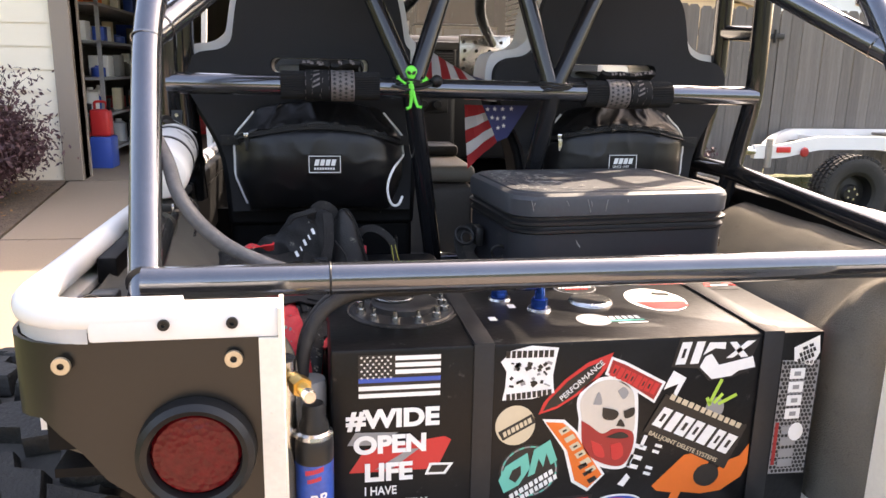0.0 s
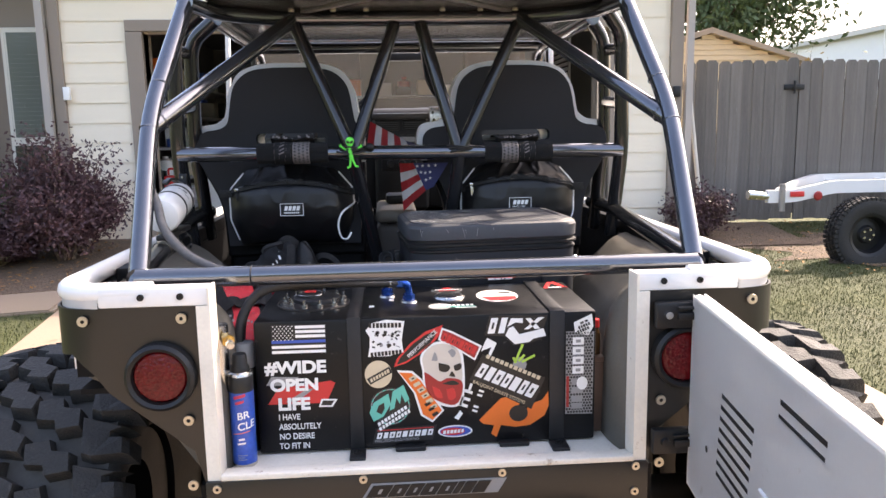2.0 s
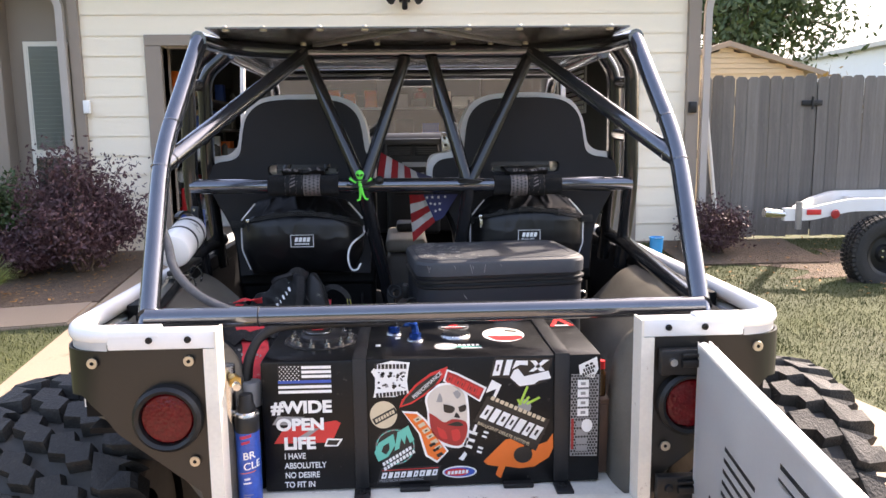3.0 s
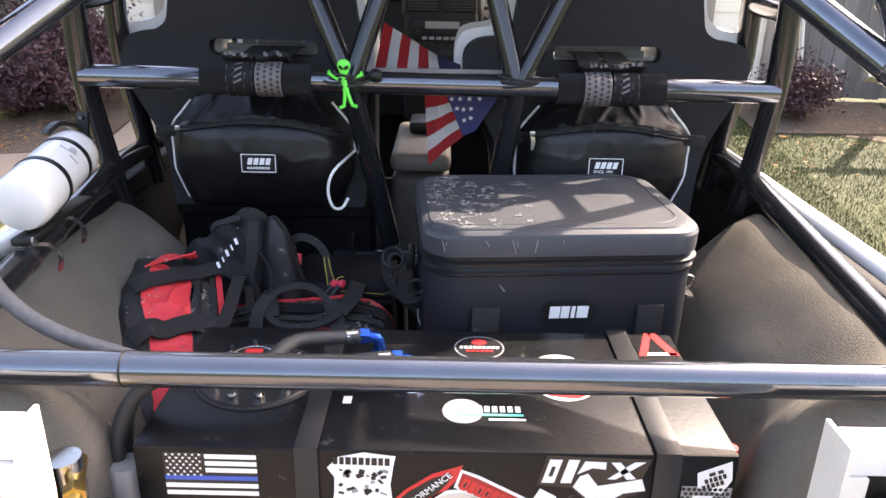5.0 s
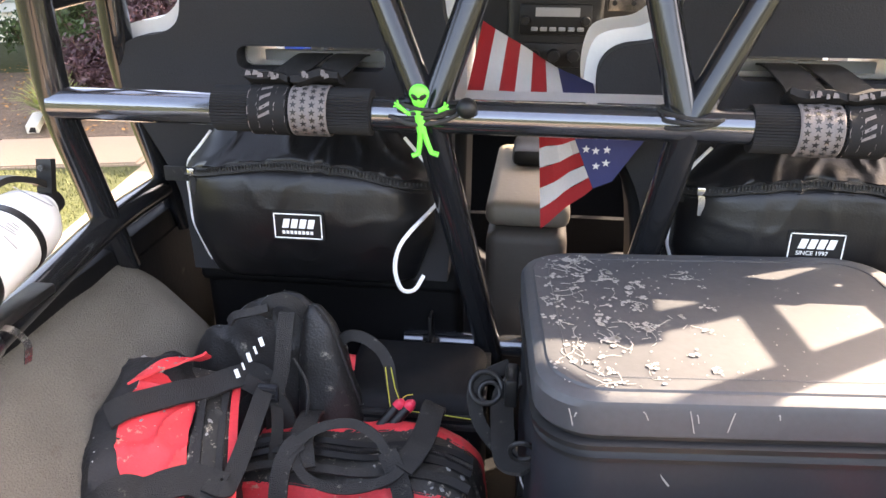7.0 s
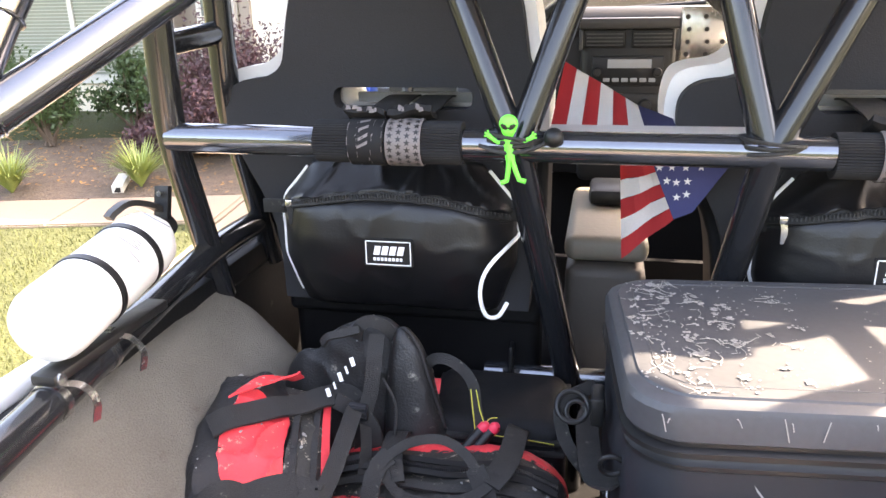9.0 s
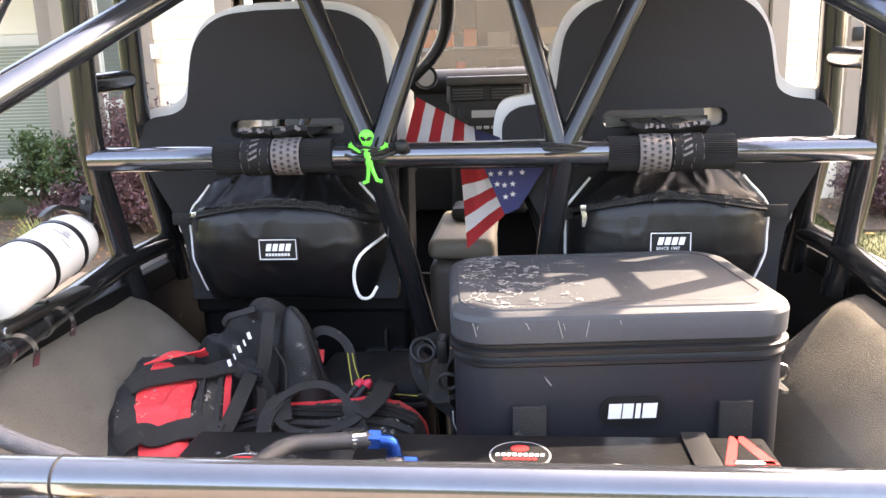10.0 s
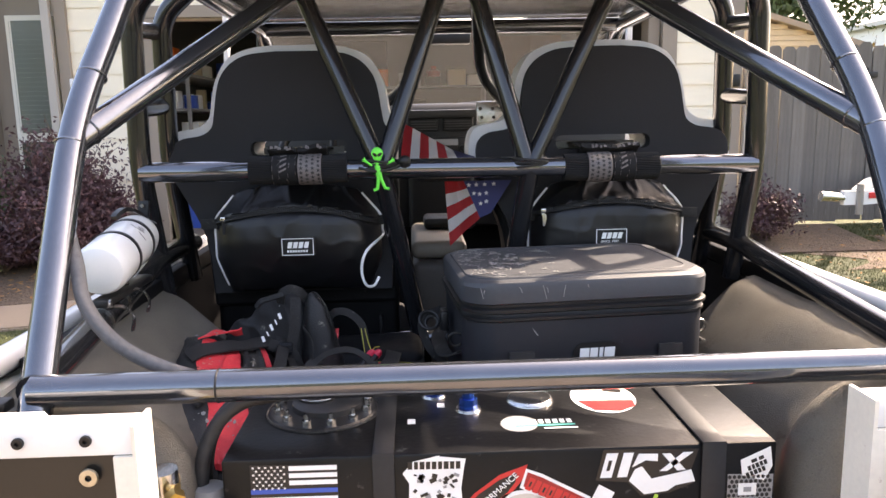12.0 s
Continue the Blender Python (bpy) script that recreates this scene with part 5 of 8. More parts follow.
    for txt, x, z, size, sx, wt in (("#WIDE", -0.361, 1.024, 0.0385, 1.12, 0.0017), ("OPEN", -0.352, 0.983, 0.038, 1.09, 0.0017), ("LIFE", -0.337, 0.938, 0.0385, 1.09, 0.0017), ("I HAVE", -0.337, 0.914, 0.0195, 0.82, 0.0003), ("ABSOLUTELY", -0.337, 0.891, 0.0195, 0.82, 0.0003), ("NO DESIRE", -0.337, 0.868, 0.0195, 0.82, 0.0003), ("TO FIT IN", -0.338, 0.845, 0.0195, 0.82, 0.0003)):
        words(txt, size, front(x, z, 4) @ Matrix.Diagonal((sx, 1, 1, 1)), STWHITE, t, "white capital lettering", weight=wt)
    # round white maker's sticker with a winged engine
    s = stick(t, [(-0.135, 1.115), (-0.12, 1.132), (-0.088, 1.139), (-0.047, 1.134), (-0.05, 1.118), (-0.054, 1.09), (-0.052, 1.07), (-0.05, 1.062), (-0.085, 1.054), (-0.131, 1.054), (-0.127, 1.075), (-0.126, 1.1)], STWHITE, 1, "sticker", "white sticker with a black winged engine drawing")
    bars(s, -0.091, 1.126, 0.075, 0.011, 9, STBLACK, -1, 2, 0.0)
    bars(s, -0.09, 1.061, 0.072, 0.01, 9, STBLACK, 4, 2, 0.0)
    rnd = random.Random(2)
    for k in range(26):
        stick(s, quad(-0.09 + rnd.uniform(-0.03, 0.03), 1.093 + rnd.uniform(-0.018, 0.02), rnd.uniform(0.003, 0.012), rnd.uniform(0.002, 0.007), rnd.uniform(-50, 50)), STBLACK if k % 3 else STGREY, 2 + k % 2, "drawing_line")
    # red swoosh
    s = stick(t, [(-0.073, 1.028), (-0.066, 1.047), (-0.035, 1.082), (0.0, 1.108), (0.039, 1.122), (0.034, 1.102), (0.018, 1.082), (-0.016, 1.054), (-0.045, 1.036)], STRED, 1, "sticker", "red and black swoosh sticker")
    stick(s, [(-0.067, 1.033), (-0.059, 1.049), (-0.03, 1.08), (0.0, 1.101), (0.024, 1.11), (0.022, 1.097), (0.01, 1.081), (-0.019, 1.057), (-0.045, 1.0405)], STBLACK, 2, "black_inlay")
    words("PERFORMANCE", 0.0125, Matrix.Translation((-0.038, TANK_F - 0.0025, 1.048)) @ Matrix.Rotation(radians(-42), 4, "Y") @ Matrix.Rotation(radians(90), 4, "X"), STWHITE, s, "white lettering")
    # tan round, teal round
    s = stick(t, disc(-0.109, 1.012, 0.031, 0.0325), STTAN, 1, "sticker", "cream round sticker")
    stick(s, quad(-0.106, 1.009, 0.058, 0.016, 28), STBLACK, 2, "dark_band")
    bars(s, -0.106, 1.009, 0.05, 0.008, 7, STTAN, 28, 3)
    s = stick(t, disc(-0.084, 0.934, 0.047, 0.045), STBLACK, 1, "sticker", "black and teal round sticker")
    for a0 in range(0, 360, 12):
        if not 200 < a0 < 250:
            stick(s, quad(-0.084 + 0.043 * math.cos(radians(a0)), 0.934 + 0.041 * math.sin(radians(a0)), 0.0024, 0.008, a0), STTEAL if a0 % 24 else STGREY, 2, "rim_mark")
    stick(s, [(-0.132, 0.922), (-0.122, 0.945), (-0.088, 0.966), (-0.083, 0.94), (-0.1, 0.912), (-0.123, 0.9)], STTEAL, 3, "teal_block")
    stick(s, [(-0.116, 0.924), (-0.111, 0.938), (-0.098, 0.945), (-0.097, 0.93), (-0.105, 0.917)], STBLACK, 4, "dark_inlay")
    stick(s, [(-0.086, 0.925), (-0.078, 0.97), (-0.053, 0.985), (-0.04, 0.95), (-0.05, 0.943), (-0.058, 0.963), (-0.062, 0.94), (-0.07, 0.955), (-0.075, 0.93)], STTEAL, 3, "teal_block")
    bars(s, -0.08, 0.912, 0.08, 0.008, 9, STWHITE, 31, 3)
    bars(s, -0.075, 0.902, 0.085, 0.008, 10, STWHITE, 31, 3)
    # orange slanted block
    s = stick(t, [(-0.067, 1.02), (-0.032, 1.017), (-0.012, 0.998), (0.039, 0.92), (0.012, 0.892), (-0.015, 0.91), (-0.03, 0.965)], STWHITE, 2, "sticker", "orange slanted sticker with a white edge")
    stick(s, [(-0.062, 1.015), (-0.034, 1.012), (-0.014, 0.994), (0.034, 0.92), (0.012, 0.898), (-0.01, 0.913), (-0.025, 0.965)], STORANGE, 3, "orange_field")
    bars(s, -0.008, 0.965, 0.1, 0.016, 6, STTAN, -56, 4, 0.1, 0.4)
    bars(s, 0.01, 0.925, 0.045, 0.014, 3, STBLACK, -56, 4, 0.1, 0.5)
    # long black plate and oval
    s = stick(t, [(-0.128, 0.846), (0.012, 0.85), (0.022, 0.886), (-0.118, 0.882)], STBLACK, 1, "sticker", "black nameplate sticker with white bars")
    stick(s, quad(-0.05, 0.879, 0.13, 0.0018, 1.5), STRED, 2, "red_line")
    bars(s, -0.052, 0.867, 0.132, 0.014, 9, STWHITE, 2, 2, 0.3)
    words("PRECISION ENGINEERING", 0.0088, Matrix.Translation((-0.122, TANK_F - 0.0018, 0.8495)) @ Matrix.Rotation(radians(-1.5), 4, "Y") @ Matrix.Rotation(radians(90), 4, "X"), STGREY, s, "small grey lettering")
    s = stick(t, disc(0.064, 0.868, 0.04, 0.0145), STWHITE, 1, "sticker", "red and white oval sticker")
    stick(s, disc(0.064, 0.868, 0.036, 0.0115), STBLUE, 2, "blue_field")
    stick(s, disc(0.058, 0.868, 0.028, 0.009), STRED, 3, "red_field")
    bars(s, 0.06, 0.868, 0.05, 0.008, 6, STWHITE, 3, 4)
    # red slab with pale bars, bald bearded shape
    s = stick(t, [(0.037, 1.116), (0.06, 1.107), (0.128, 1.07), (0.112, 1.036), (0.06, 1.07), (0.028, 1.088)], STWHITE, 2, "sticker", "jagged red sticker with a white edge")
    stick(s, [(0.039, 1.111), (0.06, 1.102), (0.122, 1.068), (0.11, 1.042), (0.06, 1.075), (0.033, 1.09)], STDRED, 3, "red_field")
    bars(s, 0.076, 1.077, 0.085, 0.019, 8, STRED, -26, 4, 0.0, 0.2)
    rounded = lambda pts: [(p.x, p.y) for p in smooth_line([(a, b, 0) for a, b in pts + pts[:1]], 4)[:-1]]
    s = stick(t, rounded([(-0.009, 1.016), (-0.013, 1.05), (0.008, 1.078), (0.044, 1.083), (0.077, 1.066), (0.086, 1.034), (0.087, 0.965), (0.075, 0.931), (0.046, 0.928), (0.01, 0.944), (-0.007, 0.972)]), STWHITE, 1, "sticker", "white-edged sticker of a pale dome over a red wedge")
    stick(s, rounded([(-0.004, 1.014), (-0.008, 1.048), (0.012, 1.073), (0.044, 1.078), (0.072, 1.063), (0.08, 1.033), (0.079, 0.985), (0.04, 0.985), (0.005, 1.0)]), STSKIN, 2, "pale_field")
    stick(s, rounded([(-0.005, 1.014), (-0.001, 0.974), (0.015, 0.95), (0.048, 0.934), (0.07, 0.936), (0.082, 0.964), (0.079, 0.99), (0.049, 0.997), (0.03, 0.99), (0.008, 1.006)]), STDRED, 3, "red_field")
    for pol, m in (([(0.028, 1.034), (0.05, 1.028), (0.054, 1.02), (0.046, 1.012), (0.03, 1.016)], STBLACK), ([(0.062, 1.026), (0.079, 1.031), (0.079, 1.018), (0.066, 1.014)], STBLACK), ([(0.052, 1.002), (0.058, 1.013), (0.066, 1.0)], STBLACK), ([(0.05, 1.06), (0.06, 1.066), (0.068, 1.056), (0.06, 1.046)], STGREY), ([(0.012, 1.04), (0.02, 1.06), (0.026, 1.04)], STGREY), ([(0.035, 0.984), (0.06, 0.991), (0.074, 0.982), (0.058, 0.98)], STBLACK), ([(0.012, 0.98), (0.03, 0.97), (0.036, 0.95), (0.02, 0.955)], STRED), ([(0.045, 0.97), (0.062, 0.972), (0.066, 0.95), (0.05, 0.945)], STRED)):
        stick(s, rounded(pol), m, 4, "dark_patch" if m is STBLACK else "shade_patch")
    # white animal-tail shape with lettering bars
    s = stick(t, [(0.135, 1.094), (0.146, 1.14), (0.28, 1.136), (0.268, 1.1), (0.276, 1.086), (0.24, 1.072), (0.2, 1.068), (0.18, 1.09)], STBLACK, 1, "sticker", "white cut-out sticker with a sweeping tail shape")
    bars(s, 0.165, 1.116, 0.046, 0.036, 2, STWHITE, 0, 2, 0.25, 0.3)
    for pol in ([(0.182, 1.092), (0.19, 1.109), (0.2, 1.113), (0.214, 1.094), (0.248, 1.101), (0.27, 1.106), (0.276, 1.088), (0.248, 1.083), (0.237, 1.075), (0.204, 1.071)], [(0.225, 1.105), (0.236, 1.105), (0.272, 1.132), (0.258, 1.132)], [(0.228, 1.131), (0.24, 1.131), (0.262, 1.106), (0.25, 1.105)], [(0.186, 1.112), (0.195, 1.132), (0.222, 1.131), (0.222, 1.12), (0.205, 1.122)]):
        stick(s, pol, STWHITE, 2, "white_shape")
    s = stick(t, [(0.126, 1.057), (0.132, 1.072), (0.14, 1.088), (0.162, 1.075), (0.155, 1.06), (0.148, 1.045), (0.143, 1.05), (0.15, 1.066), (0.133, 1.06)], STWHITE, 1, "sticker", "white angular letter shape")
    s = stick(t, disc(0.215, 1.022, 0.016, 0.018, 12), STGREY, 1, "sticker", "lime and grey bony salute sticker")
    for x0, z0, x1, z1 in ((0.205, 1.03, 0.222, 1.07), (0.212, 1.03, 0.226, 1.045), (0.22, 1.028, 0.25, 1.043), (0.206, 1.026, 0.2, 1.04)):
        d = Vector((x1 - x0, z1 - z0))
        stick(s, quad((x0 + x1) / 2, (z0 + z1) / 2, d.length, 0.0055, math.degrees(math.atan2(d.y, d.x))), STGREEN, 2, "finger_bar")
    # dark tilted plate with white bars
    s = stick(t, [(0.098, 0.99), (0.129, 1.05), (0.274, 0.988), (0.242, 0.914)], STBLACK, 3, "sticker", "black tilted nameplate sticker with white and gold bars")
    bars(s, 0.2, 1.017, 0.14, 0.009, 12, STTAN, -25, 4, 0.0)
    bars(s, 0.185, 0.985, 0.148, 0.034, 7, STWHITE, -24.5, 4, 0.15, 0.22)
    words("BALLJOINT DELETE SYSTEMS", 0.0105, Matrix.Translation((0.105, TANK_F - 0.0028, 0.9845)) @ Matrix.Rotation(radians(25.3), 4, "Y") @ Matrix.Rotation(radians(90), 4, "X"), STTAN, s, "gold small lettering")
    s = stick(t, [(0.062, 0.9), (0.072, 0.895), (0.082, 0.91), (0.076, 0.918), (0.069, 0.908)], STWHITE, 1, "sticker", "white broken letter shapes")
    for cx, cz, w, h in ((0.084, 0.93, 0.02, 0.007), (0.09, 0.945, 0.02, 0.007), (0.096, 0.962, 0.02, 0.007), (0.1, 0.972, 0.006, 0.02), (0.08, 0.94, 0.006, 0.02), (0.11, 0.915, 0.012, 0.005), (0.113, 0.925, 0.012, 0.005), (0.122, 0.952, 0.012, 0.005), (0.126, 0.962, 0.012, 0.005)):
        stick(s, quad(cx, cz, w, h, -20), STWHITE, 1, "letter_bar")
    s = stick(t, [(0.12, 0.892), (0.171, 0.943), (0.2, 0.947), (0.216, 0.93), (0.205, 0.908), (0.225, 0.905), (0.239, 0.925), (0.268, 0.935), (0.282, 0.955), (0.283, 0.92), (0.273, 0.897), (0.239, 0.875), (0.205, 0.872), (0.171, 0.878), (0.16, 0.849), (0.148, 0.858), (0.155, 0.878), (0.129, 0.883)], STORANGE, 1, "sticker", "orange flame-tailed cut-out sticker")
    stick(s, disc(0.212, 0.905, 0.022, 0.02, 16), STBLACK, 2, "dark_inlay")
    # end panel: honeycomb decal
    s = stick(t, [(0.34, 1.117), (0.382, 1.136), (0.386, 1.107), (0.375, 1.085), (0.343, 1.094)], STWHITE, 2, "sticker", "small white tilted label sticker")
    bars(s, 0.364, 1.118, 0.022, 0.005, 2, STBLACK, 22, 3, 0.0)
    bars(s, 0.364, 1.109, 0.03, 0.007, 5, STBLACK, 22, 3, 0.0)
    bars(s, 0.362, 1.099, 0.03, 0.007, 5, STBLACK, 22, 3, 0.0)
    s = stick(t, [(0.322, 0.898), (0.386, 0.896), (0.388, 1.094), (0.323, 1.096)], STGREY, 1, "sticker", "grey honeycomb decal with white and red bars")
    for r in range(28):
        for k in range(9):
            x = 0.3255 + 0.0068 * k + (0.0034 if r % 2 else 0)
            stick(s, [(x + 0.0028 * math.cos(radians(60 * q + 30)), 1.0915 - r * 0.0070 + 0.0032 * math.sin(radians(60 * q + 30))) for q in range(6)], STBLACK, 2, "cell")
    for i, z in enumerate((1.073, 1.05, 1.027, 1.004)):
        stick(s, quad(0.351, z, 0.026, 0.018, 0), STWHITE, 3, "letter_bar")
        stick(s, quad(0.351, z, 0.011, 0.007, 0), STGREY, 4, "letter_gap")
    stick(s, quad(0.327, 0.952, 0.006, 0.075, 0), STDRED, 3, "red_bar")
    for z in (0.975, 0.955, 0.935, 0.917):
        stick(s, quad(0.349, z, 0.026, 0.014, 0), STGREY, 3, "letter_bar")
    stick(s, disc(0.361, 0.972, 0.013, 0.016, 14), STWHITE, 4, "white_shape")


# ---- cooler ----
def cooler():
    c = thing("cooler", (0.205, 0.67, 0.832), "charcoal soft-sided cooler box with a dusty splashed lid", "cooler")
    M = Matrix.Translation((0.203, 0.682, 0.010)) @ Matrix.Rotation(radians(5.0), 4, "Z")
    W, D = 0.242, 0.178

    def rr(w, d, z, r=0.06):
        return [M @ Vector((x, y, z)) for x, y in round_poly(-w, w, -d, d, r, 6)]
    part("body", loft([rr(W - 0.012, D - 0.016, 0.824), rr(W - 0.006, D - 0.01, 0.86), rr(W - 0.004, D - 0.006, 1.1), rr(W - 0.004, D - 0.004, 1.208), rr(W - 0.008, D - 0.008, 1.232)]), COOLER, c, "charcoal coated fabric body", angle=50)
    part("zip", loft([rr(W - 0.006, D - 0.006, 1.212), rr(W - 0.001, D - 0.001, 1.216), rr(W - 0.001, D - 0.001, 1.221), rr(W - 0.005, D - 0.005, 1.224), rr(W - 0.006, D - 0.006, 1.228), rr(W + 0.002, D + 0.002, 1.232), rr(W + 0.002, D + 0.002, 1.238), rr(W - 0.005, D - 0.005, 1.2415), rr(W - 0.005, D - 0.005, 1.246)]), BLACKP, c, "black waterproof zip", angle=50)
    part("lid", loft([rr(W - 0.006, D - 0.006, 1.245), rr(W, D, 1.25), rr(W + 0.001, D + 0.001, 1.281), rr(W - 0.002, D - 0.002, 1.288), rr(W - 0.008, D - 0.008, 1.2925), rr(W - 0.013, D - 0.013, 1.2932), rr(W - 0.0145, D - 0.0145, 1.2956), rr(W - 0.03, D - 0.03, 1.2966, 0.05), rr(W - 0.036, D - 0.036, 1.2957, 0.046), rr(W - 0.06, D - 0.06, 1.2955, 0.03)]), LIDMAT, c, "dusty moulded lid", angle=28)
    part("seam", sweep([p + Vector((0, 0, 0.0004)) for p in (lambda q: q + q[:1])(rr(W - 0.034, D - 0.034, 1.2957, 0.046))], 0.0011, 6), LIDMAT, c)
    rnd = random.Random(12)
    spl = bmesh.new()
    on_lid = lambda x, y: M @ Vector((max(-W + 0.012, min(W - 0.03, x)), max(-D + 0.014, min(D - 0.014, y)), 1.2974))

    def blot(x, y, r, n=13):
        a0 = rnd.uniform(0, 6)
        c = on_lid(x, y)
        plate([(c.x + r * rnd.uniform(0.4, 1.25) * math.cos(a0 + 2 * math.pi * q / n), c.y + r * rnd.uniform(0.4, 1.25) * math.sin(a0 + 2 * math.pi * q / n)) for q in range(n)], 1.3072, 1.3076, "xy", bm=spl)

    def streak(x, y, a, n, w):
        pts = []
        for q in range(n):
            pts.append(on_lid(x, y))
            a += rnd.uniform(-0.5, 0.5)
            x, y = x + 0.004 * math.cos(a), y + 0.004 * math.sin(a)
        sweep(pts, 0.0004, bm=spl, flat_w=w, up=(0, 0, 1))
        return x, y, a
    for k in range(78):
        x, y = -W + 0.02 + abs(rnd.gauss(0, 0.10)), rnd.uniform(-D + 0.02, D - 0.02)
        if x > 0.1:
            continue
        r0 = rnd.uniform(0.0015, 0.0042)
        for q in range(rnd.randint(3, 7)):
            blot(x + rnd.gauss(0, 0.004), y + rnd.gauss(0, 0.004), r0 * rnd.uniform(0.3, 1.1))
        for q in range(rnd.randint(0, 2)):
            ex, ey, ea = streak(x, y, rnd.uniform(0, 6.3), rnd.randint(3, 8), rnd.uniform(0.0003, 0.0009))
            if rnd.random() < 0.5:
                streak(ex, ey, ea + rnd.choice((-0.9, 0.9)), rnd.randint(2, 4), 0.0005)
    for k in range(220):
        x, y = -W + 0.02 + abs(rnd.gauss(0, 0.17)), rnd.uniform(-D + 0.02, D - 0.02)
        blot(x, y, rnd.uniform(0.0004, 0.0014), 6)
    tagged(part("splash_mark", spl, SPLAT, c, "pale dried mud splashes", smooth=False), kind="stuff")
    for x, z0, z1, dx in ((-0.212, 1.288, 1.262, 0.005), (-0.204, 1.282, 1.272, -0.002), (-0.14, 1.286, 1.27, 0.006), (-0.095, 1.288, 1.256, 0.007), (-0.088, 1.284, 1.268, 0.003), (-0.052, 1.287, 1.258, -0.004), (-0.01, 1.285, 1.274, 0.002)):
        p = [M @ Vector((x, -D - 0.0014, z0 - 0.006)), M @ Vector((x + dx * 0.4, -D - 0.0014, (z0 + z1) / 2)), M @ Vector((x + dx, -D - 0.0012, z1))]
        part("drip_mark", sweep(smooth_line(p, 4), 0.0005, flat_w=0.0011, up=(0, -1, 0)), SPLAT, c, smooth=False)
    part("scratch", sweep([M @ Vector((-0.118, -D + 0.0045, 1.205)), M @ Vector((-0.103, -D + 0.0045, 1.185))], 0.0006, flat_w=0.002, up=(0, -1, 0)), SPLAT, c, "pale scratch")
    # maker's patch, lash loops, carry handles
    pat = part("patch", plate([tuple(p) for p in round_poly(0.0, 0.092, 1.124, 1.166, 0.019)], 0, 0.002), BLACKP, c, "black patch with a white maker's sign")
    pm = M @ Matrix.Translation((-0.035, -D + 0.002, 0))
    pat.data.transform(pm)
    for x0, x1 in ((0.011, 0.029), (0.031, 0.046), (0.049, 0.056), (0.059, 0.079)):
        b = plate([(x0, 1.134), (x1, 1.134), (x1 + 0.002, 1.156), (x0 + 0.002, 1.156)], -0.0012, -0.0002)
        b.transform(pm)
        part("letter_bar", b, STWHITE, pat, smooth=False)
    for x in (-0.135, 0.155):
        b = box(x - 0.024, x + 0.024, -D - 0.004, -D + 0.005, 1.04, 1.157, 0.002)
        b.transform(M)
        part("lash_loop", b, WEB, c, "black webbing lash loop")
    for s in (-1, 1):
        h = smooth_line([M @ Vector((s * (W - 0.004), -0.1, 1.14)), M @ Vector((s * (W + 0.02), -0.07, 1.125)), M @ Vector((s * (W + 0.024), 0.0, 1.12)), M @ Vector((s * (W + 0.02), 0.07, 1.125)), M @ Vector((s * (W - 0.004), 0.1, 1.14))])
        part("carry_handle", sweep(h, 0.004, flat_w=0.03, up=(0, 0, 1)), WEB, c, "black webbing carry handle")
        part("ring", ring(M @ Vector((s * (W + 0.006), -0.1, 1.165)), (0, 1, 0.2), 0.014, 0.003, 20, 8), CHROME if s > 0 else BLACKP, c, "metal strap ring")


# ---- seats ----
def soften(ob, w):
    """Rounds an object's sharp outline."""
    mod = ob.modifiers.new("round", "BEVEL")
    mod.width, mod.segments, mod.limit_method, mod.angle_limit = w, 4, "ANGLE", radians(50)


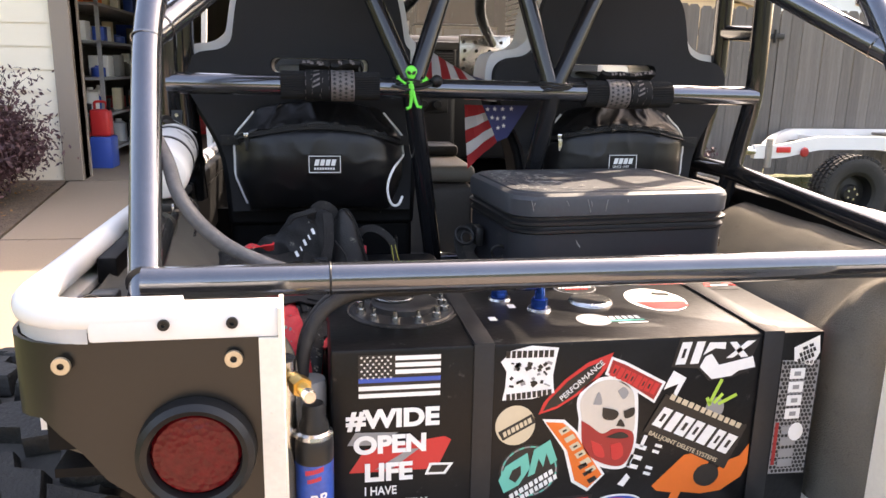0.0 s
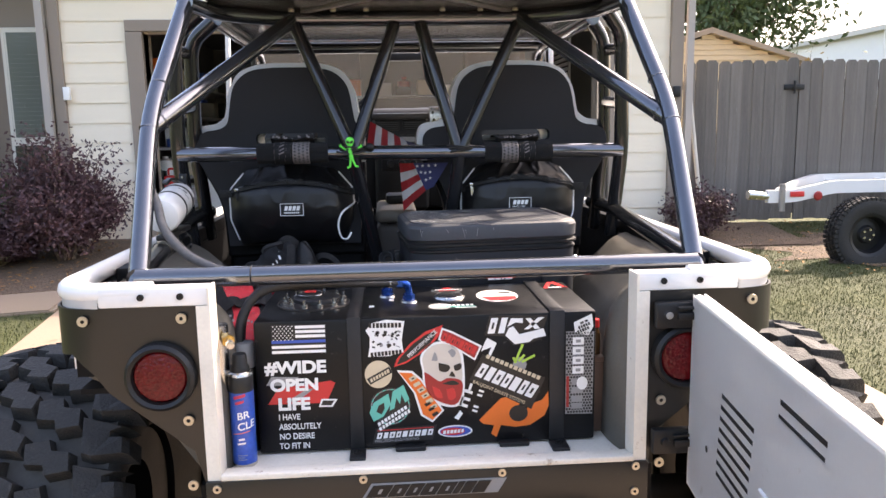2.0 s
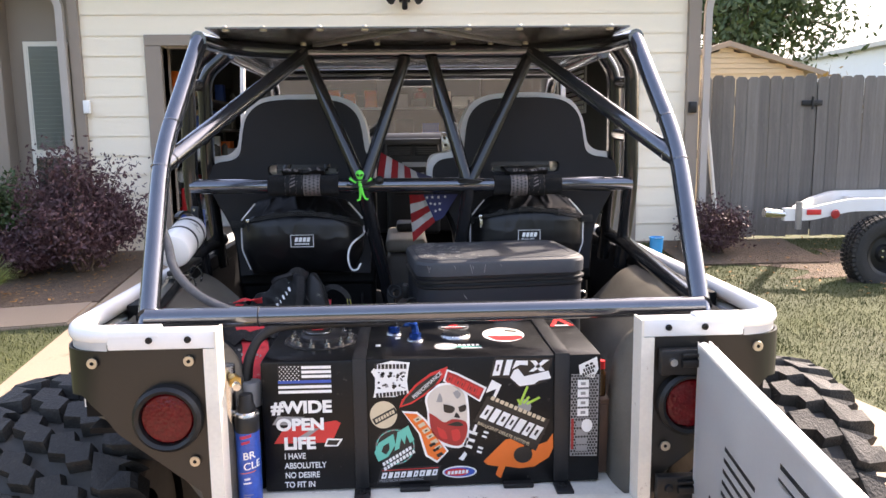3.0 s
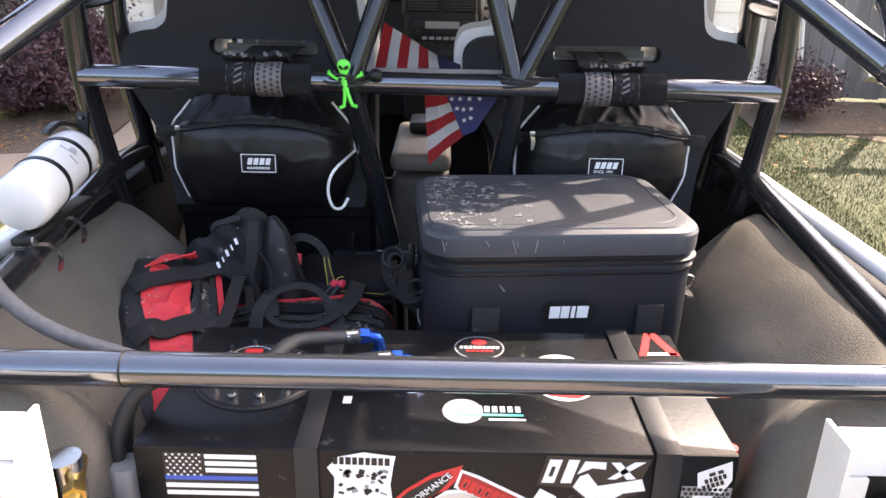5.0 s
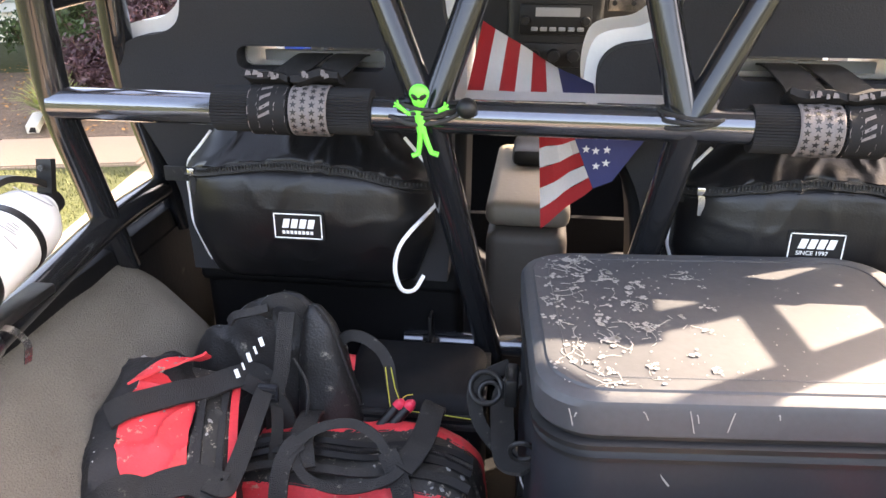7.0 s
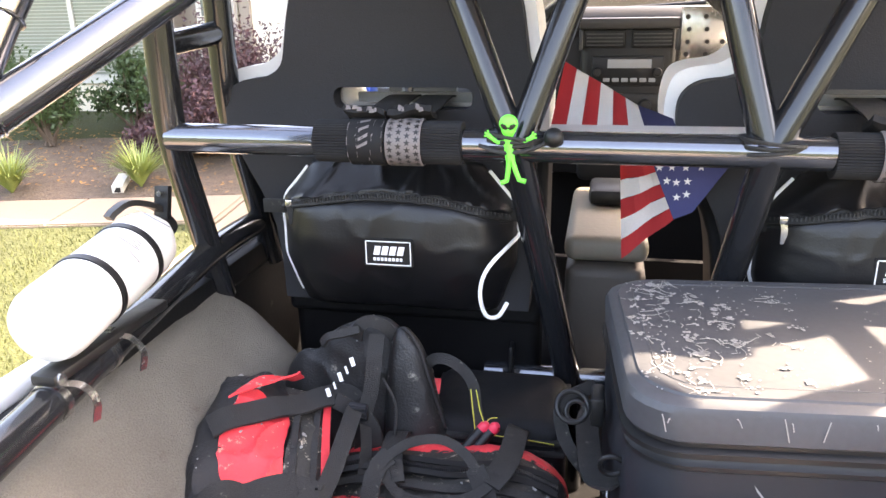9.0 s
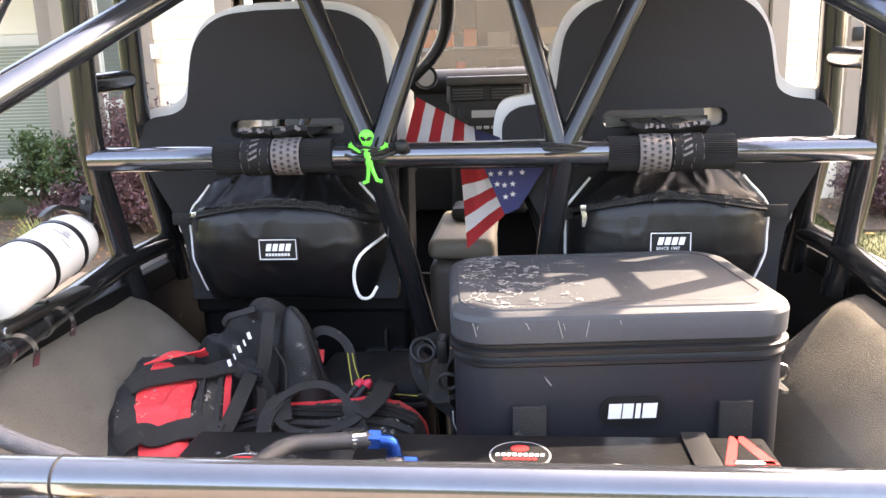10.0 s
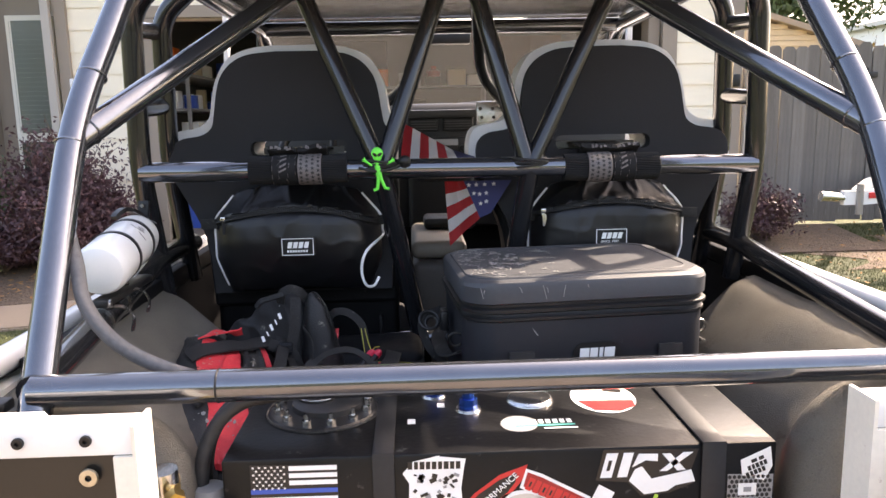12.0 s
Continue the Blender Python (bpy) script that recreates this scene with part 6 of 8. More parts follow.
def seats():
    for s, cx in ((-1, -0.382), (1, 0.352)):
        c = thing("car_seat", (cx, 1.05, 0.9), "black suspension bucket seat with light grey edging and a storage pouch", "seat", "front seats")

        def outline(g=0.0, low=1.15):
            out = [(0.215 + g, low), (0.232 + g, 1.32), (0.285 + g, 1.43), (0.309 + g, 1.475), (0.314 + g, 1.522), (0.304 + g, 1.554 + g), (0.28 + g, 1.569 + g), (0.238 + g, 1.576 + g), (0.212 + g, 1.594 + g), (0.204 + g, 1.625), (0.198 + g, 1.665), (0.187 + g, 1.705), (0.16 + g * 0.8, 1.742 + g * 0.8), (0.115, 1.763 + g), (0.05, 1.77 + g)]
            out = [(p.x, p.y) for p in smooth_line([(a, b, 0) for a, b in out], 4)]
            return [(cx + (min(a, 0.222 + g) if s < 0 else a), b) for a, b in out] + [(cx - a, b) for a, b in reversed(out)]

        def shape(g, y0, y1, lean, low=1.15):
            """One panel from y0 to y1 with a rounded slot for the belts."""
            o = outline(g, 1.15)
            loops = [[p for p in o if p[1] >= low], round_poly(cx - 0.115, cx + 0.115, 1.519, 1.553, 0.014)]
            own = bmesh.new()
            for loop in loops:
                vs = [own.verts.new((a, y0, b)) for a, b in loop]
                for k in range(len(vs)):
                    own.edges.new((vs[k - 1], vs[k]))
            bmesh.ops.triangle_fill(own, use_beauty=True, use_dissolve=False, edges=own.edges[:])
            ex = bmesh.ops.extrude_face_region(own, geom=own.faces[:])
            for v in (q for q in ex["geom"] if isinstance(q, bmesh.types.BMVert)):
                v.co.y = y1
            for v in own.verts:
                v.co.y += (v.co.z - 1.3) * lean
            return own
        part("backrest", shape(-0.006, 0.955, 1.0, 0.1), SEATB, c, "matt black seat back with a belt slot", angle=30)
        soften(c.children[-1], 0.018)
        part("edge_trim", shape(0.0115, 0.99, 1.13, 0.1, 1.45), SEATW, c, "light grey outer seat edging", angle=30)
        low = [q for q in outline(0.012) if q[1] < 1.46]
        side = plate(low, 1.0, 1.12)
        for v in side.verts:
            v.co.y += (v.co.z - 1.3) * 0.1
        soften(part("lower_back", side, TUBIN, c, "black lower seat shell"), 0.025)
        part("cushion", box(cx - 0.25, cx + 0.25, 1.1, 1.5, 0.9, 1.04, 0.05, 3), SEATB, c, "black seat cushion")
        soften(part("seat_base", box(cx - 0.226, cx + 0.226, 1.0, 1.1, 0.83, 1.17), TUBIN, c, "black lower seat shell"), 0.02)
        # Added strip: its pale grey stands for the brightness seen through the slot.
        part("slot_lining", box(cx - 0.1, cx + 0.1, 1.06, 1.068, 1.512, 1.536, 0.002), STGREY, c, "grey strip added for the bright view through the belt slot")
        # storage pouch hanging on the back
        px = -0.386 if s < 0 else 0.352
        nx, nz = 64, 44
        bm = bmesh.new()

        def prof(u, v):
            """u across -1..1, v from bottom 0 to top 1."""
            z = 1.212 + 0.231 * v
            w = (0.196 if s < 0 else 0.186) - 0.055 * max(0, v - 0.72) / 0.28 - 0.03 * max(0, 0.35 - v) / 0.35
            edge = 1 - 0.9 * abs(u) ** 5
            belly = math.sin(math.pi * min(1, 0.12 + 0.8 * v)) ** 0.6
            if v > 0.72:
                belly *= 1 - 0.75 * ((v - 0.72) / 0.28) ** 1.4
            y = 0.948 - (0.094 if s < 0 else 0.08) * belly * edge
            y += 0.005 * noise.noise(Vector((u * 2.0 + s * 3, v * 2.4, 1.3))) + (0.006 * math.sin(u * 7 + 1.3 * s) * (v - 0.74) / 0.26 if v > 0.74 else 0)
            y -= 0.005 * (1 - abs(noise.noise(Vector((u * 3.1 + s * 5, v * 4.2 + 0.5 * noise.noise(Vector((u * 4, v * 4, s))), 0.3))))) ** 9 * (1.9 if v > 0.75 else 0.5)
            lip = v - (0.74 + 0.07 * (1 - u * u) - (0.1 * max(0, u - 0.55) if s < 0 else 0.0))
            y -= 0.007 * math.exp(-(lip / 0.022) ** 2) * (1 + 0.3 * math.sin(u * 40)) - (0.006 if lip < -0.01 else 0) * math.exp(-((lip + 0.045) / 0.03) ** 2)
            z -= 0.012 * u * u * (1 if v < 0.4 else 0.4) - (0.012 * (1 - u * u) if v > 0.6 else 0)
            return Vector((px + u * w, y, z))
        g = [[bm.verts.new(prof(-1 + 2 * i / nx, j / nz)) for i in range(nx + 1)] for j in range(nz + 1)]
        for j in range(nz):
            for i in range(nx):
                bm.faces.new((g[j][i], g[j][i + 1], g[j + 1][i + 1], g[j + 1][i]))
        ex = bmesh.ops.extrude_edge_only(bm, edges=[e for e in bm.edges if e.is_boundary])
        for v in (q for q in ex["geom"] if isinstance(q, bmesh.types.BMVert)):
            v.co.y = 0.952
        pouch = part("pouch", bm, VINYL, c, "shiny black vinyl storage pouch", angle=60)
        on = lambda u, v, d=0.004: prof(u, v) + Vector((0, -d, 0))
        zl = [on(u / 20, 0.70 + 0.07 * (1 - (u / 20) ** 2) - (0.1 * max(0, u / 20 - 0.55) if s < 0 else 0.0), 0.0055) for u in range(-19, 20)]
        part("zip_tape", sweep(zl, 0.003, flat_w=0.016, up=(0, -0.75, 0.65)), WEB, pouch, "black zip tape")
        teeth = bmesh.new()
        zz = smooth_line(zl, 4)
        for p in zz[::2]:
            box(p.x - 0.0009, p.x + 0.0009, p.y - 0.0045, p.y - 0.001, p.z - 0.0028, p.z + 0.0038, bm=teeth)
        tagged(part("zip_teeth", teeth, CHROMED, pouch, smooth=False), kind="stuff")
        part("zip_piping", sweep([p + Vector((0, -0.001, -0.0105)) for p in zl], 0.0016, 8), VINYL, pouch)
        pl = zl[2] + Vector((0, -0.006, 0))
        part("zip_puller", sweep([pl, pl + Vector((0.002, -0.002, -0.012)), pl + Vector((0.003, -0.001, -0.034))], 0.003, flat_w=0.009, up=(0, -1, 0)), CHROME if s > 0 else WEB, pouch, "zip puller")
        part("zip_slider", box(pl.x - 0.006, pl.x + 0.006, pl.y - 0.003, pl.y + 0.004, pl.z - 0.005, pl.z + 0.007, 0.002), CHROME, pouch)
        for q in (-1, 1):
            line = [on(q * 1.0, 0.96 - 0.9 * k / 14, 0.001 - 0.0) + Vector((q * 0.002, 0.004, 0)) for k in range(15)]
            if q > 0 and s < 0:
                line = line[:8] + [Vector((px + 0.165, 0.848, 1.305)), Vector((px + 0.152, 0.844, 1.265)), Vector((px + 0.160, 0.846, 1.227)), Vector((px + 0.178, 0.856, 1.221)), Vector((px + 0.19, 0.872, 1.238))]
            part("piping", sweep(smooth_line(line, 4), 0.0032, 8), STWHITE, pouch, "white piping")
            e = on(q, 0.66)
            part("tab", box(min(e.x - q * 0.014, e.x + q * 0.03), max(e.x - q * 0.014, e.x + q * 0.03), e.y - 0.016, e.y - 0.011, e.z - 0.006, e.z + 0.017, 0.001), WEB, pouch, "black webbing tab")
        lx, lz = px + (0.009 if s < 0 else -0.004), 1.318
        y = prof(0, 0.43).y - 0.0025
        lab = part("label_patch", plate(round_poly(lx - 0.039, lx + 0.039, lz - 0.0225, lz + 0.0225, 0.004), y, y + 0.003), BLACKP, pouch, "black maker's patch with a white border")
        for x0, x1, z0, z1 in ((-0.036, 0.036, 0.0178, 0.0194), (-0.036, 0.036, -0.0194, -0.0178), (-0.036, -0.0344, -0.0194, 0.0194), (0.0344, 0.036, -0.0194, 0.0194)):
            part("border", plate([(lx + x0, lz + z0), (lx + x1, lz + z0), (lx + x1, lz + z1), (lx + x0, lz + z1)], y - 0.0008, y - 0.0001), STWHITE, lab, smooth=False)
        for k in range(4):
            x = lx - 0.024 + 0.0125 * k
            part("letter_bar", plate([(x, lz - 0.003), (x + 0.0095, lz - 0.003), (x + 0.013, lz + 0.011), (x + 0.0035, lz + 0.011)], y - 0.0008, y - 0.0001), STWHITE, lab, smooth=False)
        if s > 0:
            words("SINCE 1997", 0.0085, Matrix.Translation((lx - 0.0255, y - 0.0006, lz - 0.0125)) @ Matrix.Rotation(radians(90), 4, "X"), STWHITE, lab, "small white lettering")
        else:
            for k in range(8):
                x = lx - 0.024 + 0.006 * k
                part("letter_bar", plate([(x, lz - 0.0125), (x + 0.0042, lz - 0.0125), (x + 0.0042, lz - 0.0075), (x, lz - 0.0075)], y - 0.0008, y - 0.0001), STWHITE, lab, smooth=False)
        # harness pads wrapped round the cage tube
        hx = -0.362 if s < 0 else 0.337
        by, bz = (0.83, 1.494) if s < 0 else (0.848, 1.484)
        h = thing("harness_pad", (hx, by, bz), "black ribbed tube sleeve with folded grey patterned belt straps", "harness pad", "pads on the cage tube")
        cog = lambda x, r0, r1: [Vector((hx + x, by + (r1 if k % 2 else r0) * math.sin(math.pi * k / 48), bz + (r1 if k % 2 else r0) * math.cos(math.pi * k / 48))) for k in range(96)]
        part("sleeve", loft([cog(-0.107, 0.023, 0.0235), cog(-0.107, 0.029, 0.0306), cog(-0.05, 0.0295, 0.031), cog(0.05, 0.0292, 0.0308), cog(0.107, 0.029, 0.0306), cog(0.107, 0.023, 0.0235)]), SLEEVE, h, "black ribbed sleeve", angle=20)
        for k, (x0, x1) in enumerate(((-0.055, -0.002), (0.001, 0.052))):
            bnd = part("strap_band", lathe([(0.0325, x0), (0.034, x0 + 0.002), (0.034, x1 - 0.002), (0.0325, x1)], (hx, by, bz), (1, 0, 0), 30), STRAP if k == (1 if s < 0 else 0) else SLEEVE, h, "printed webbing band")
            stars = k == (1 if s < 0 else 0)
            put = lambda u, aa: Vector((hx + u, by - 0.0344 * math.cos(aa), bz + 0.0344 * math.sin(aa)))
            if stars:
                marks = []
                for i, a in enumerate(range(-60, 110, 17)):
                    for c4 in range(4):
                        u0 = x0 + 0.0075 + c4 * 0.0125
                        a0 = radians(a + (8.5 if c4 % 2 else 0))
                        marks.append([(u0 + du, a0 + dv / 0.0344) for du, dv in star(0, 0, 0.0052)])
            else:
                w = x1 - x0
                marks = [[(x0 + w * f0, radians(a0)), (x0 + w * f1, radians(a1)), (x0 + w * f1, radians(a1 + d)), (x0 + w * f0, radians(a0 + d * 0.8))] for f0, f1, a0, a1, d in
                         ((0.02, 0.3, -60, -30, 16), (0.02, 0.3, -32, 0, 18), (0.02, 0.28, 0, 24, 22), (0.02, 0.28, 36, 60, 26), (0.3, 0.62, -70, -40, 10), (0.3, 0.6, -8, 4, 8), (0.34, 0.6, 10, 22, 9), (0.34, 0.6, 34, 44, 9), (0.34, 0.42, 14, 16, 26), (0.34, 0.6, 58, 66, 10), (0.64, 0.98, -56, -14, 14), (0.66, 0.98, -24, 20, 16), (0.7, 0.98, 10, 52, 20), (0.72, 0.98, 50, 84, 24))]
            for mk in marks:
                b = bmesh.new()
                b.faces.new([b.verts.new(put(u, aa)) for u, aa in mk])
                part("printed_mark", b, STBLACK if stars else STRAP, bnd, smooth=False)
        rq = random.Random(60 + s)
        for k, dx in enumerate((-0.035, 0.032)):
            m4 = Matrix.Translation((hx + dx, by + 0.008, bz + 0.0385 + 0.002 * k)) @ Matrix.Rotation(radians(-26), 4, "X") @ Matrix.Rotation(radians(4 - 9 * k), 4, "Y")
            b = box(-0.032, 0.032, -0.019, 0.026, -0.008, 0.008)
            bmesh.ops.subdivide_edges(b, edges=b.edges[:], cuts=5, use_grid_fill=True)
            for v in b.verts:
                e = max(abs(v.co.x) / 0.032, abs(v.co.y - 0.0035) / 0.0225)
                v.co.z *= 1 - 0.45 * e ** 4
                v.co.z += 0.003 * math.sin(v.co.x * 120 + k)
            rumple(b, 0.0035, 45, k * 3.0 + s)
            b.transform(m4)
            fold = part("folded_strap", b, SLEEVE, h, "rolled black strap end with pale print", angle=50)
            for q in range(7):
                u, w, t = rq.uniform(-0.026, 0.022), rq.uniform(0.003, 0.009), rq.uniform(-0.003, 0.003)
                b2 = plate([(u, -0.004 + t), (u + w, -0.003 + t), (u + w * 0.8, 0.002 + t), (u + w * 0.1, 0.003 + t)], -0.0212, -0.0208)
                b2.transform(m4)
                part("printed_mark", b2, STRAP, fold, smooth=False)
            st = [(hx + dx, by + 0.02, bz + 0.035), (hx + dx * 0.9, 0.93, 1.528), (hx + dx * 0.9, 1.06, 1.53), (hx + dx * 1.2, 1.14, 1.48)]
            part("belt", sweep(smooth_line(st), 0.003, flat_w=0.05, up=(0, 0, 1)), WEB, h, "black shoulder belt")


fuel_tank(), cooler(), seats()


# ---- loose things in the load bed ----
def crumple(p, seed, amount):
    """Cloth wrinkles at three scales."""
    q = p + Vector((seed, seed * 1.7, seed * 0.6))
    return noise.noise_vector(q * 9) * amount + noise.noise_vector(q * 24) * amount * 0.45 + noise.noise_vector(q * 60) * amount * 0.16


def strap(owner, pts, w=0.03, up=(0, -0.4, 1), m=None, label="black webbing strap", th=0.004):
    return part("strap", sweep(smooth_line(pts, 6), th, flat_w=w, up=up), m or WEB, owner, label, angle=50)


def cloth(f, nu, nv, seed, amount, thick=0.003, fold=1.2):
    """A wrinkled sheet over f(u, v), u and v from 0 to 1, with creases across it."""
    bm = bmesh.new()
    g = []
    for j in range(nv + 1):
        row = []
        for i in range(nu + 1):
            q = f(i / nu, j / nv)
            w = noise.noise_vector((q + Vector((seed, 0, seed))) * 14)
            crease = (1 - abs(noise.noise((q + Vector((0, seed, 0))) * 11 + w * 0.6))) ** 9
            row.append(bm.verts.new(q + crumple(q, seed, amount) + Vector((0.1, -0.5, 0.8)) * crease * amount * fold))
        g.append(row)
    for r, t in zip(g, g[1:]):
        for i in range(nu):
            bm.faces.new((r[i], r[i + 1], t[i + 1], t[i]))
    bmesh.ops.recalc_face_normals(bm, faces=bm.faces)
    if thick:
        bmesh.ops.solidify(bm, geom=bm.faces[:], thickness=thick)
    return bm


def arch(stations, seed, amount, n=30, v0=0.0, v1=1.0, power=2.6, fold=1.2):
    """A stuffed bag's skin: over stations of (x, top z, front y, back y), arching from the floor in front to the floor behind; v0..v1 a part of the arch."""
    st = smooth_line([(x, z, 0) for x, z, a, b in stations], 6)
    yy = smooth_line([(a, b, 0) for x, z, a, b in stations], 6)

    def f(u, v):
        k = u * (len(st) - 1)
        i, e = min(int(k), len(st) - 2), k - min(int(k), len(st) - 2)
        p, q = st[i].lerp(st[i + 1], e), yy[i].lerp(yy[i + 1], e)
        a = math.pi * (v0 + (v1 - v0) * v)
        c, s = math.cos(a), math.sin(a)
        return Vector((p.x, (q.x + q.y) / 2 - (q.y - q.x) / 2 * math.copysign(abs(c) ** (2 / power), c), 0.836 + (p.y - 0.836) * max(0.0, s) ** (2 / power)))
    return cloth(f, len(st) * 2, n, seed, amount, 0.0, fold)


def specks(owner, names, n, seed, material):
    """Dried mud flecks lying on the named parts of a bag."""
    rnd = random.Random(seed)
    bm = bmesh.new()
    skins = [o for o in owner.children if o.name.split(".")[0] in names]
    for k in range(n):
        o = rnd.choice(skins)
        f = o.data.polygons[rnd.randrange(len(o.data.polygons))]
        nrm = Vector(f.normal)
        if nrm.z < 0:
            nrm = -nrm
        p = Vector(f.center)
        u = nrm.orthogonal().normalized()
        w = nrm.cross(u)
        r = rnd.choice((0.0008, 0.0012, 0.0016, 0.0024, 0.0045))
        ring_v = []
        for q in range(7):
            a, rr = 2 * math.pi * q / 7, r * rnd.uniform(0.5, 1.3)
            ring_v.append(bm.verts.new(p + nrm * 0.0012 + (u * math.cos(a) + w * math.sin(a)) * rr))
        top = bm.verts.new(p + nrm * 0.002)
        for q in range(7):
            bm.faces.new((ring_v[q], ring_v[(q + 1) % 7], top))
    tagged(part("mud_flecks", bm, material, owner, "pale dried mud flecks", smooth=False), kind="stuff")


def bags():
    # red and black kit bag lying on the wheel house's flank
    a = thing("kit_bag", (-0.48, 0.58, 0.832), "muddy red and black nylon kit bag with webbing handles", "bag")

    def zf(x, y):
        return max(0.84, 1.152 - 0.35 * max(0.0, x + 0.555) - 1.8 * (y - 0.67) ** 2 - (6.0 * (0.44 - y) ** 2 if y < 0.44 else 0))

    def xl(y):
        return -0.556 + max(0.0, 0.636 - y) * 0.36 + 0.006 * math.sin(y * 40)

    def xr(y):
        return -0.473 + (0.657 - y) * (0.25 if y < 0.657 else 0.55)

    def xp(y):
        return min(-0.423 + (0.658 - y) * 0.33, -0.392 if y < 0.49 else 9)

    def panel(le, ri, y0, y1):
        def f(u, v):
            y = y1 + (y0 - y1) * v
            x = le(y) + (ri(y) - le(y)) * u
            return Vector((x, y, zf(x, y) + 0.004 * math.sin(math.pi * u)))
        return f

    def flank(u, v):
        y = 0.75 + (0.33 - 0.75) * v
        x0, z0 = xl(y) + 0.004, zf(xl(y), y) - 0.002
        x1, z1 = -0.572 - (y - 0.48) * 0.17, 1.056 + (y - 0.48) * 0.24 - (0.9 * (0.46 - y) if y < 0.46 else 0)
        b = math.sin(math.pi * u)
        return Vector((x0 + (x1 - x0) * u - 0.012 * b, y - 0.03 * u, max(0.84, z0 + (z1 - z0) * u ** 1.3 + 0.012 * b)))
    part("side_panel", cloth(flank, 14, 40, 3.1, 0.006), NYLON, a, "black nylon side with mud smears")
    part("red_panel", cloth(panel(xl, xr, 0.405, 0.70), 30, 60, 3.1, 0.0075), REDCLOTH, a, "mud-spotted red cloth panel")
    part("end_panel", cloth(panel(xr, xp, 0.33, 0.75), 26, 60, 4.1, 0.008), MUDNY, a, "black nylon panel caked with pale mud")
    part("back_panel", cloth(panel(lambda y: xl(y) - 0.012, lambda y: xr(y) + 0.004, 0.69, 0.77), 24, 14, 5.1, 0.006), NYLON, a, "black back edge of the bag")
    part("inner_body", cloth(lambda u, v: Vector((-0.53 + 0.125 * u, 0.36 + 0.38 * v, zf(-0.5, 0.36 + 0.38 * v) - 0.02 - 0.08 * abs(2 * u - 1) ** 6)), 10, 16, 1.0, 0.002, 0.0), NYLON, a)
    part("end_wall", cloth(lambda u, v: Vector((xp(0.34 + 0.4 * u) + 0.012 * math.sin(3.1 * v), 0.34 + 0.4 * u, 0.838 + (zf(xp(0.34 + 0.4 * u), 0.34 + 0.4 * u) - 0.838) * v)), 24, 12, 2.0, 0.005, 0.0), NYLON, a, "black end of the bag")
    part("piping", sweep(smooth_line([(xp(y), y, zf(xp(y), y) + 0.006) for y in (0.735, 0.69, 0.64, 0.59, 0.55, 0.5, 0.46)], 6), 0.006, flat_w=0.011, up=(0.35, -0.3, 1)), REDCLOTH, a, "red edge piping")
    part("red_flap", cloth(lambda u, v: Vector((-0.556 + 0.066 * u, 0.636 + 0.104 * u + 0.042 * (1 - v) * (1 - 0.55 * u), 1.160 - 0.006 * u + 0.012 * math.sin(5 * u) * (1 - v) + 0.010 * v)), 20, 8, 9.0, 0.006), REDCLOTH, a, "folded red flap")
    for x0 in (-0.475, -0.447):
        part("zip", sweep(smooth_line([(x0 + (0.66 - y) * 0.3 + 0.01, y, zf(x0 + (0.66 - y) * 0.3 + 0.01, y) + 0.009) for y in (0.72, 0.68, 0.64, 0.6, 0.56, 0.52)], 6), 0.004, flat_w=0.009, up=(0, -0.3, 1)), WEB, a, "coarse black zip")

    def lay(pts, lift):
        return [(x, y, zf(x, y) + lift + d) for x, y, d in pts]
    s1 = lay([(-0.564, 0.598, -0.008), (-0.545, 0.612, 0.0), (-0.52, 0.636, 0.002), (-0.495, 0.662, 0.005), (-0.472, 0.69, 0.004), (-0.45, 0.722, 0.012), (-0.426, 0.742, 0.02), (-0.404, 0.735, 0.018)], 0.010)
    s2 = lay([(-0.532, 0.492, -0.006), (-0.52, 0.5, 0.004), (-0.505, 0.512, 0.008), (-0.484, 0.522, 0.0), (-0.462, 0.535, 0.004), (-0.437, 0.548, 0.007), (-0.417, 0.55, 0.008), (-0.395, 0.548, 0.012)], 0.010)
    strap(a, s1, 0.038, (0, -0.5, 1))
    strap(a, s2, 0.04, (0, -0.5, 1))
    strap(a, [s1[-2], s1[-1], (-0.396, 0.70, 1.125), (-0.392, 0.655, 1.118), (-0.39, 0.605, 1.105), (-0.392, 0.565, 1.092), s2[-1], s2[-2]], 0.024, (0.5, -0.4, 1), None, "webbing carry handle", 0.008)
    strap(a, [(-0.40, 0.735, 1.11), (-0.385, 0.715, 1.10), (-0.372, 0.68, 1.085), (-0.365, 0.64, 1.065), (-0.36, 0.6, 1.0)], 0.016, (0.4, -0.5, 1))
    specks(a, ("red_panel", "end_panel", "side_panel", "red_flap"), 190, 5, SPLAT)
    # tool bag
    b = thing("tool_bag", (-0.25, 0.66, 0.832), "muddy red and black tool bag with looped handles, inked TOOLS", "bag")
    sx = [(-0.425, 0.97, 0.64, 0.72), (-0.418, 1.03, 0.605, 0.745), (-0.40, 1.056, 0.588, 0.765), (-0.35, 1.066, 0.578, 0.77), (-0.28, 1.072, 0.572, 0.775), (-0.2, 1.078, 0.572, 0.775), (-0.14, 1.074, 0.575, 0.77), (-0.105, 1.056, 0.585, 0.76), (-0.088, 1.02, 0.605, 0.745), (-0.082, 0.96, 0.64, 0.72)]
    for nm, v0, v1, m, lab in (("red_front", 0.02, 0.34, REDCLOTH, "red front panel"), ("zip_panel", 0.33, 0.53, MUDNY, "muddy black zipped band"), ("red_top", 0.52, 0.78, REDCLOTH, "red top panel"), ("back_panel", 0.77, 0.98, NYLON, "black back")):
        part(nm, arch(sx, 6.3, 0.0055, 18, v0, v1, 4.2), m, b, lab)
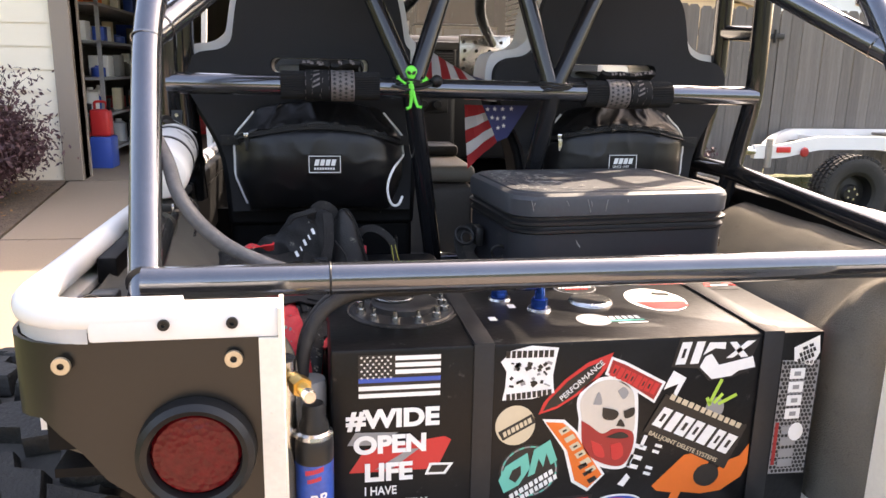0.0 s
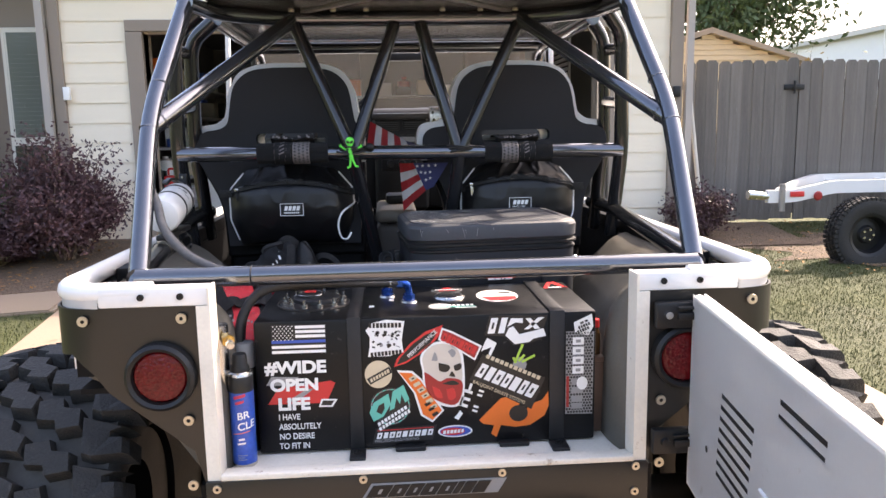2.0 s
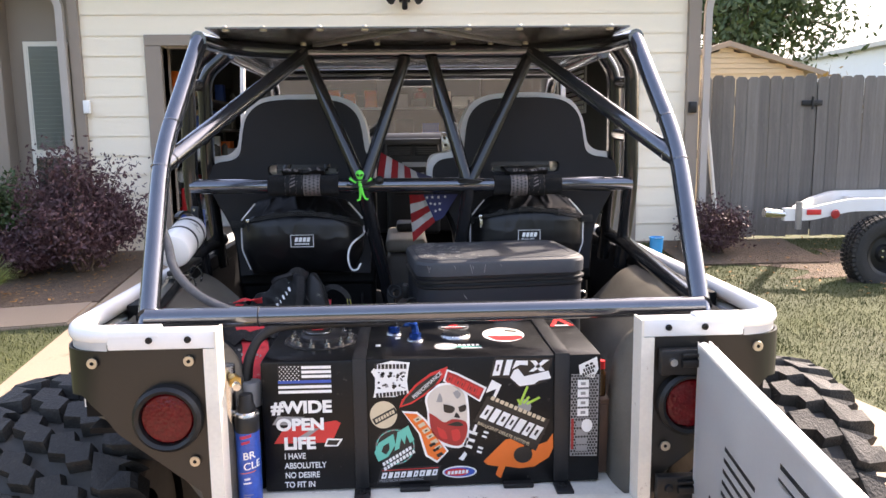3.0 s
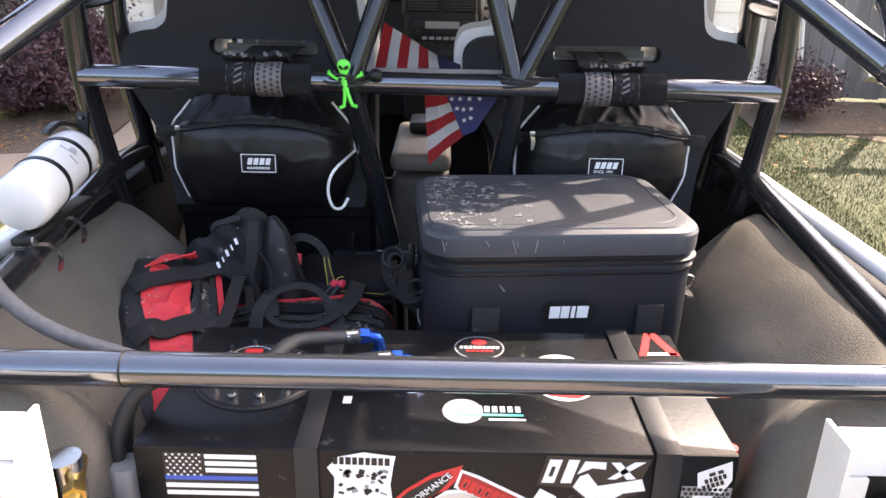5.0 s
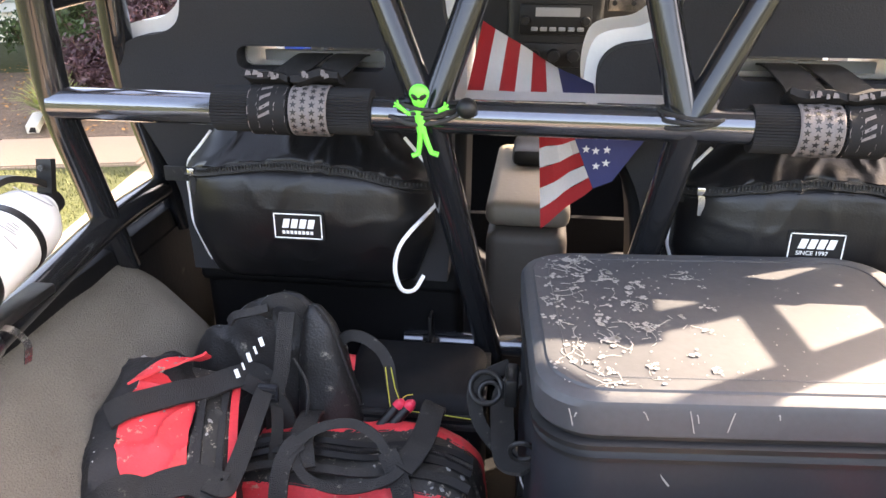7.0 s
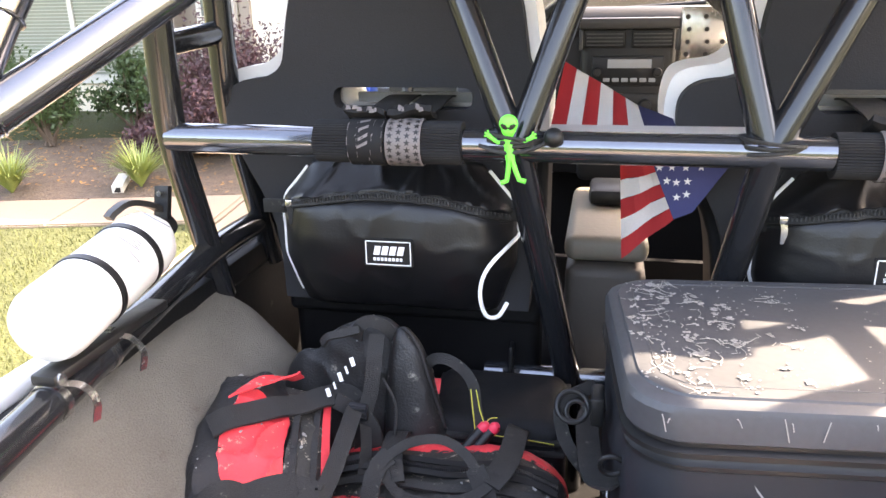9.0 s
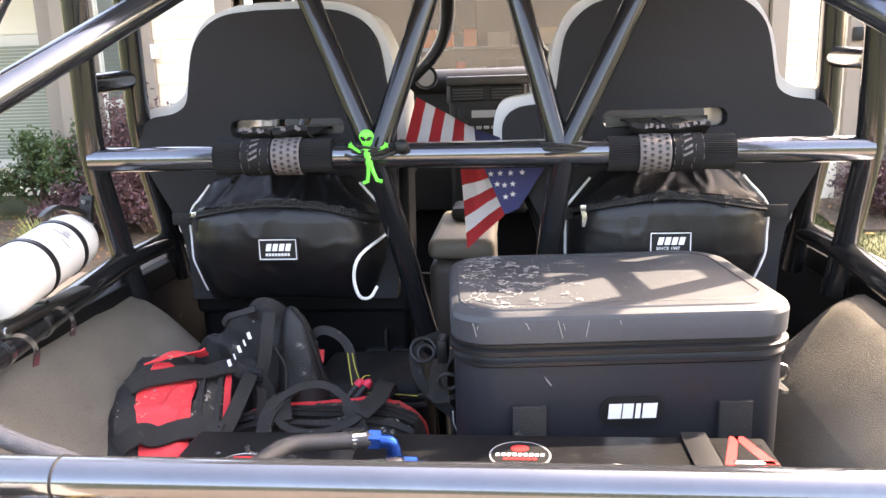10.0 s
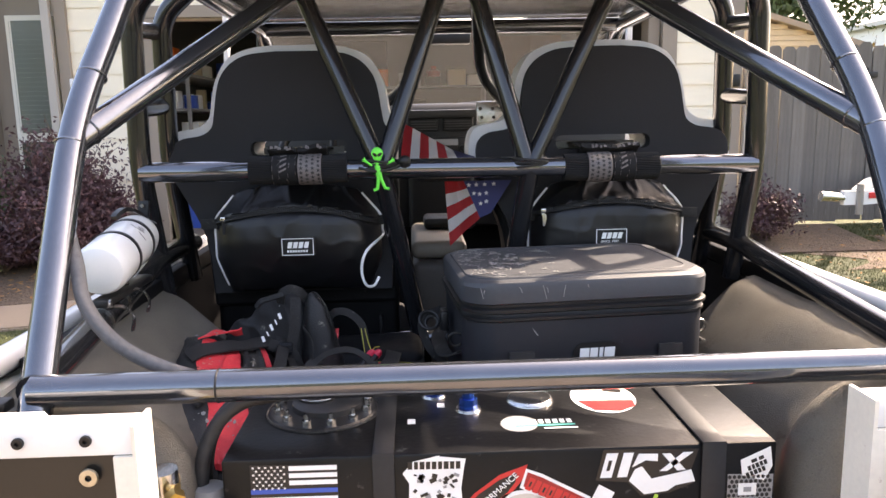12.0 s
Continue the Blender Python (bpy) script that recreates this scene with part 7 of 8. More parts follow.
    top = lambda x: 1.079 - 0.9 * max(0.0, x + 0.15) ** 1.0 * 0.35 - 0.25 * max(0.0, -0.33 - x)
    for k, (y, w, m, h) in enumerate(((0.615, 0.012, WEB, 0.001), (0.642, 0.009, BLACKP, 0.003), (0.668, 0.009, BLACKP, 0.003))):
        strap(b, [(x, y + 0.006 * math.sin(x * 30), top(x) + h) for x in (-0.405, -0.36, -0.3, -0.24, -0.18, -0.13, -0.1)], w, (0, -0.3, 1), m, "zip" if k else "stitched edge", 0.004)
    teeth = bmesh.new()
    for q in range(120):
        x = -0.405 + 0.305 * q / 119
        box(x - 0.0009, x + 0.0009, 0.6515 + 0.006 * math.sin(x * 30), 0.6585 + 0.006 * math.sin(x * 30), top(x) + 0.001, top(x) + 0.0065, bm=teeth)
    tagged(part("zip_teeth", teeth, CHROMED, b, smooth=False), kind="stuff")
    legs = WEB
    strap(b, [(-0.337, 0.566, 0.9), (-0.337, 0.564, 1.0), (-0.338, 0.568, 1.045), (-0.337, 0.59, 1.088), (-0.33, 0.61, 1.108), (-0.318, 0.618, 1.118)], 0.024, (0, -1, 0.5), legs)
    strap(b, [(-0.205, 0.618, 1.112), (-0.187, 0.6, 1.083), (-0.174, 0.577, 1.052), (-0.168, 0.564, 1.01), (-0.165, 0.566, 0.9)], 0.026, (0, -1, 0.5), legs)
    part("handle", sweep(smooth_line([(-0.336, 0.602, 1.1), (-0.318, 0.618, 1.118), (-0.29, 0.63, 1.133), (-0.25, 0.635, 1.137), (-0.215, 0.625, 1.122), (-0.192, 0.605, 1.092)], 6), 0.006, flat_w=0.0125, up=(0, -0.9, 0.6)), WEB, b, "folded webbing carry handle")
    strap(b, [(-0.163, 0.775, 1.0), (-0.162, 0.765, 1.075), (-0.163, 0.735, 1.098), (-0.165, 0.68, 1.1), (-0.172, 0.635, 1.102), (-0.185, 0.605, 1.098)], 0.032, (0.2, -0.2, 1), legs)
    strap(b, [(-0.31, 0.60, 1.088), (-0.322, 0.635, 1.105), (-0.33, 0.68, 1.098), (-0.335, 0.73, 1.08), (-0.336, 0.77, 1.03)], 0.03, (0, -0.2, 1), legs)
    part("handle", sweep(smooth_line([(-0.176, 0.622, 1.101), (-0.195, 0.597, 1.09), (-0.235, 0.584, 1.079), (-0.275, 0.583, 1.077), (-0.308, 0.592, 1.085), (-0.328, 0.615, 1.1)], 6), 0.006, flat_w=0.0125, up=(0, -0.7, 0.8)), WEB, b, "folded webbing carry handle")
    part("end_puller", sweep([(-0.082, 0.6, 1.03), (-0.084, 0.595, 1.0), (-0.088, 0.59, 0.97)], 0.003, flat_w=0.007, up=(0, -1, 0)), CHROME, b, "small zip puller")
    words("Tools", 0.023, Matrix.Translation((-0.288, 0.5685, 1.032)) @ Matrix.Rotation(radians(3), 4, "Y") @ Matrix.Rotation(radians(66), 4, "X"), STBLACK, b, "hand-inked word", "inked_word")
    for k, x in enumerate((-0.217, -0.202)):
        tool = thing("screwdriver", (x, 0.74, 1.08), "black-gripped screwdriver with a bright red tip", "screwdriver", "screwdrivers in the tool bag")
        part("grip", rod((x - 0.026, 0.725, 1.06), (x, 0.743, 1.089), 0.0075, 12), BLACKP, tool)
        part("tip", lathe([(0, 0.012), (0.005, 0.01), (0.0085, 0.004), (0.0085, -0.006)], (x + 0.003, 0.745, 1.092), (0.6, -0.1, 0.8), 12), STPINK, tool, "red plastic tip")
    specks(b, ("red_front", "zip_panel", "red_top"), 120, 6, SPLAT)
    # backpack slumped behind
    p = thing("backpack", (-0.4, 0.8, 0.832), "dusty black backpack slumped behind the kit bags", "backpack")
    part("body", arch([(-0.55, 1.02, 0.78, 0.84), (-0.545, 1.11, 0.765, 0.86), (-0.515, 1.158, 0.75, 0.88), (-0.485, 1.165, 0.745, 0.885), (-0.455, 1.2, 0.742, 0.89), (-0.42, 1.222, 0.74, 0.89), (-0.39, 1.228, 0.74, 0.89), (-0.365, 1.215, 0.745, 0.885), (-0.345, 1.17, 0.755, 0.88), (-0.335, 1.0, 0.78, 0.86)], 7.0, 0.006, 80, 0.02, 0.98, 1.8, 1.0), NYLON, p, "black nylon backpack body")
    part("side_pocket", arch([(-0.372, 1.0, 0.76, 0.83), (-0.366, 1.15, 0.735, 0.84), (-0.352, 1.215, 0.725, 0.845), (-0.335, 1.222, 0.72, 0.85), (-0.312, 1.19, 0.715, 0.85), (-0.29, 1.12, 0.715, 0.845), (-0.272, 1.05, 0.725, 0.84), (-0.265, 0.96, 0.75, 0.82)], 8.0, 0.0045, 80, 0.02, 0.98, 1.9, 0.9), NYLON, p, "bulging side pocket")
    for m, pts in ((WEB, [(-0.352, 0.79, 1.218), (-0.332, 0.775, 1.226), (-0.312, 0.77, 1.196), (-0.292, 0.768, 1.128), (-0.276, 0.77, 1.07)]), (WEB, [(-0.375, 0.715, 1.0), (-0.372, 0.718, 1.08), (-0.378, 0.735, 1.14), (-0.374, 0.77, 1.21)]), (WEB, [(-0.348, 0.695, 1.03), (-0.335, 0.70, 1.10), (-0.338, 0.718, 1.135), (-0.36, 0.735, 1.165)])):
        part("piping", sweep(smooth_line(pts, 6), 0.0022, 8), m, p, "seam piping")
    strap(p, [(-0.41, 0.775, 1.205), (-0.403, 0.768, 1.229), (-0.386, 0.77, 1.238), (-0.366, 0.776, 1.229), (-0.352, 0.785, 1.205)], 0.018, (0, -1, 0.4))
    strap(p, [(-0.46, 0.76, 1.2), (-0.448, 0.755, 1.215), (-0.425, 0.755, 1.222), (-0.4, 0.76, 1.228)], 0.012, (0, -0.7, 0.7))
    strap(p, [(-0.375, 0.765, 1.22), (-0.372, 0.735, 1.19), (-0.375, 0.722, 1.15), (-0.385, 0.715, 1.11), (-0.392, 0.715, 1.05)], 0.022, (0.2, -1, 0.3))
    strap(p, [(-0.43, 0.722, 1.13), (-0.40, 0.716, 1.118), (-0.375, 0.712, 1.10), (-0.36, 0.705, 1.05)], 0.024, (0, -1, 0.3))
    part("buckle", box(-0.405, -0.377, 0.704, 0.713, 1.108, 1.135, 0.003), COOLER, p, "grey plastic buckle")
    for z in (1.114, 1.121, 1.128):
        part("buckle_bar", box(-0.403, -0.379, 0.7015, 0.705, z, z + 0.003, 0.001), BLACKP, p)
    for k in range(5):
        q = Vector((-0.441, 0.7245, 1.134)) + Vector((0.0088, 0.0035, 0.0115)) * k
        d = Vector((-0.35, 0.3, 0.75)).normalized()
        part("letter_bar", sweep([q + Vector((0.002, -0.002, 0)), q + Vector((0.002, -0.002, 0)) + d * (0.0125, 0.0105, 0.0135, 0.0115, 0.0128)[k]], 0.0008, flat_w=(0.0062, 0.0028, 0.0055, 0.0032, 0.006)[k], up=(0.1, -1, 0.35)), STWHITE, p, "white unreadable lettering")
    specks(p, ("body", "side_pocket"), 90, 7, SPLAT)
    # black case with yellow stitching beside the cooler
    c = thing("soft_case", (-0.2, 0.87, 0.832), "black zipped soft case with yellow stitching", "bag")
    part("body", rumple(box(-0.318, -0.098, 0.775, 0.96, 0.832, 1.082, 0.028, 4), 0.004, 14), SLEEVE, c, "black case body")
    for z in (1.035, 1.052):
        part("zip_band", box(-0.320, -0.096, 0.7705, 0.962, z, z + 0.009, 0.002), WEB, c, "ribbed zip band")
    part("stitching", sweep([(-0.205, 0.7685, 1.066), (-0.16, 0.7685, 1.064), (-0.112, 0.7685, 1.060)], 0.0008, 6), STYELLOW, c, "yellow stitching line")
    part("red_tag", cloth(lambda u, v: Vector((-0.318 + 0.03 * u, 0.79 + 0.01 * v, 1.12 + 0.02 * v - 0.006 * u)), 8, 6, 4.0, 0.005), REDCLOTH, c, "red cloth tag")
    strap(c, [(-0.318, 0.79, 1.09), (-0.312, 0.785, 1.15), (-0.295, 0.78, 1.178), (-0.27, 0.775, 1.182), (-0.245, 0.77, 1.168), (-0.23, 0.76, 1.148), (-0.225, 0.752, 1.12), (-0.217, 0.748, 1.085), (-0.21, 0.75, 1.03)], 0.016, (0.3, -1, 0.3))
    for q in (-0.004, 0.004):
        part("stitching", sweep([(-0.2295 + q, 0.7545, 1.148), (-0.2245 + q * 1.3, 0.7475, 1.12), (-0.2165 + q * 2.2, 0.743, 1.085)], 0.0008, 6), STYELLOW, c)
    part("stitching", sweep(smooth_line([(-0.195, 0.755, 1.105), (-0.205, 0.75, 1.105), (-0.212, 0.748, 1.095), (-0.216, 0.746, 1.08)], 4), 0.0008, 6), STYELLOW, c)
    # loose strap with a ladder buckle hanging at the cooler's side
    l = thing("lashing_strap", (-0.07, 0.66, 1.0), "loose black lashing strap with a ladder buckle", "strap")
    strap(l, [(-0.058, 0.7, 1.2), (-0.085, 0.68, 1.195), (-0.1, 0.665, 1.18), (-0.095, 0.655, 1.15), (-0.083, 0.65, 1.128), (-0.063, 0.648, 1.104), (-0.045, 0.647, 1.09), (-0.033, 0.645, 1.075), (-0.03, 0.645, 1.04)], 0.017, (0.3, -1, 0.5))
    part("white_edge", sweep(smooth_line([(-0.037, 0.637, 1.092), (-0.036, 0.636, 1.072), (-0.03, 0.636, 1.055)], 5), 0.0012, 6), STWHITE, l, "pale worn strap edge")
    part("buckle", ring((-0.085, 0.665, 1.187), (0.15, -0.8, 0.6), 0.02, 0.0035, 22, 8), BLACKP, l, "black buckle frame")
    part("buckle", ring((-0.08, 0.662, 1.182), (0.1, -0.9, 0.5), 0.013, 0.003, 20, 8), BLACKP, l)
    part("buckle_bar", box(-0.062, -0.045, 0.655, 0.70, 1.165, 1.205, 0.004), BLACKP, l)


def extinguisher():
    e = thing("fire_extinguisher", (-0.668, 0.56, 1.29), "white cylinder bottle strapped along the cage side tube", "fire extinguisher")
    a, b = Vector((-0.658, 0.45, 1.350)), Vector((-0.674, 0.69, 1.378))
    ax = (b - a).normalized()
    L = (b - a).length
    part("bottle", lathe([(0, -0.012), (0.027, -0.01), (0.041, -0.003), (0.0458, 0.008), (0.0468, 0.02), (0.0468, L - 0.03), (0.0435, L - 0.01), (0.033, L + 0.008), (0.018, L + 0.014), (0.018, L + 0.03), (0, L + 0.03)], a, ax, 40), EXTW, e, "glossy white steel bottle")
    for f in (0.36, 0.74):
        p = a.lerp(b, f)
        part("band", lathe([(0.0472, -0.006), (0.0486, -0.005), (0.0486, 0.005), (0.0472, 0.006)], p, ax, 40), BLACKP, e, "black rubber band")
    side = Vector((0.75, 0, 0.66)).normalized()
    for f, w, o in ((0.6, 0.03, -0.3), (0.62, 0.012, -0.1), (0.64, 0.014, -0.1), (0.66, 0.01, -0.08), (0.9, 0.05, -0.6), (0.56, 0.02, 0.2)):
        n = (side + Vector((0, 0, 1)) * o * -1).normalized()
        u = ax.cross(n).normalized()
        p = a.lerp(b, f) + n * 0.0471
        part("print_bar", sweep([p - u * w / 2, p + u * w / 2], 0.0006, flat_w=0.0018, up=n), STGREY, e, "small grey print")
    v = part("valve", rod(b + ax * 0.012, b + ax * 0.05, 0.017, 16), BLACKP, e, "black valve head")
    part("lever", sweep(smooth_line([b + ax * 0.04 + Vector((0, 0, 0.01)), b + ax * 0.043 + Vector((0.002, 0, 0.03)), b + ax * 0.046 + Vector((0.004, 0, 0.05)), b + ax * 0.048 + Vector((0.004, 0, 0.058))], 6), 0.01, flat_w=0.021, up=(0, -1, 0.1)), BLACKP, v, "black squeeze lever")
    part("carry_loop", sweep(smooth_line([b + ax * 0.045 + Vector((0, 0, 0.022)), b + ax * 0.022 + Vector((-0.008, 0, 0.04)), b - ax * 0.012 + Vector((-0.018, 0, 0.055)), b - ax * 0.035 + Vector((-0.026, 0, 0.052)), b - ax * 0.045 + Vector((-0.03, 0, 0.046))], 6), 0.008, flat_w=0.015, up=(0, 0.2, 1)), BLACKP, v, "curved black carry lever")
    part("lever_pin", rod(b + ax * 0.046 + Vector((0.004, -0.008, 0.05)), b + ax * 0.046 + Vector((0.004, -0.013, 0.05)), 0.004, 10), CHROME, v)
    part("bracket", box(-0.672, -0.64, 0.43, 0.66, 1.288, 1.302, 0.004), BLACKP, e, "black mounting rail")
    for y in (0.44, 0.55):
        x, z = -0.63 - (y - 0.14) * 0.098, 1.246 + (y - 0.14) * 0.0575
        c = part("worm_clamp", lathe([(0.0235, -0.006), (0.025, -0.006), (0.025, 0.006), (0.0235, 0.006)], (x, y, z), (-0.1, 1, 0.05), 28), CHROME, e, "perforated steel worm-drive clamp")
        part("clamp_tail", sweep(smooth_line([(x + 0.01, y - 0.002, z + 0.026), (x + 0.04, y + 0.004, z + 0.024), (x + 0.055, y + 0.006, z + 0.005), (x + 0.052, y + 0.004, z - 0.02)], 6), 0.0012, flat_w=0.011, up=(0.6, 0, 0.8)), CHROME, c)
        part("clamp_screw", rod((x - 0.012, y, z + 0.03), (x + 0.022, y, z + 0.032), 0.0065, 10), CHROME, c)
        part("clamp_block", box(x - 0.006, x + 0.014, y - 0.007, y + 0.007, z + 0.024, z + 0.033, 0.002), CHROME, c)
    h = thing("air_hose", (-0.6, 0.25, 1.25), "grey braided hose drooping behind the cage leg", "hose")
    part("hose", sweep(smooth_line([(-0.66, 0.39, 1.52), (-0.645, 0.325, 1.45), (-0.612, 0.268, 1.395), (-0.594, 0.235, 1.352), (-0.566, 0.215, 1.315), (-0.528, 0.205, 1.282), (-0.48, 0.2, 1.257), (-0.43, 0.2, 1.238), (-0.395, 0.2, 1.226), (-0.36, 0.2, 1.22), (-0.33, 0.2, 1.22)], 8), 0.0105, 16), HOSE, h, "braided hose")
    part("hose_end", lathe([(0.0, 0.0), (0.0125, 0.0), (0.0135, 0.004), (0.0135, 0.03), (0.011, 0.034), (0, 0.034)], (-0.336, 0.2, 1.22), (1, 0, 0), 18), CHROME, h, "bright crimped hose end")
    part("hose_clip", ring((-0.6435, 0.322, 1.446), (-0.3, -0.75, 0.6), 0.0118, 0.003, 22, 8), BLACKP, h, "black hose clip")


def spray_can():
    c = thing("spray_can", (-0.408, 0.08, 0.832), "blue aerosol can of brake cleaner with a black cap", "spray can")
    o, r = (-0.408, 0.082, 0.832), 0.0262
    part("body", lathe([(0, 0), (r - 0.002, 0), (r, 0.003), (r, 0.012)], o, (0, 0, 1), 32), CHROME, c, "steel can base")
    part("label", lathe([(r + 0.0003, 0.009), (r + 0.0003, 0.172)], o, (0, 0, 1), 32), CANBLUE, c, "blue printed label")
    part("label_band", lathe([(r + 0.0004, 0.172), (r + 0.0004, 0.2), (r - 0.002, 0.206)], o, (0, 0, 1), 32), STBLACK, c, "black printed band")
    part("shoulder", lathe([(r - 0.0015, 0.205), (r + 0.0004, 0.208), (r - 0.001, 0.213), (r - 0.005, 0.216)], o, (0, 0, 1), 32), CHROME, c, "rolled steel shoulder ring")
    part("cap", lathe([(0.0205, 0.214), (0.0205, 0.224), (0.0165, 0.232), (0.0155, 0.25), (0.0135, 0.254), (0, 0.254)], o, (0, 0, 1), 28), BLACKP, c, "black spray cap")
    for z, m, a0, a1, h, rise in ((0.158, STRED, -118, -62, 0.007, 0.006), (0.146, STRED, -112, -70, 0.006, 0.005), (0.078, STORANGE, -132, -48, 0.0018, 0.006), (0.064, STWHITE, -104, -76, 0.005, 0.002), (0.055, STWHITE, -110, -72, 0.004, 0.002), (0.03, STGREY, -112, -66, 0.0015, 0.0), (0.025, STGREY, -112, -80, 0.0015, 0.0), (0.02, STGREY, -112, -70, 0.0015, 0.0)):
        bm, n = bmesh.new(), 10
        for q in range(n):
            ring4 = []
            for e, top in ((0, 0), (0.8, 0), (0.8, 1), (0, 1)):
                t = (q + (e if m in (STRED, STWHITE) else round(e))) / n
                an = radians(a0 + (a1 - a0) * t)
                ring4.append(bm.verts.new((o[0] + (r + 0.0007) * math.cos(an), o[1] + (r + 0.0007) * math.sin(an), o[2] + z + rise * t + h * top)))
            bm.faces.new(ring4)
        part("print_bar", bm, m, c)
    for txt, z, size in (("BR", 0.112, 0.023), ("CLE", 0.088, 0.023)):
        ob = words(txt, size, Matrix.Identity(4), STWHITE, c, "white label lettering", "lettering", 0.0004)
        for vert in ob.data.vertices:
            an = radians(-106) + vert.co.x / r
            vert.co = Vector((o[0] + (r + 0.0008 + vert.co.z * 0.2) * math.cos(an), o[1] + (r + 0.0008 + vert.co.z * 0.2) * math.sin(an), o[2] + z + vert.co.y + vert.co.x * 0.15))
    c2 = thing("aerosol_can", (-0.412, 0.163, 0.832), "second dark aerosol can behind the brake cleaner", "spray can")
    part("body", lathe([(0, 0), (0.025, 0), (0.027, 0.004), (0.027, 0.19), (0.023, 0.2)], (-0.412, 0.163, 0.832), (0, 0, 1), 28), BLACKP, c2)
    part("cap", lathe([(0.023, 0.199), (0.0235, 0.25), (0.021, 0.256), (0, 0.257)], (-0.412, 0.163, 0.832), (0, 0, 1), 24), STGREY, c2, "grey cap")
    v = thing("drain_valve", (-0.46, 0.1, 1.1), "brass drain tap beside the wheel house", "valve")
    part("tap_body", rod((-0.447, 0.12, 1.125), (-0.415, 0.03, 1.123), 0.009, 14), BRASS, v, "brass tap body")
    part("nut", rod((-0.428, 0.065, 1.124), (-0.421, 0.048, 1.1235), 0.014, 6), BRASS, v)
    part("knob", lathe([(0, 0.014), (0.008, 0.013), (0.0095, 0.008), (0.009, 0)], (-0.415, 0.03, 1.123), (0.3, -1, 0), 16), CHROME, v)
    part("pump", rod((-0.452, 0.09, 1.0), (-0.452, 0.09, 1.15), 0.022, 18), CHROME, v, "grey metal pump body")


def dark_boxes():
    # small box and bottle beside the tank's far end
    bx = thing("wooden_block", (0.41, 0.25, 0.832), "brown wooden block wedged beside the tank", "block")
    part("body", box(0.396, 0.427, 0.17, 0.42, 0.832, 1.005, 0.003), BROWNW, bx)
    part("top_board", box(0.3955, 0.4275, 0.168, 0.422, 1.0055, 1.018, 0.002), BROWNW, bx)
    b = thing("bottle", (0.411, 0.2, 1.018), "small brown bottle with a red cap beside the tank", "bottle")
    part("body", lathe([(0, 0), (0.013, 0), (0.013, 0.05), (0.008, 0.062), (0.008, 0.07)], (0.411, 0.2, 1.0182), (0, 0, 1), 18), BROWNG, b)
    part("cap", lathe([(0.0105, 0.066), (0.0105, 0.085), (0, 0.085)], (0.411, 0.2, 1.0182), (0, 0, 1), 14), STRED, b, "red screw cap")


# ---- small things on the cage ----
def alien():
    bm = bmesh.new()
    c = Vector((-0.187, 0.796, 1.49))

    def blob(p, r, sx=1, sy=0.45, sz=1):
        own = bmesh.new()
        bmesh.ops.create_uvsphere(own, u_segments=44, v_segments=30, radius=1)
        own.transform(Matrix.Translation(c + Vector(p)) @ Matrix.Diagonal((r * sx, r * sy, r * sz, 1)))
        merge(bm, own)

    def limb(*pts, r=0.0036):
        sweep([c + Vector(p) for p in pts], r, 10, bm)
    blob((0, 0, 0.038), 0.0128, 1.0, 0.6, 0.95)
    blob((0, 0, 0.031), 0.0102, 0.98, 0.6, 1.1)
    blob((0, 0, 0.0245), 0.006, 0.95, 0.7, 1.15)
    limb((0, 0, 0.022), (0, 0, 0.008), (0.003, 0, -0.012), r=0.0065)
    limb((0, 0, 0.015), (-0.014, 0, 0.012), (-0.025, -0.001, 0.02), r=0.003)
    limb((0, 0, 0.015), (0.016, 0, 0.013), (0.03, -0.001, 0.019), r=0.003)
    limb((0.001, 0, -0.01), (0.0, 0, -0.028), (-0.002, 0, -0.04), (-0.01, -0.002, -0.043))
    limb((0.005, 0, -0.01), (0.01, 0, -0.026), (0.015, 0, -0.038), (0.024, -0.002, -0.04))
    for x, z, e in ((-0.026, 0.021, -1), (0.031, 0.02, 1)):
        blob((x, -0.001, z), 0.0036, 1, 0.6, 0.9)
        for dx, dz in ((0.002, 0.008), (0.006, 0.005), (0.007, 0.0)):
            limb((x, -0.001, z), (x + e * dx, -0.001, z + dz), r=0.0013)
    for f in bm.faces:
        p = f.calc_center_median() - c
        for e in (-1, 1):
            a, b2 = p.x - e * 0.0054, p.z - 0.0345
            a, b2 = a * 0.8 + e * b2 * 0.6, b2 * 0.8 - e * a * 0.6
            if p.y < -0.002 and (a / 0.0056) ** 2 + (b2 / 0.0032) ** 2 < 1:
                f.material_index = 1
    solid("toy_figure", bm, [ALIEN, STBLACK], "bright green rubber toy figure tied to the cage", "toy")
    k = thing("bungee_ball", (-0.13, 0.81, 1.505), "black ball of an elastic ball tie on the cage", "ball tie")
    part("ball", lathe([(0.0135 * math.sin(radians(18 * q)), -0.0135 * math.cos(radians(18 * q))) for q in range(11)], (-0.128, 0.808, 1.508), (0, 0, 1), 20), BLACKP, k)
    part("loop", sweep(smooth_line([(-0.135, 0.808, 1.502), (-0.16, 0.80, 1.492), (-0.195, 0.793, 1.489), (-0.228, 0.805, 1.496)], 6), 0.003, 8), RUBBER, k)


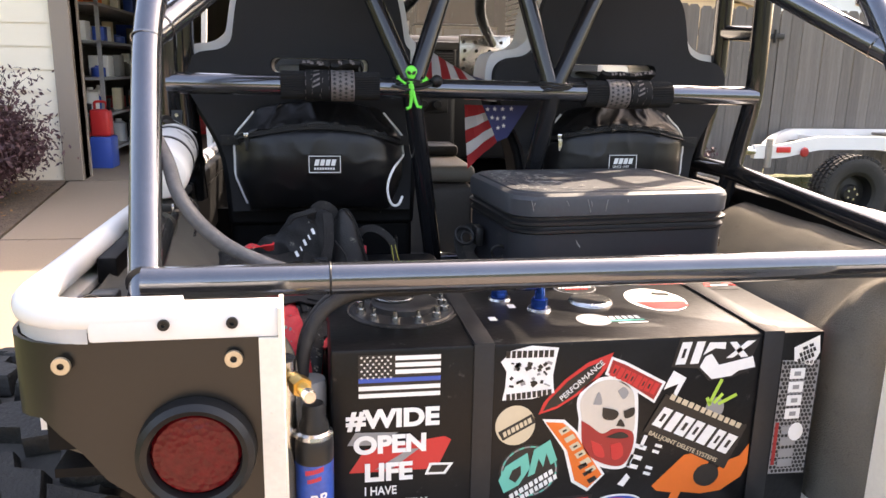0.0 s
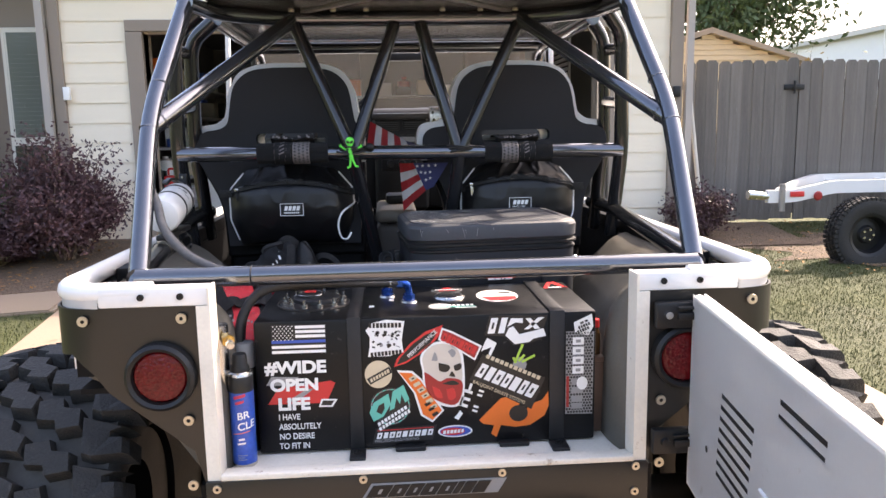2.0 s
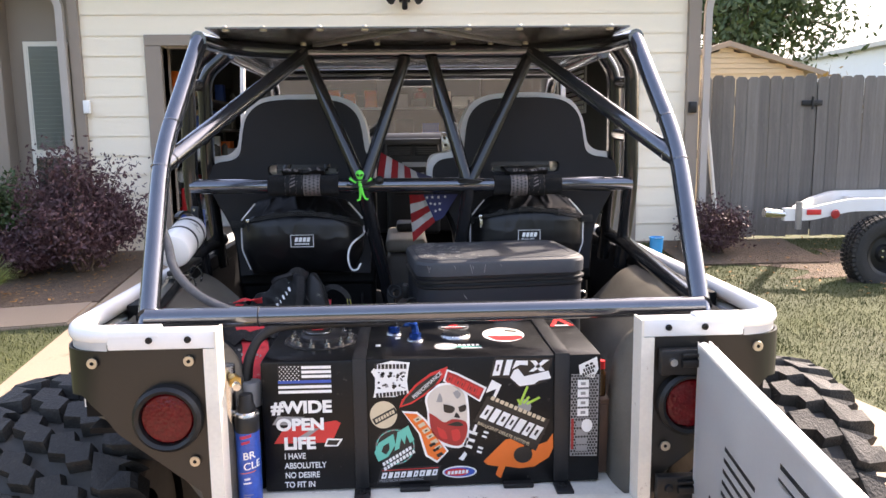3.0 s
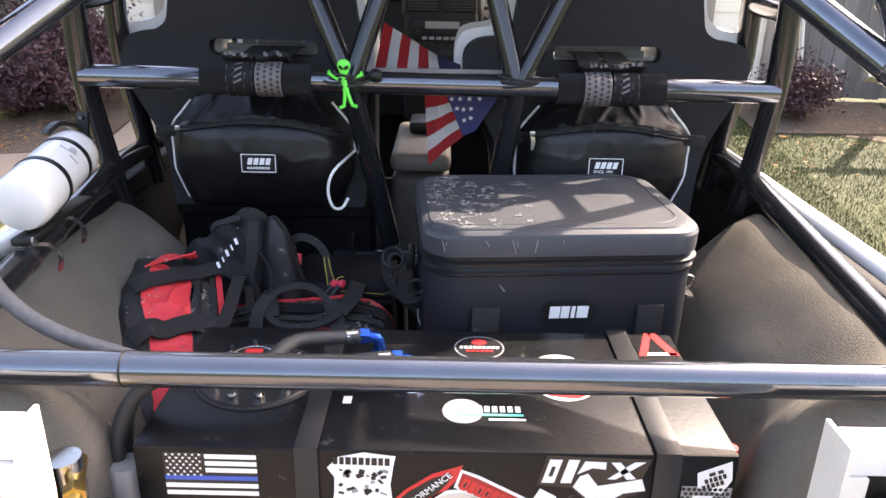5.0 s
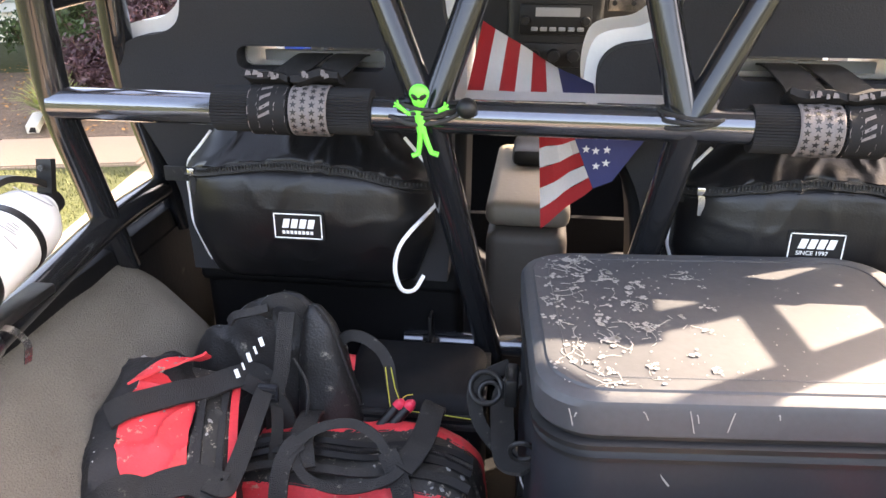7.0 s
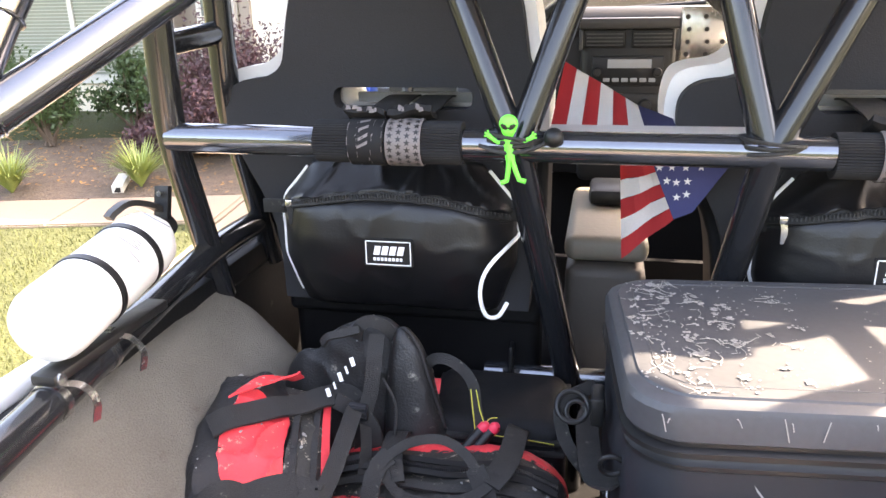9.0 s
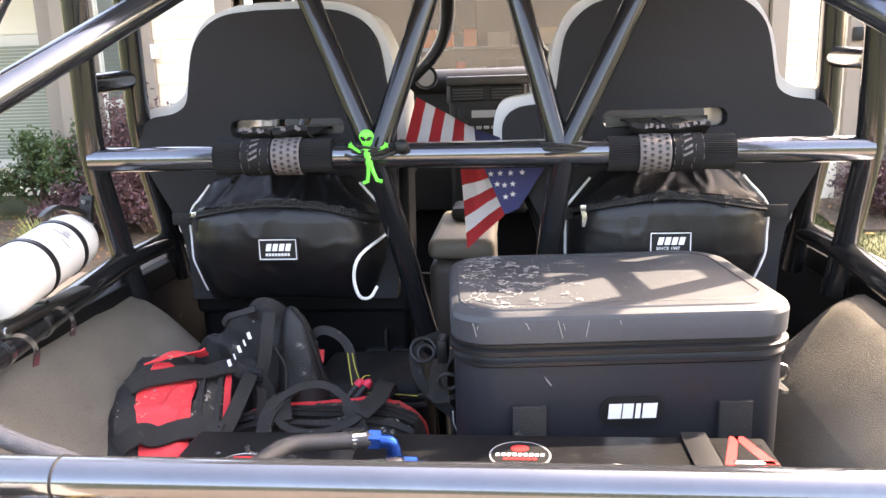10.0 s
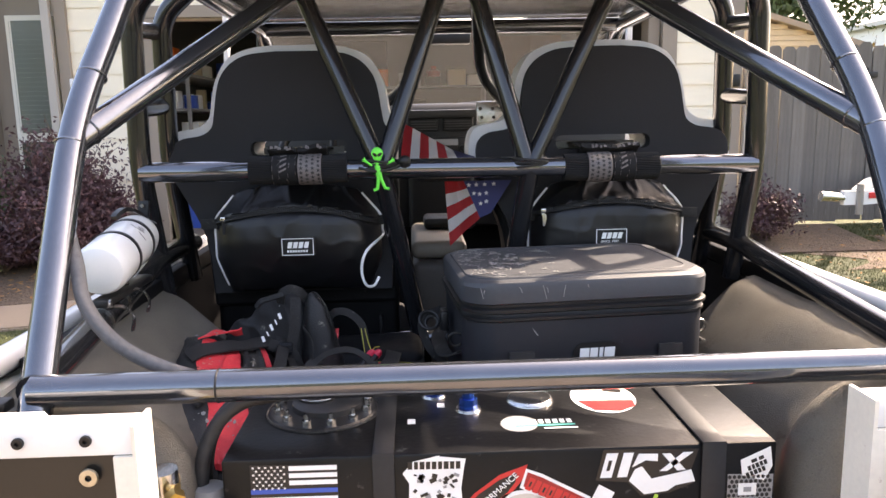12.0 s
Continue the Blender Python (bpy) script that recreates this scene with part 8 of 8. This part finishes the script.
def draped_flag():
    f = thing("flag", (0, 0.95, 1.4), "red, white and blue striped flag draped between the seats", "flag")

    def patch(name, A, B, C, D, n, fn, label, wav):
        """A wavy quilt A-B along the bottom, D-C along the top, in n bands of its own colour."""
        ob = None
        A, B, C, D = map(Vector, (A, B, C, D))
        for k in range(n):
            bm = bmesh.new()
            g = []
            for j in range(9):
                v = j / 8
                row = []
                for i in range(5):
                    u = (k + i / 4) / n
                    p = A.lerp(B, u).lerp(D.lerp(C, u), v)
                    p.y += wav * math.sin(u * 9 + v * 3) + wav * 0.5 * math.sin(v * 8)
                    row.append(bm.verts.new(p))
                g.append(row)
            for a, b in zip(g, g[1:]):
                for i in range(4):
                    bm.faces.new((a[i], a[i + 1], b[i + 1], b[i]))
            bmesh.ops.solidify(bm, geom=bm.faces[:], thickness=0.001)
            part(name, bm, fn(k), f, label(k))
    sl = lambda k: "red stripe" if k % 2 == 0 else "white stripe"
    rw = lambda k: FLAGRED if k % 2 == 0 else FLAGWHITE
    patch("stripe", (-0.14, 0.93, 1.505), (-0.005, 0.93, 1.505), (-0.012, 1.03, 1.522), (-0.128, 1.04, 1.588), 6, rw, sl, 0.004)
    patch("canton", (-0.005, 0.93, 1.505), (0.04, 0.93, 1.503), (0.04, 1.0, 1.506), (-0.012, 1.03, 1.522), 1, lambda k: FLAGBLUE, lambda k: "blue field", 0.003)
    patch("hem", (-0.14, 0.885, 1.503), (0.14, 0.885, 1.503), (0.14, 0.93, 1.506), (-0.14, 0.93, 1.506), 1, lambda k: FLAGWHITE, lambda k: "white hem", 0.0)
    # hanging corner: stripes run down to a point, the blue field beside them
    P0, P1, P2, T = Vector((-0.036, 0.95, 1.45)), Vector((0.01, 0.95, 1.45)), Vector((0.125, 0.955, 1.45)), Vector((-0.026, 0.945, 1.295))
    E = Vector((0.048, 0.952, 1.36))
    for k in range(5):
        a0, a1 = k / 5, (k + 1) / 5
        bm = bmesh.new()
        q = [P0.lerp(T, a0), P0.lerp(T, a1), P1.lerp(E.lerp(T, 0.0), a1), P1.lerp(E, a0)]
        g = [[bm.verts.new(q[0].lerp(q[1], j / 4).lerp(q[3].lerp(q[2], j / 4), i / 6) + Vector((0, 0.005 * math.sin(i * 1.3 + k), 0.0))) for i in range(7)] for j in range(5)]
        for a, b in zip(g, g[1:]):
            for i in range(6):
                bm.faces.new((a[i], a[i + 1], b[i + 1], b[i]))
        bmesh.ops.solidify(bm, geom=bm.faces[:], thickness=0.001)
        part("stripe", bm, FLAGRED if k % 2 == 0 else FLAGWHITE, f, sl(k))
    bm = plate([(0.01, 1.45), (0.048, 1.36), (0.075, 1.372), (0.125, 1.45)], 0.9505, 0.9515)
    c = part("canton", bm, FLAGBLUE, f, "blue star field", smooth=False)
    for x, z in ((0.022, 1.44), (0.04, 1.441), (0.06, 1.441), (0.082, 1.442), (0.034, 1.42), (0.048, 1.418), (0.064, 1.42), (0.05, 1.395), (0.064, 1.4)):
        part("star", plate(star(x, z, 0.0062), 0.9490, 0.9498), FLAGWHITE, c, smooth=False)


# ---- cab ----
def cab():
    con = thing("centre_console", (-0.03, 1.2, 0.8), "grey-brown console box with a tan lid between the seats", "console")
    part("body", box(-0.118, 0.022, 1.06, 1.45, 0.8, 1.235, 0.02, 3), CONSOLE, con, "grey-brown plastic body")
    part("lid", box(-0.121, 0.025, 1.075, 1.46, 1.238, 1.285, 0.018, 3), TANLID, con, "tan padded lid")
    part("lid_back", box(-0.085, 0.015, 1.28, 1.4, 1.286, 1.32, 0.012), BLACKP, con, "black cup holder block")
    d = thing("dashboard", (0, 1.95, 1.3), "black dashboard with round vents and a radio stack", "dashboard")
    part("top_roll", sweep([(-0.68, 1.98, 1.60), (0.68, 1.98, 1.60)], 0.055, 24), BLACKP, d, "black padded dash top")
    part("face", box(-0.68, 0.68, 1.93, 2.2, 1.2, 1.6, 0.02), BLACKP, d, "black dash face")
    st = part("radio_console", box(-0.13, 0.11, 1.85, 1.95, 1.2, 1.625, 0.02, 3), BLACKP, d, "black centre stack")
    for x in (-0.07, 0.05):
        v = part("air_vent", box(x - 0.052, x + 0.052, 1.843, 1.852, 1.555, 1.6, 0.006), BLACKP, st, "twin air vent")
        for k in range(4):
            part("slat", box(x - 0.046, x + 0.046, 1.838, 1.843, 1.561 + k * 0.009, 1.564 + k * 0.009), DASHT, v, smooth=False)
    part("vent_bezel", box(-0.135, 0.115, 1.836, 1.852, 1.602, 1.63, 0.006), DASHT, st, "dark satin vent surround")
    part("vent_bezel", box(-0.135, -0.125, 1.836, 1.852, 1.55, 1.6015, 0.003), DASHT, st)
    part("vent_bezel", box(0.105, 0.115, 1.836, 1.852, 1.55, 1.6015, 0.003), DASHT, st)
    r = part("radio", box(-0.1, 0.08, 1.84, 1.852, 1.46, 1.535, 0.004), BLACKP, st, "car radio with small buttons")
    part("display", box(-0.06, 0.05, 1.837, 1.84, 1.505, 1.527, 0.001), STGREY, r, smooth=False)
    for k in range(6):
        part("button", box(-0.07 + k * 0.023, -0.053 + k * 0.023, 1.835, 1.84, 1.47, 1.48, 0.002), STGREY, r)
    for x in (-0.085, 0.066):
        part("knob", lathe([(0, 0.012), (0.01, 0.011), (0.012, 0)], (x, 1.84, 1.495), (0, -1, 0), 16), BLACKP, r)
    h = part("heater_panel", box(-0.1, 0.08, 1.842, 1.852, 1.38, 1.44, 0.004), BLACKP, st, "heater control panel")
    for x in (-0.06, -0.01, 0.04):
        part("knob", lathe([(0, 0.018), (0.014, 0.017), (0.017, 0)], (x, 1.842, 1.41), (0, -1, 0), 18), BLACKP, h)
    sp = part("switch_panel", box(0.115, 0.3, 1.83, 1.85, 1.52, 1.655, 0.004), CHROME, d, "bare aluminium switch plate full of holes")
    rnd = random.Random(5)
    for k in range(16):
        p = (0.13 + 0.045 * (k % 4) + rnd.uniform(-0.005, 0.005), 1.8295, 1.54 + 0.03 * (k // 4))
        part("hole", lathe([(0, 0.0005), (0.006, 0.0005), (0.006, 0)], p, (0, -1, 0), 12), BLACKP, sp)
    g = part("gauge_pod", lathe([(0, 0), (0.03, 0.0), (0.036, 0.006), (0.036, -0.05)], (-0.2, 1.86, 1.63), (0.1, -1, 0.1), 22), BLACKP, d, "round gauge pod")
    part("dial", lathe([(0, 0.002), (0.027, 0.002)], (-0.2, 1.859, 1.63), (0.1, -1, 0.1), 20), STGREY, g)
    w = thing("steering_wheel", (-0.4, 1.72, 1.4), "black four-spoke steering wheel before the seat", "steering wheel")
    part("rim", ring((-0.38, 1.7, 1.46), (0, -1, 0.45), 0.18, 0.015, 40, 10), BLACKP, w)
    part("hub", lathe([(0, 0.03), (0.05, 0.02), (0.06, 0)], (-0.38, 1.72, 1.45), (0, -1, 0.45), 20), BLACKP, w)
    for a in (0, 120, 240):
        p = Vector((-0.38, 1.71, 1.455))
        part("spoke", rod(p, p + Vector((0.17 * math.cos(radians(a + 90)), 0.07 * math.sin(radians(a + 90)), 0.155 * math.sin(radians(a + 90)))), 0.012, 10), BLACKP, w)
    ws = part("windscreen_frame", sweep(fillet([(-0.68, 2.12, 1.6), (-0.64, 2.0, 1.985), (0.64, 2.0, 1.985), (0.68, 2.12, 1.6), (-0.68, 2.12, 1.6)], 0.06), 0.025, 12), BLACKP, CAR, "black windscreen frame")
    for x0, x1 in ((-0.775, -0.74), (0.685, 0.66)):
        part("windscreen_pillar", sweep([(x0, 1.98, 1.22), (x0, 1.95, 1.58), (x1, 1.86, 1.985)], 0.03, flat_w=0.016, up=(0, -1, 0.2)), WHITE, CAR, "white windscreen pillar")
    b = bmesh.new()
    b.faces.new([b.verts.new(p) for p in ((-0.66, 2.115, 1.62), (0.66, 2.115, 1.62), (0.62, 2.0, 1.965), (-0.62, 2.0, 1.965))])
    gl = part("glass", b, SCREEN, ws, "clear windscreen", smooth=False)
    gl.visible_shadow = False
    m = part("mirror", box(-0.09, 0.11, 1.93, 1.96, 1.86, 1.92, 0.015), BLACKP, ws, "interior mirror")
    part("wiper", rod((-0.3, 2.09, 1.63), (0.2, 2.1, 1.66), 0.006, 8), BLACKP, ws)
    part("bonnet", box(-0.62, 0.62, 2.2, 3.5, 1.2, 1.32, 0.03, 3), WHITE, CAR, "white bonnet")
    part("cowl", box(-0.7, 0.7, 2.12, 2.25, 1.2, 1.57, 0.02), WHITE, CAR, "white cowl")
    for s in (-1, 1):
        part("front_wing", box(s * 0.8 - 0.16, s * 0.8 + 0.16, 2.5, 3.5, 1.02, 1.08, 0.02), PANEL, CAR, "black front wing")


bags(), extinguisher(), spray_can(), dark_boxes(), alien(), draped_flag(), cab()


# ---- planting ----
def leaf_cloud(bm, spots, size, rnd, flatness=0.6):
    for p in spots:
        d = Vector((rnd.gauss(0, 1), rnd.gauss(0, 1), rnd.gauss(0, flatness))).normalized()
        u = d.orthogonal().normalized()
        u.rotate(Matrix.Rotation(rnd.uniform(0, 6.3), 3, d))
        w = d.cross(u)
        L = size * rnd.uniform(0.6, 1.3)
        a, b, c, e = p - u * L, p + w * L * 0.42, p + u * L, p - w * L * 0.42
        bm.faces.new([bm.verts.new(q) for q in (a, b, c, e)])


def shrub(at, w, h, leaves, leaf, size, label, seed, twiggy=False, name="shrub", trunk_m=None):
    rnd = random.Random(seed)
    s = thing(name, at, label, name if name != "shrub" else "shrub")
    stems, spots = bmesh.new(), []
    base = Vector(at)
    n = 64 if twiggy else 15
    for k in range(n):
        a, lean = rnd.uniform(0, 6.3), rnd.uniform(0.1, 1.0)
        if twiggy:
            lean = math.sqrt(rnd.random())
            rise = h * (rnd.uniform(0.18, 0.72) * (1 - 0.45 * lean) if k % 6 else rnd.uniform(0.8, 1.05) * (1 - 0.5 * lean))
            top = base + Vector((w * lean * math.cos(a), w * lean * math.sin(a), rise))
        else:
            top = base + Vector((w * lean * math.cos(a), w * lean * math.sin(a), h * rnd.uniform(0.6, 1.05) * (1 - 0.35 * lean ** 2)))
        mid = base.lerp(top, 0.5) + Vector((rnd.gauss(0, 0.06), rnd.gauss(0, 0.06), h * 0.08))
        line = smooth_line([base + Vector((rnd.gauss(0, 0.03), rnd.gauss(0, 0.03), 0)), mid, top], 6)
        sweep(line, (lambda q: 0.011 * (1 - q) + 0.002), 5, stems)
        for q in range(7):
            st = line[4 + (q % (len(line) - 5))]
            d = Vector((rnd.gauss(0, 1), rnd.gauss(0, 1), rnd.uniform(0.1, 1.2))).normalized() * rnd.uniform(0.12, 0.34) * h * (0.4 if twiggy else 0.55)
            tw = [st, st + d * 0.5 + Vector((0, 0, 0.015)), st + d]
            sweep(tw, (lambda q: 0.004 * (1 - q) + 0.001), 4, stems)
            for e in range(leaves):
                f = rnd.uniform(0.25, 1.05)
                spots.append(st + d * f + Vector((rnd.gauss(0, 1), rnd.gauss(0, 1), rnd.gauss(0, 0.8))) * 0.045 * (h + 0.4))
    for p in spots:
        p.z = max(p.z, base.z + 0.05)
    part("stem", stems, TWIG, s, "brown twigs")
    bm = bmesh.new()
    leaf_cloud(bm, spots, size, rnd)
    part("foliage", bm, leaf, s, smooth=False)
    return s


def tuft(at, h, n, m, label, seed):
    rnd = random.Random(seed)
    s = thing("grass_clump", at, label, "ornamental grass", "clumps in the flower bed")
    bm = bmesh.new()
    for k in range(n):
        a, r = rnd.uniform(0, 6.3), rnd.uniform(0.4, 1.0)
        d = Vector((math.cos(a), math.sin(a), 0))
        L = h * rnd.uniform(0.7, 1.15)
        pts = [Vector(at) + d * (L * r * 0.85 * t) + Vector((0, 0, L * (t * 1.2 - 0.75 * r * t * t))) for t in (0, 0.35, 0.7, 1.0)]
        w = d.cross(Vector((0, 0, 1))) * 0.009
        vs = [(bm.verts.new(p - w * (1 - t * 0.9)), bm.verts.new(p + w * (1 - t * 0.9))) for p, t in zip(pts, (0, 0.35, 0.7, 1.0))]
        for x, y in zip(vs, vs[1:]):
            bm.faces.new((x[0], x[1], y[1], y[0]))
    tagged(part("foliage", bm, m, s, smooth=False), kind="stuff")


def tree(at, h, crown, n, leaf, size, label, seed):
    rnd = random.Random(seed)
    t = thing("tree", at, label, "tree")
    base = Vector(at)
    tr = bmesh.new()
    sweep(smooth_line([base, base + Vector((0.1, 0, h * 0.35)), base + Vector((-0.05, 0.1, h * 0.6))], 6), (lambda q: 0.22 * (1 - q) + 0.08), 10, tr)
    spots = []
    for k in range(26):
        a = rnd.uniform(0, 6.3)
        st = base + Vector((0, 0, h * rnd.uniform(0.3, 0.62)))
        en = base + Vector((crown * rnd.uniform(0.4, 1) * math.cos(a), crown * rnd.uniform(0.4, 1) * math.sin(a), h * rnd.uniform(0.45, 1.0)))
        sweep(smooth_line([st, st.lerp(en, 0.5) + Vector((0, 0, 0.25)), en], 5), (lambda q: 0.06 * (1 - q) + 0.012), 6, tr)
        for q in range(n):
            f = rnd.uniform(0.35, 1.08)
            c = st.lerp(en, f)
            spots.append(c + Vector((rnd.gauss(0, 1), rnd.gauss(0, 1), rnd.gauss(0, 0.7))) * crown * 0.19)
    part("trunk", tr, TWIG, t, "brown trunk and limbs")
    bm = bmesh.new()
    leaf_cloud(bm, spots, size, rnd)
    part("crown", bm, leaf, t, smooth=False)


def planting():
    shrub((-3.85, 5.95, 0.33), 0.45, 0.62, 30, PLUM, 0.024, "low dark plum-leaved shrub at the bed's edge", 19, True)
    shrub((-3.28, 6.1, 0.34), 0.62, 1.7, 46, PLUM, 0.025, "dark plum-leaved open shrub beside the garage", 11, True)
    shrub((-4.9, 6.95, 0.41), 0.42, 0.85, 34, LEAF, 0.03, "green rounded shrub under the window", 13)
    shrub((-5.42, 6.25, 0.35), 0.42, 0.9, 34, LEAF, 0.03, "green rounded shrub under the window", 14)
    shrub((-4.2, 6.55, 0.38), 0.45, 1.05, 30, LEAF, 0.028, "green bush behind the plum shrub", 18)
    shrub((-6.5, 6.9, 0.4), 0.5, 0.95, 22, LEAF, 0.03, "green rounded shrub under the window", 15)
    shrub((-7.9, 6.8, 0.4), 0.5, 0.95, 22, LEAF, 0.03, "green rounded shrub under the window", 16)
    shrub((3.3, 6.35, 0.37), 0.42, 0.85, 11, PLUM, 0.022, "small purple-leaved shrub at the garage corner", 17, True)
    tuft((-3.78, 5.22, 0.24), 0.42, 260, GRASSY, "yellow-green strap-leaved grass clump", 21)
    tuft((-4.82, 4.98, 0.21), 0.42, 260, GRASSY, "yellow-green strap-leaved grass clump", 22)
    tuft((-5.9, 5.0, 0.21), 0.4, 260, GRASSY, "yellow-green strap-leaved grass clump", 23)
    d = thing("downspout_end", (-3.9, 5.05, 0.22), "short pale downspout outlet lying on the mulch", "pipe")
    part("pipe", sweep(fillet([(-3.98, 5.3, 0.3), (-3.93, 5.18, 0.285), (-3.88, 5.04, 0.255)], 0.03), 0.06, flat_w=0.085, up=(0, 0, 1)), TRIML, d)
    part("mouth", box(-0.03, 0.03, -0.002, 0.002, -0.02, 0.02, m=Matrix.Translation((-3.8785, 5.036, 0.254))), BLACKP, d, "dark open end")
    tree((7.3, 15.0, 0.4), 6.6, 2.3, 400, LEAF, 0.085, "broad green tree behind the fence", 31)
    tree((15.6, 34.0, 0.4), 11.5, 4.2, 120, LEAFY, 0.12, "thin yellowing tree behind the fence", 32)
    shrub((6.35, 9.6, 0.42), 0.45, 2.25, 14, LEAFY, 0.05, "yellow-orange autumn bush behind the fence", 33)
    # mown grass, thick where the path passes near
    rnd = random.Random(40)
    bm = bmesh.new()

    def blades(x0, x1, y0, y1, n):
        for k in range(n):
            x, y = rnd.uniform(x0, x1), rnd.uniform(y0, y1)
            z = ground_z(y) - 0.02
            bare = ((x - 5.2) / 1.5) ** 2 + ((y - 5.75) / 0.7) ** 2
            if bare < rnd.uniform(0.5, 1.5) and rnd.random() < 0.85:
                continue
            h, a, l = rnd.uniform(0.012, 0.034), rnd.uniform(0, 6.3), rnd.uniform(0.0, 0.03)
            w = 0.0032
            c, s = math.cos(a), math.sin(a)
            bm.faces.new([bm.verts.new(p) for p in ((x - w * s, y + w * c, z), (x + w * s, y - w * c, z), (x + l * c, y + l * s, z + h))])
    blades(2.78, 6.5, 0.6, 6.9, 70000)
    blades(2.38, 2.8, 3.6, 6.9, 9000)
    blades(-7.0, -2.8, 0.5, 4.6, 36000)
    solid("grass", bm, GRASS, "short mixed green and straw grass blades", "grass", kind="stuff", smooth=False)
    leaves = bmesh.new()
    leaf_cloud(leaves, [Vector((rnd.uniform(2.6, 6.5), rnd.uniform(4.8, 6.9), 0)) for k in range(260)] + [Vector((rnd.uniform(-7, -2.9), rnd.uniform(5.1, 6.8), 0)) for k in range(1100)], 0.026, rnd, 3.0)
    for f in leaves.faces:
        z = ground_z(f.verts[0].co.y) + 0.02
        for v in f.verts:
            v.co.z = v.co.z * 0.4 + z
    solid("fallen_leaves", leaves, DRYLEAF, "scattered dry orange leaves", "leaves", kind="stuff", smooth=False)


planting()
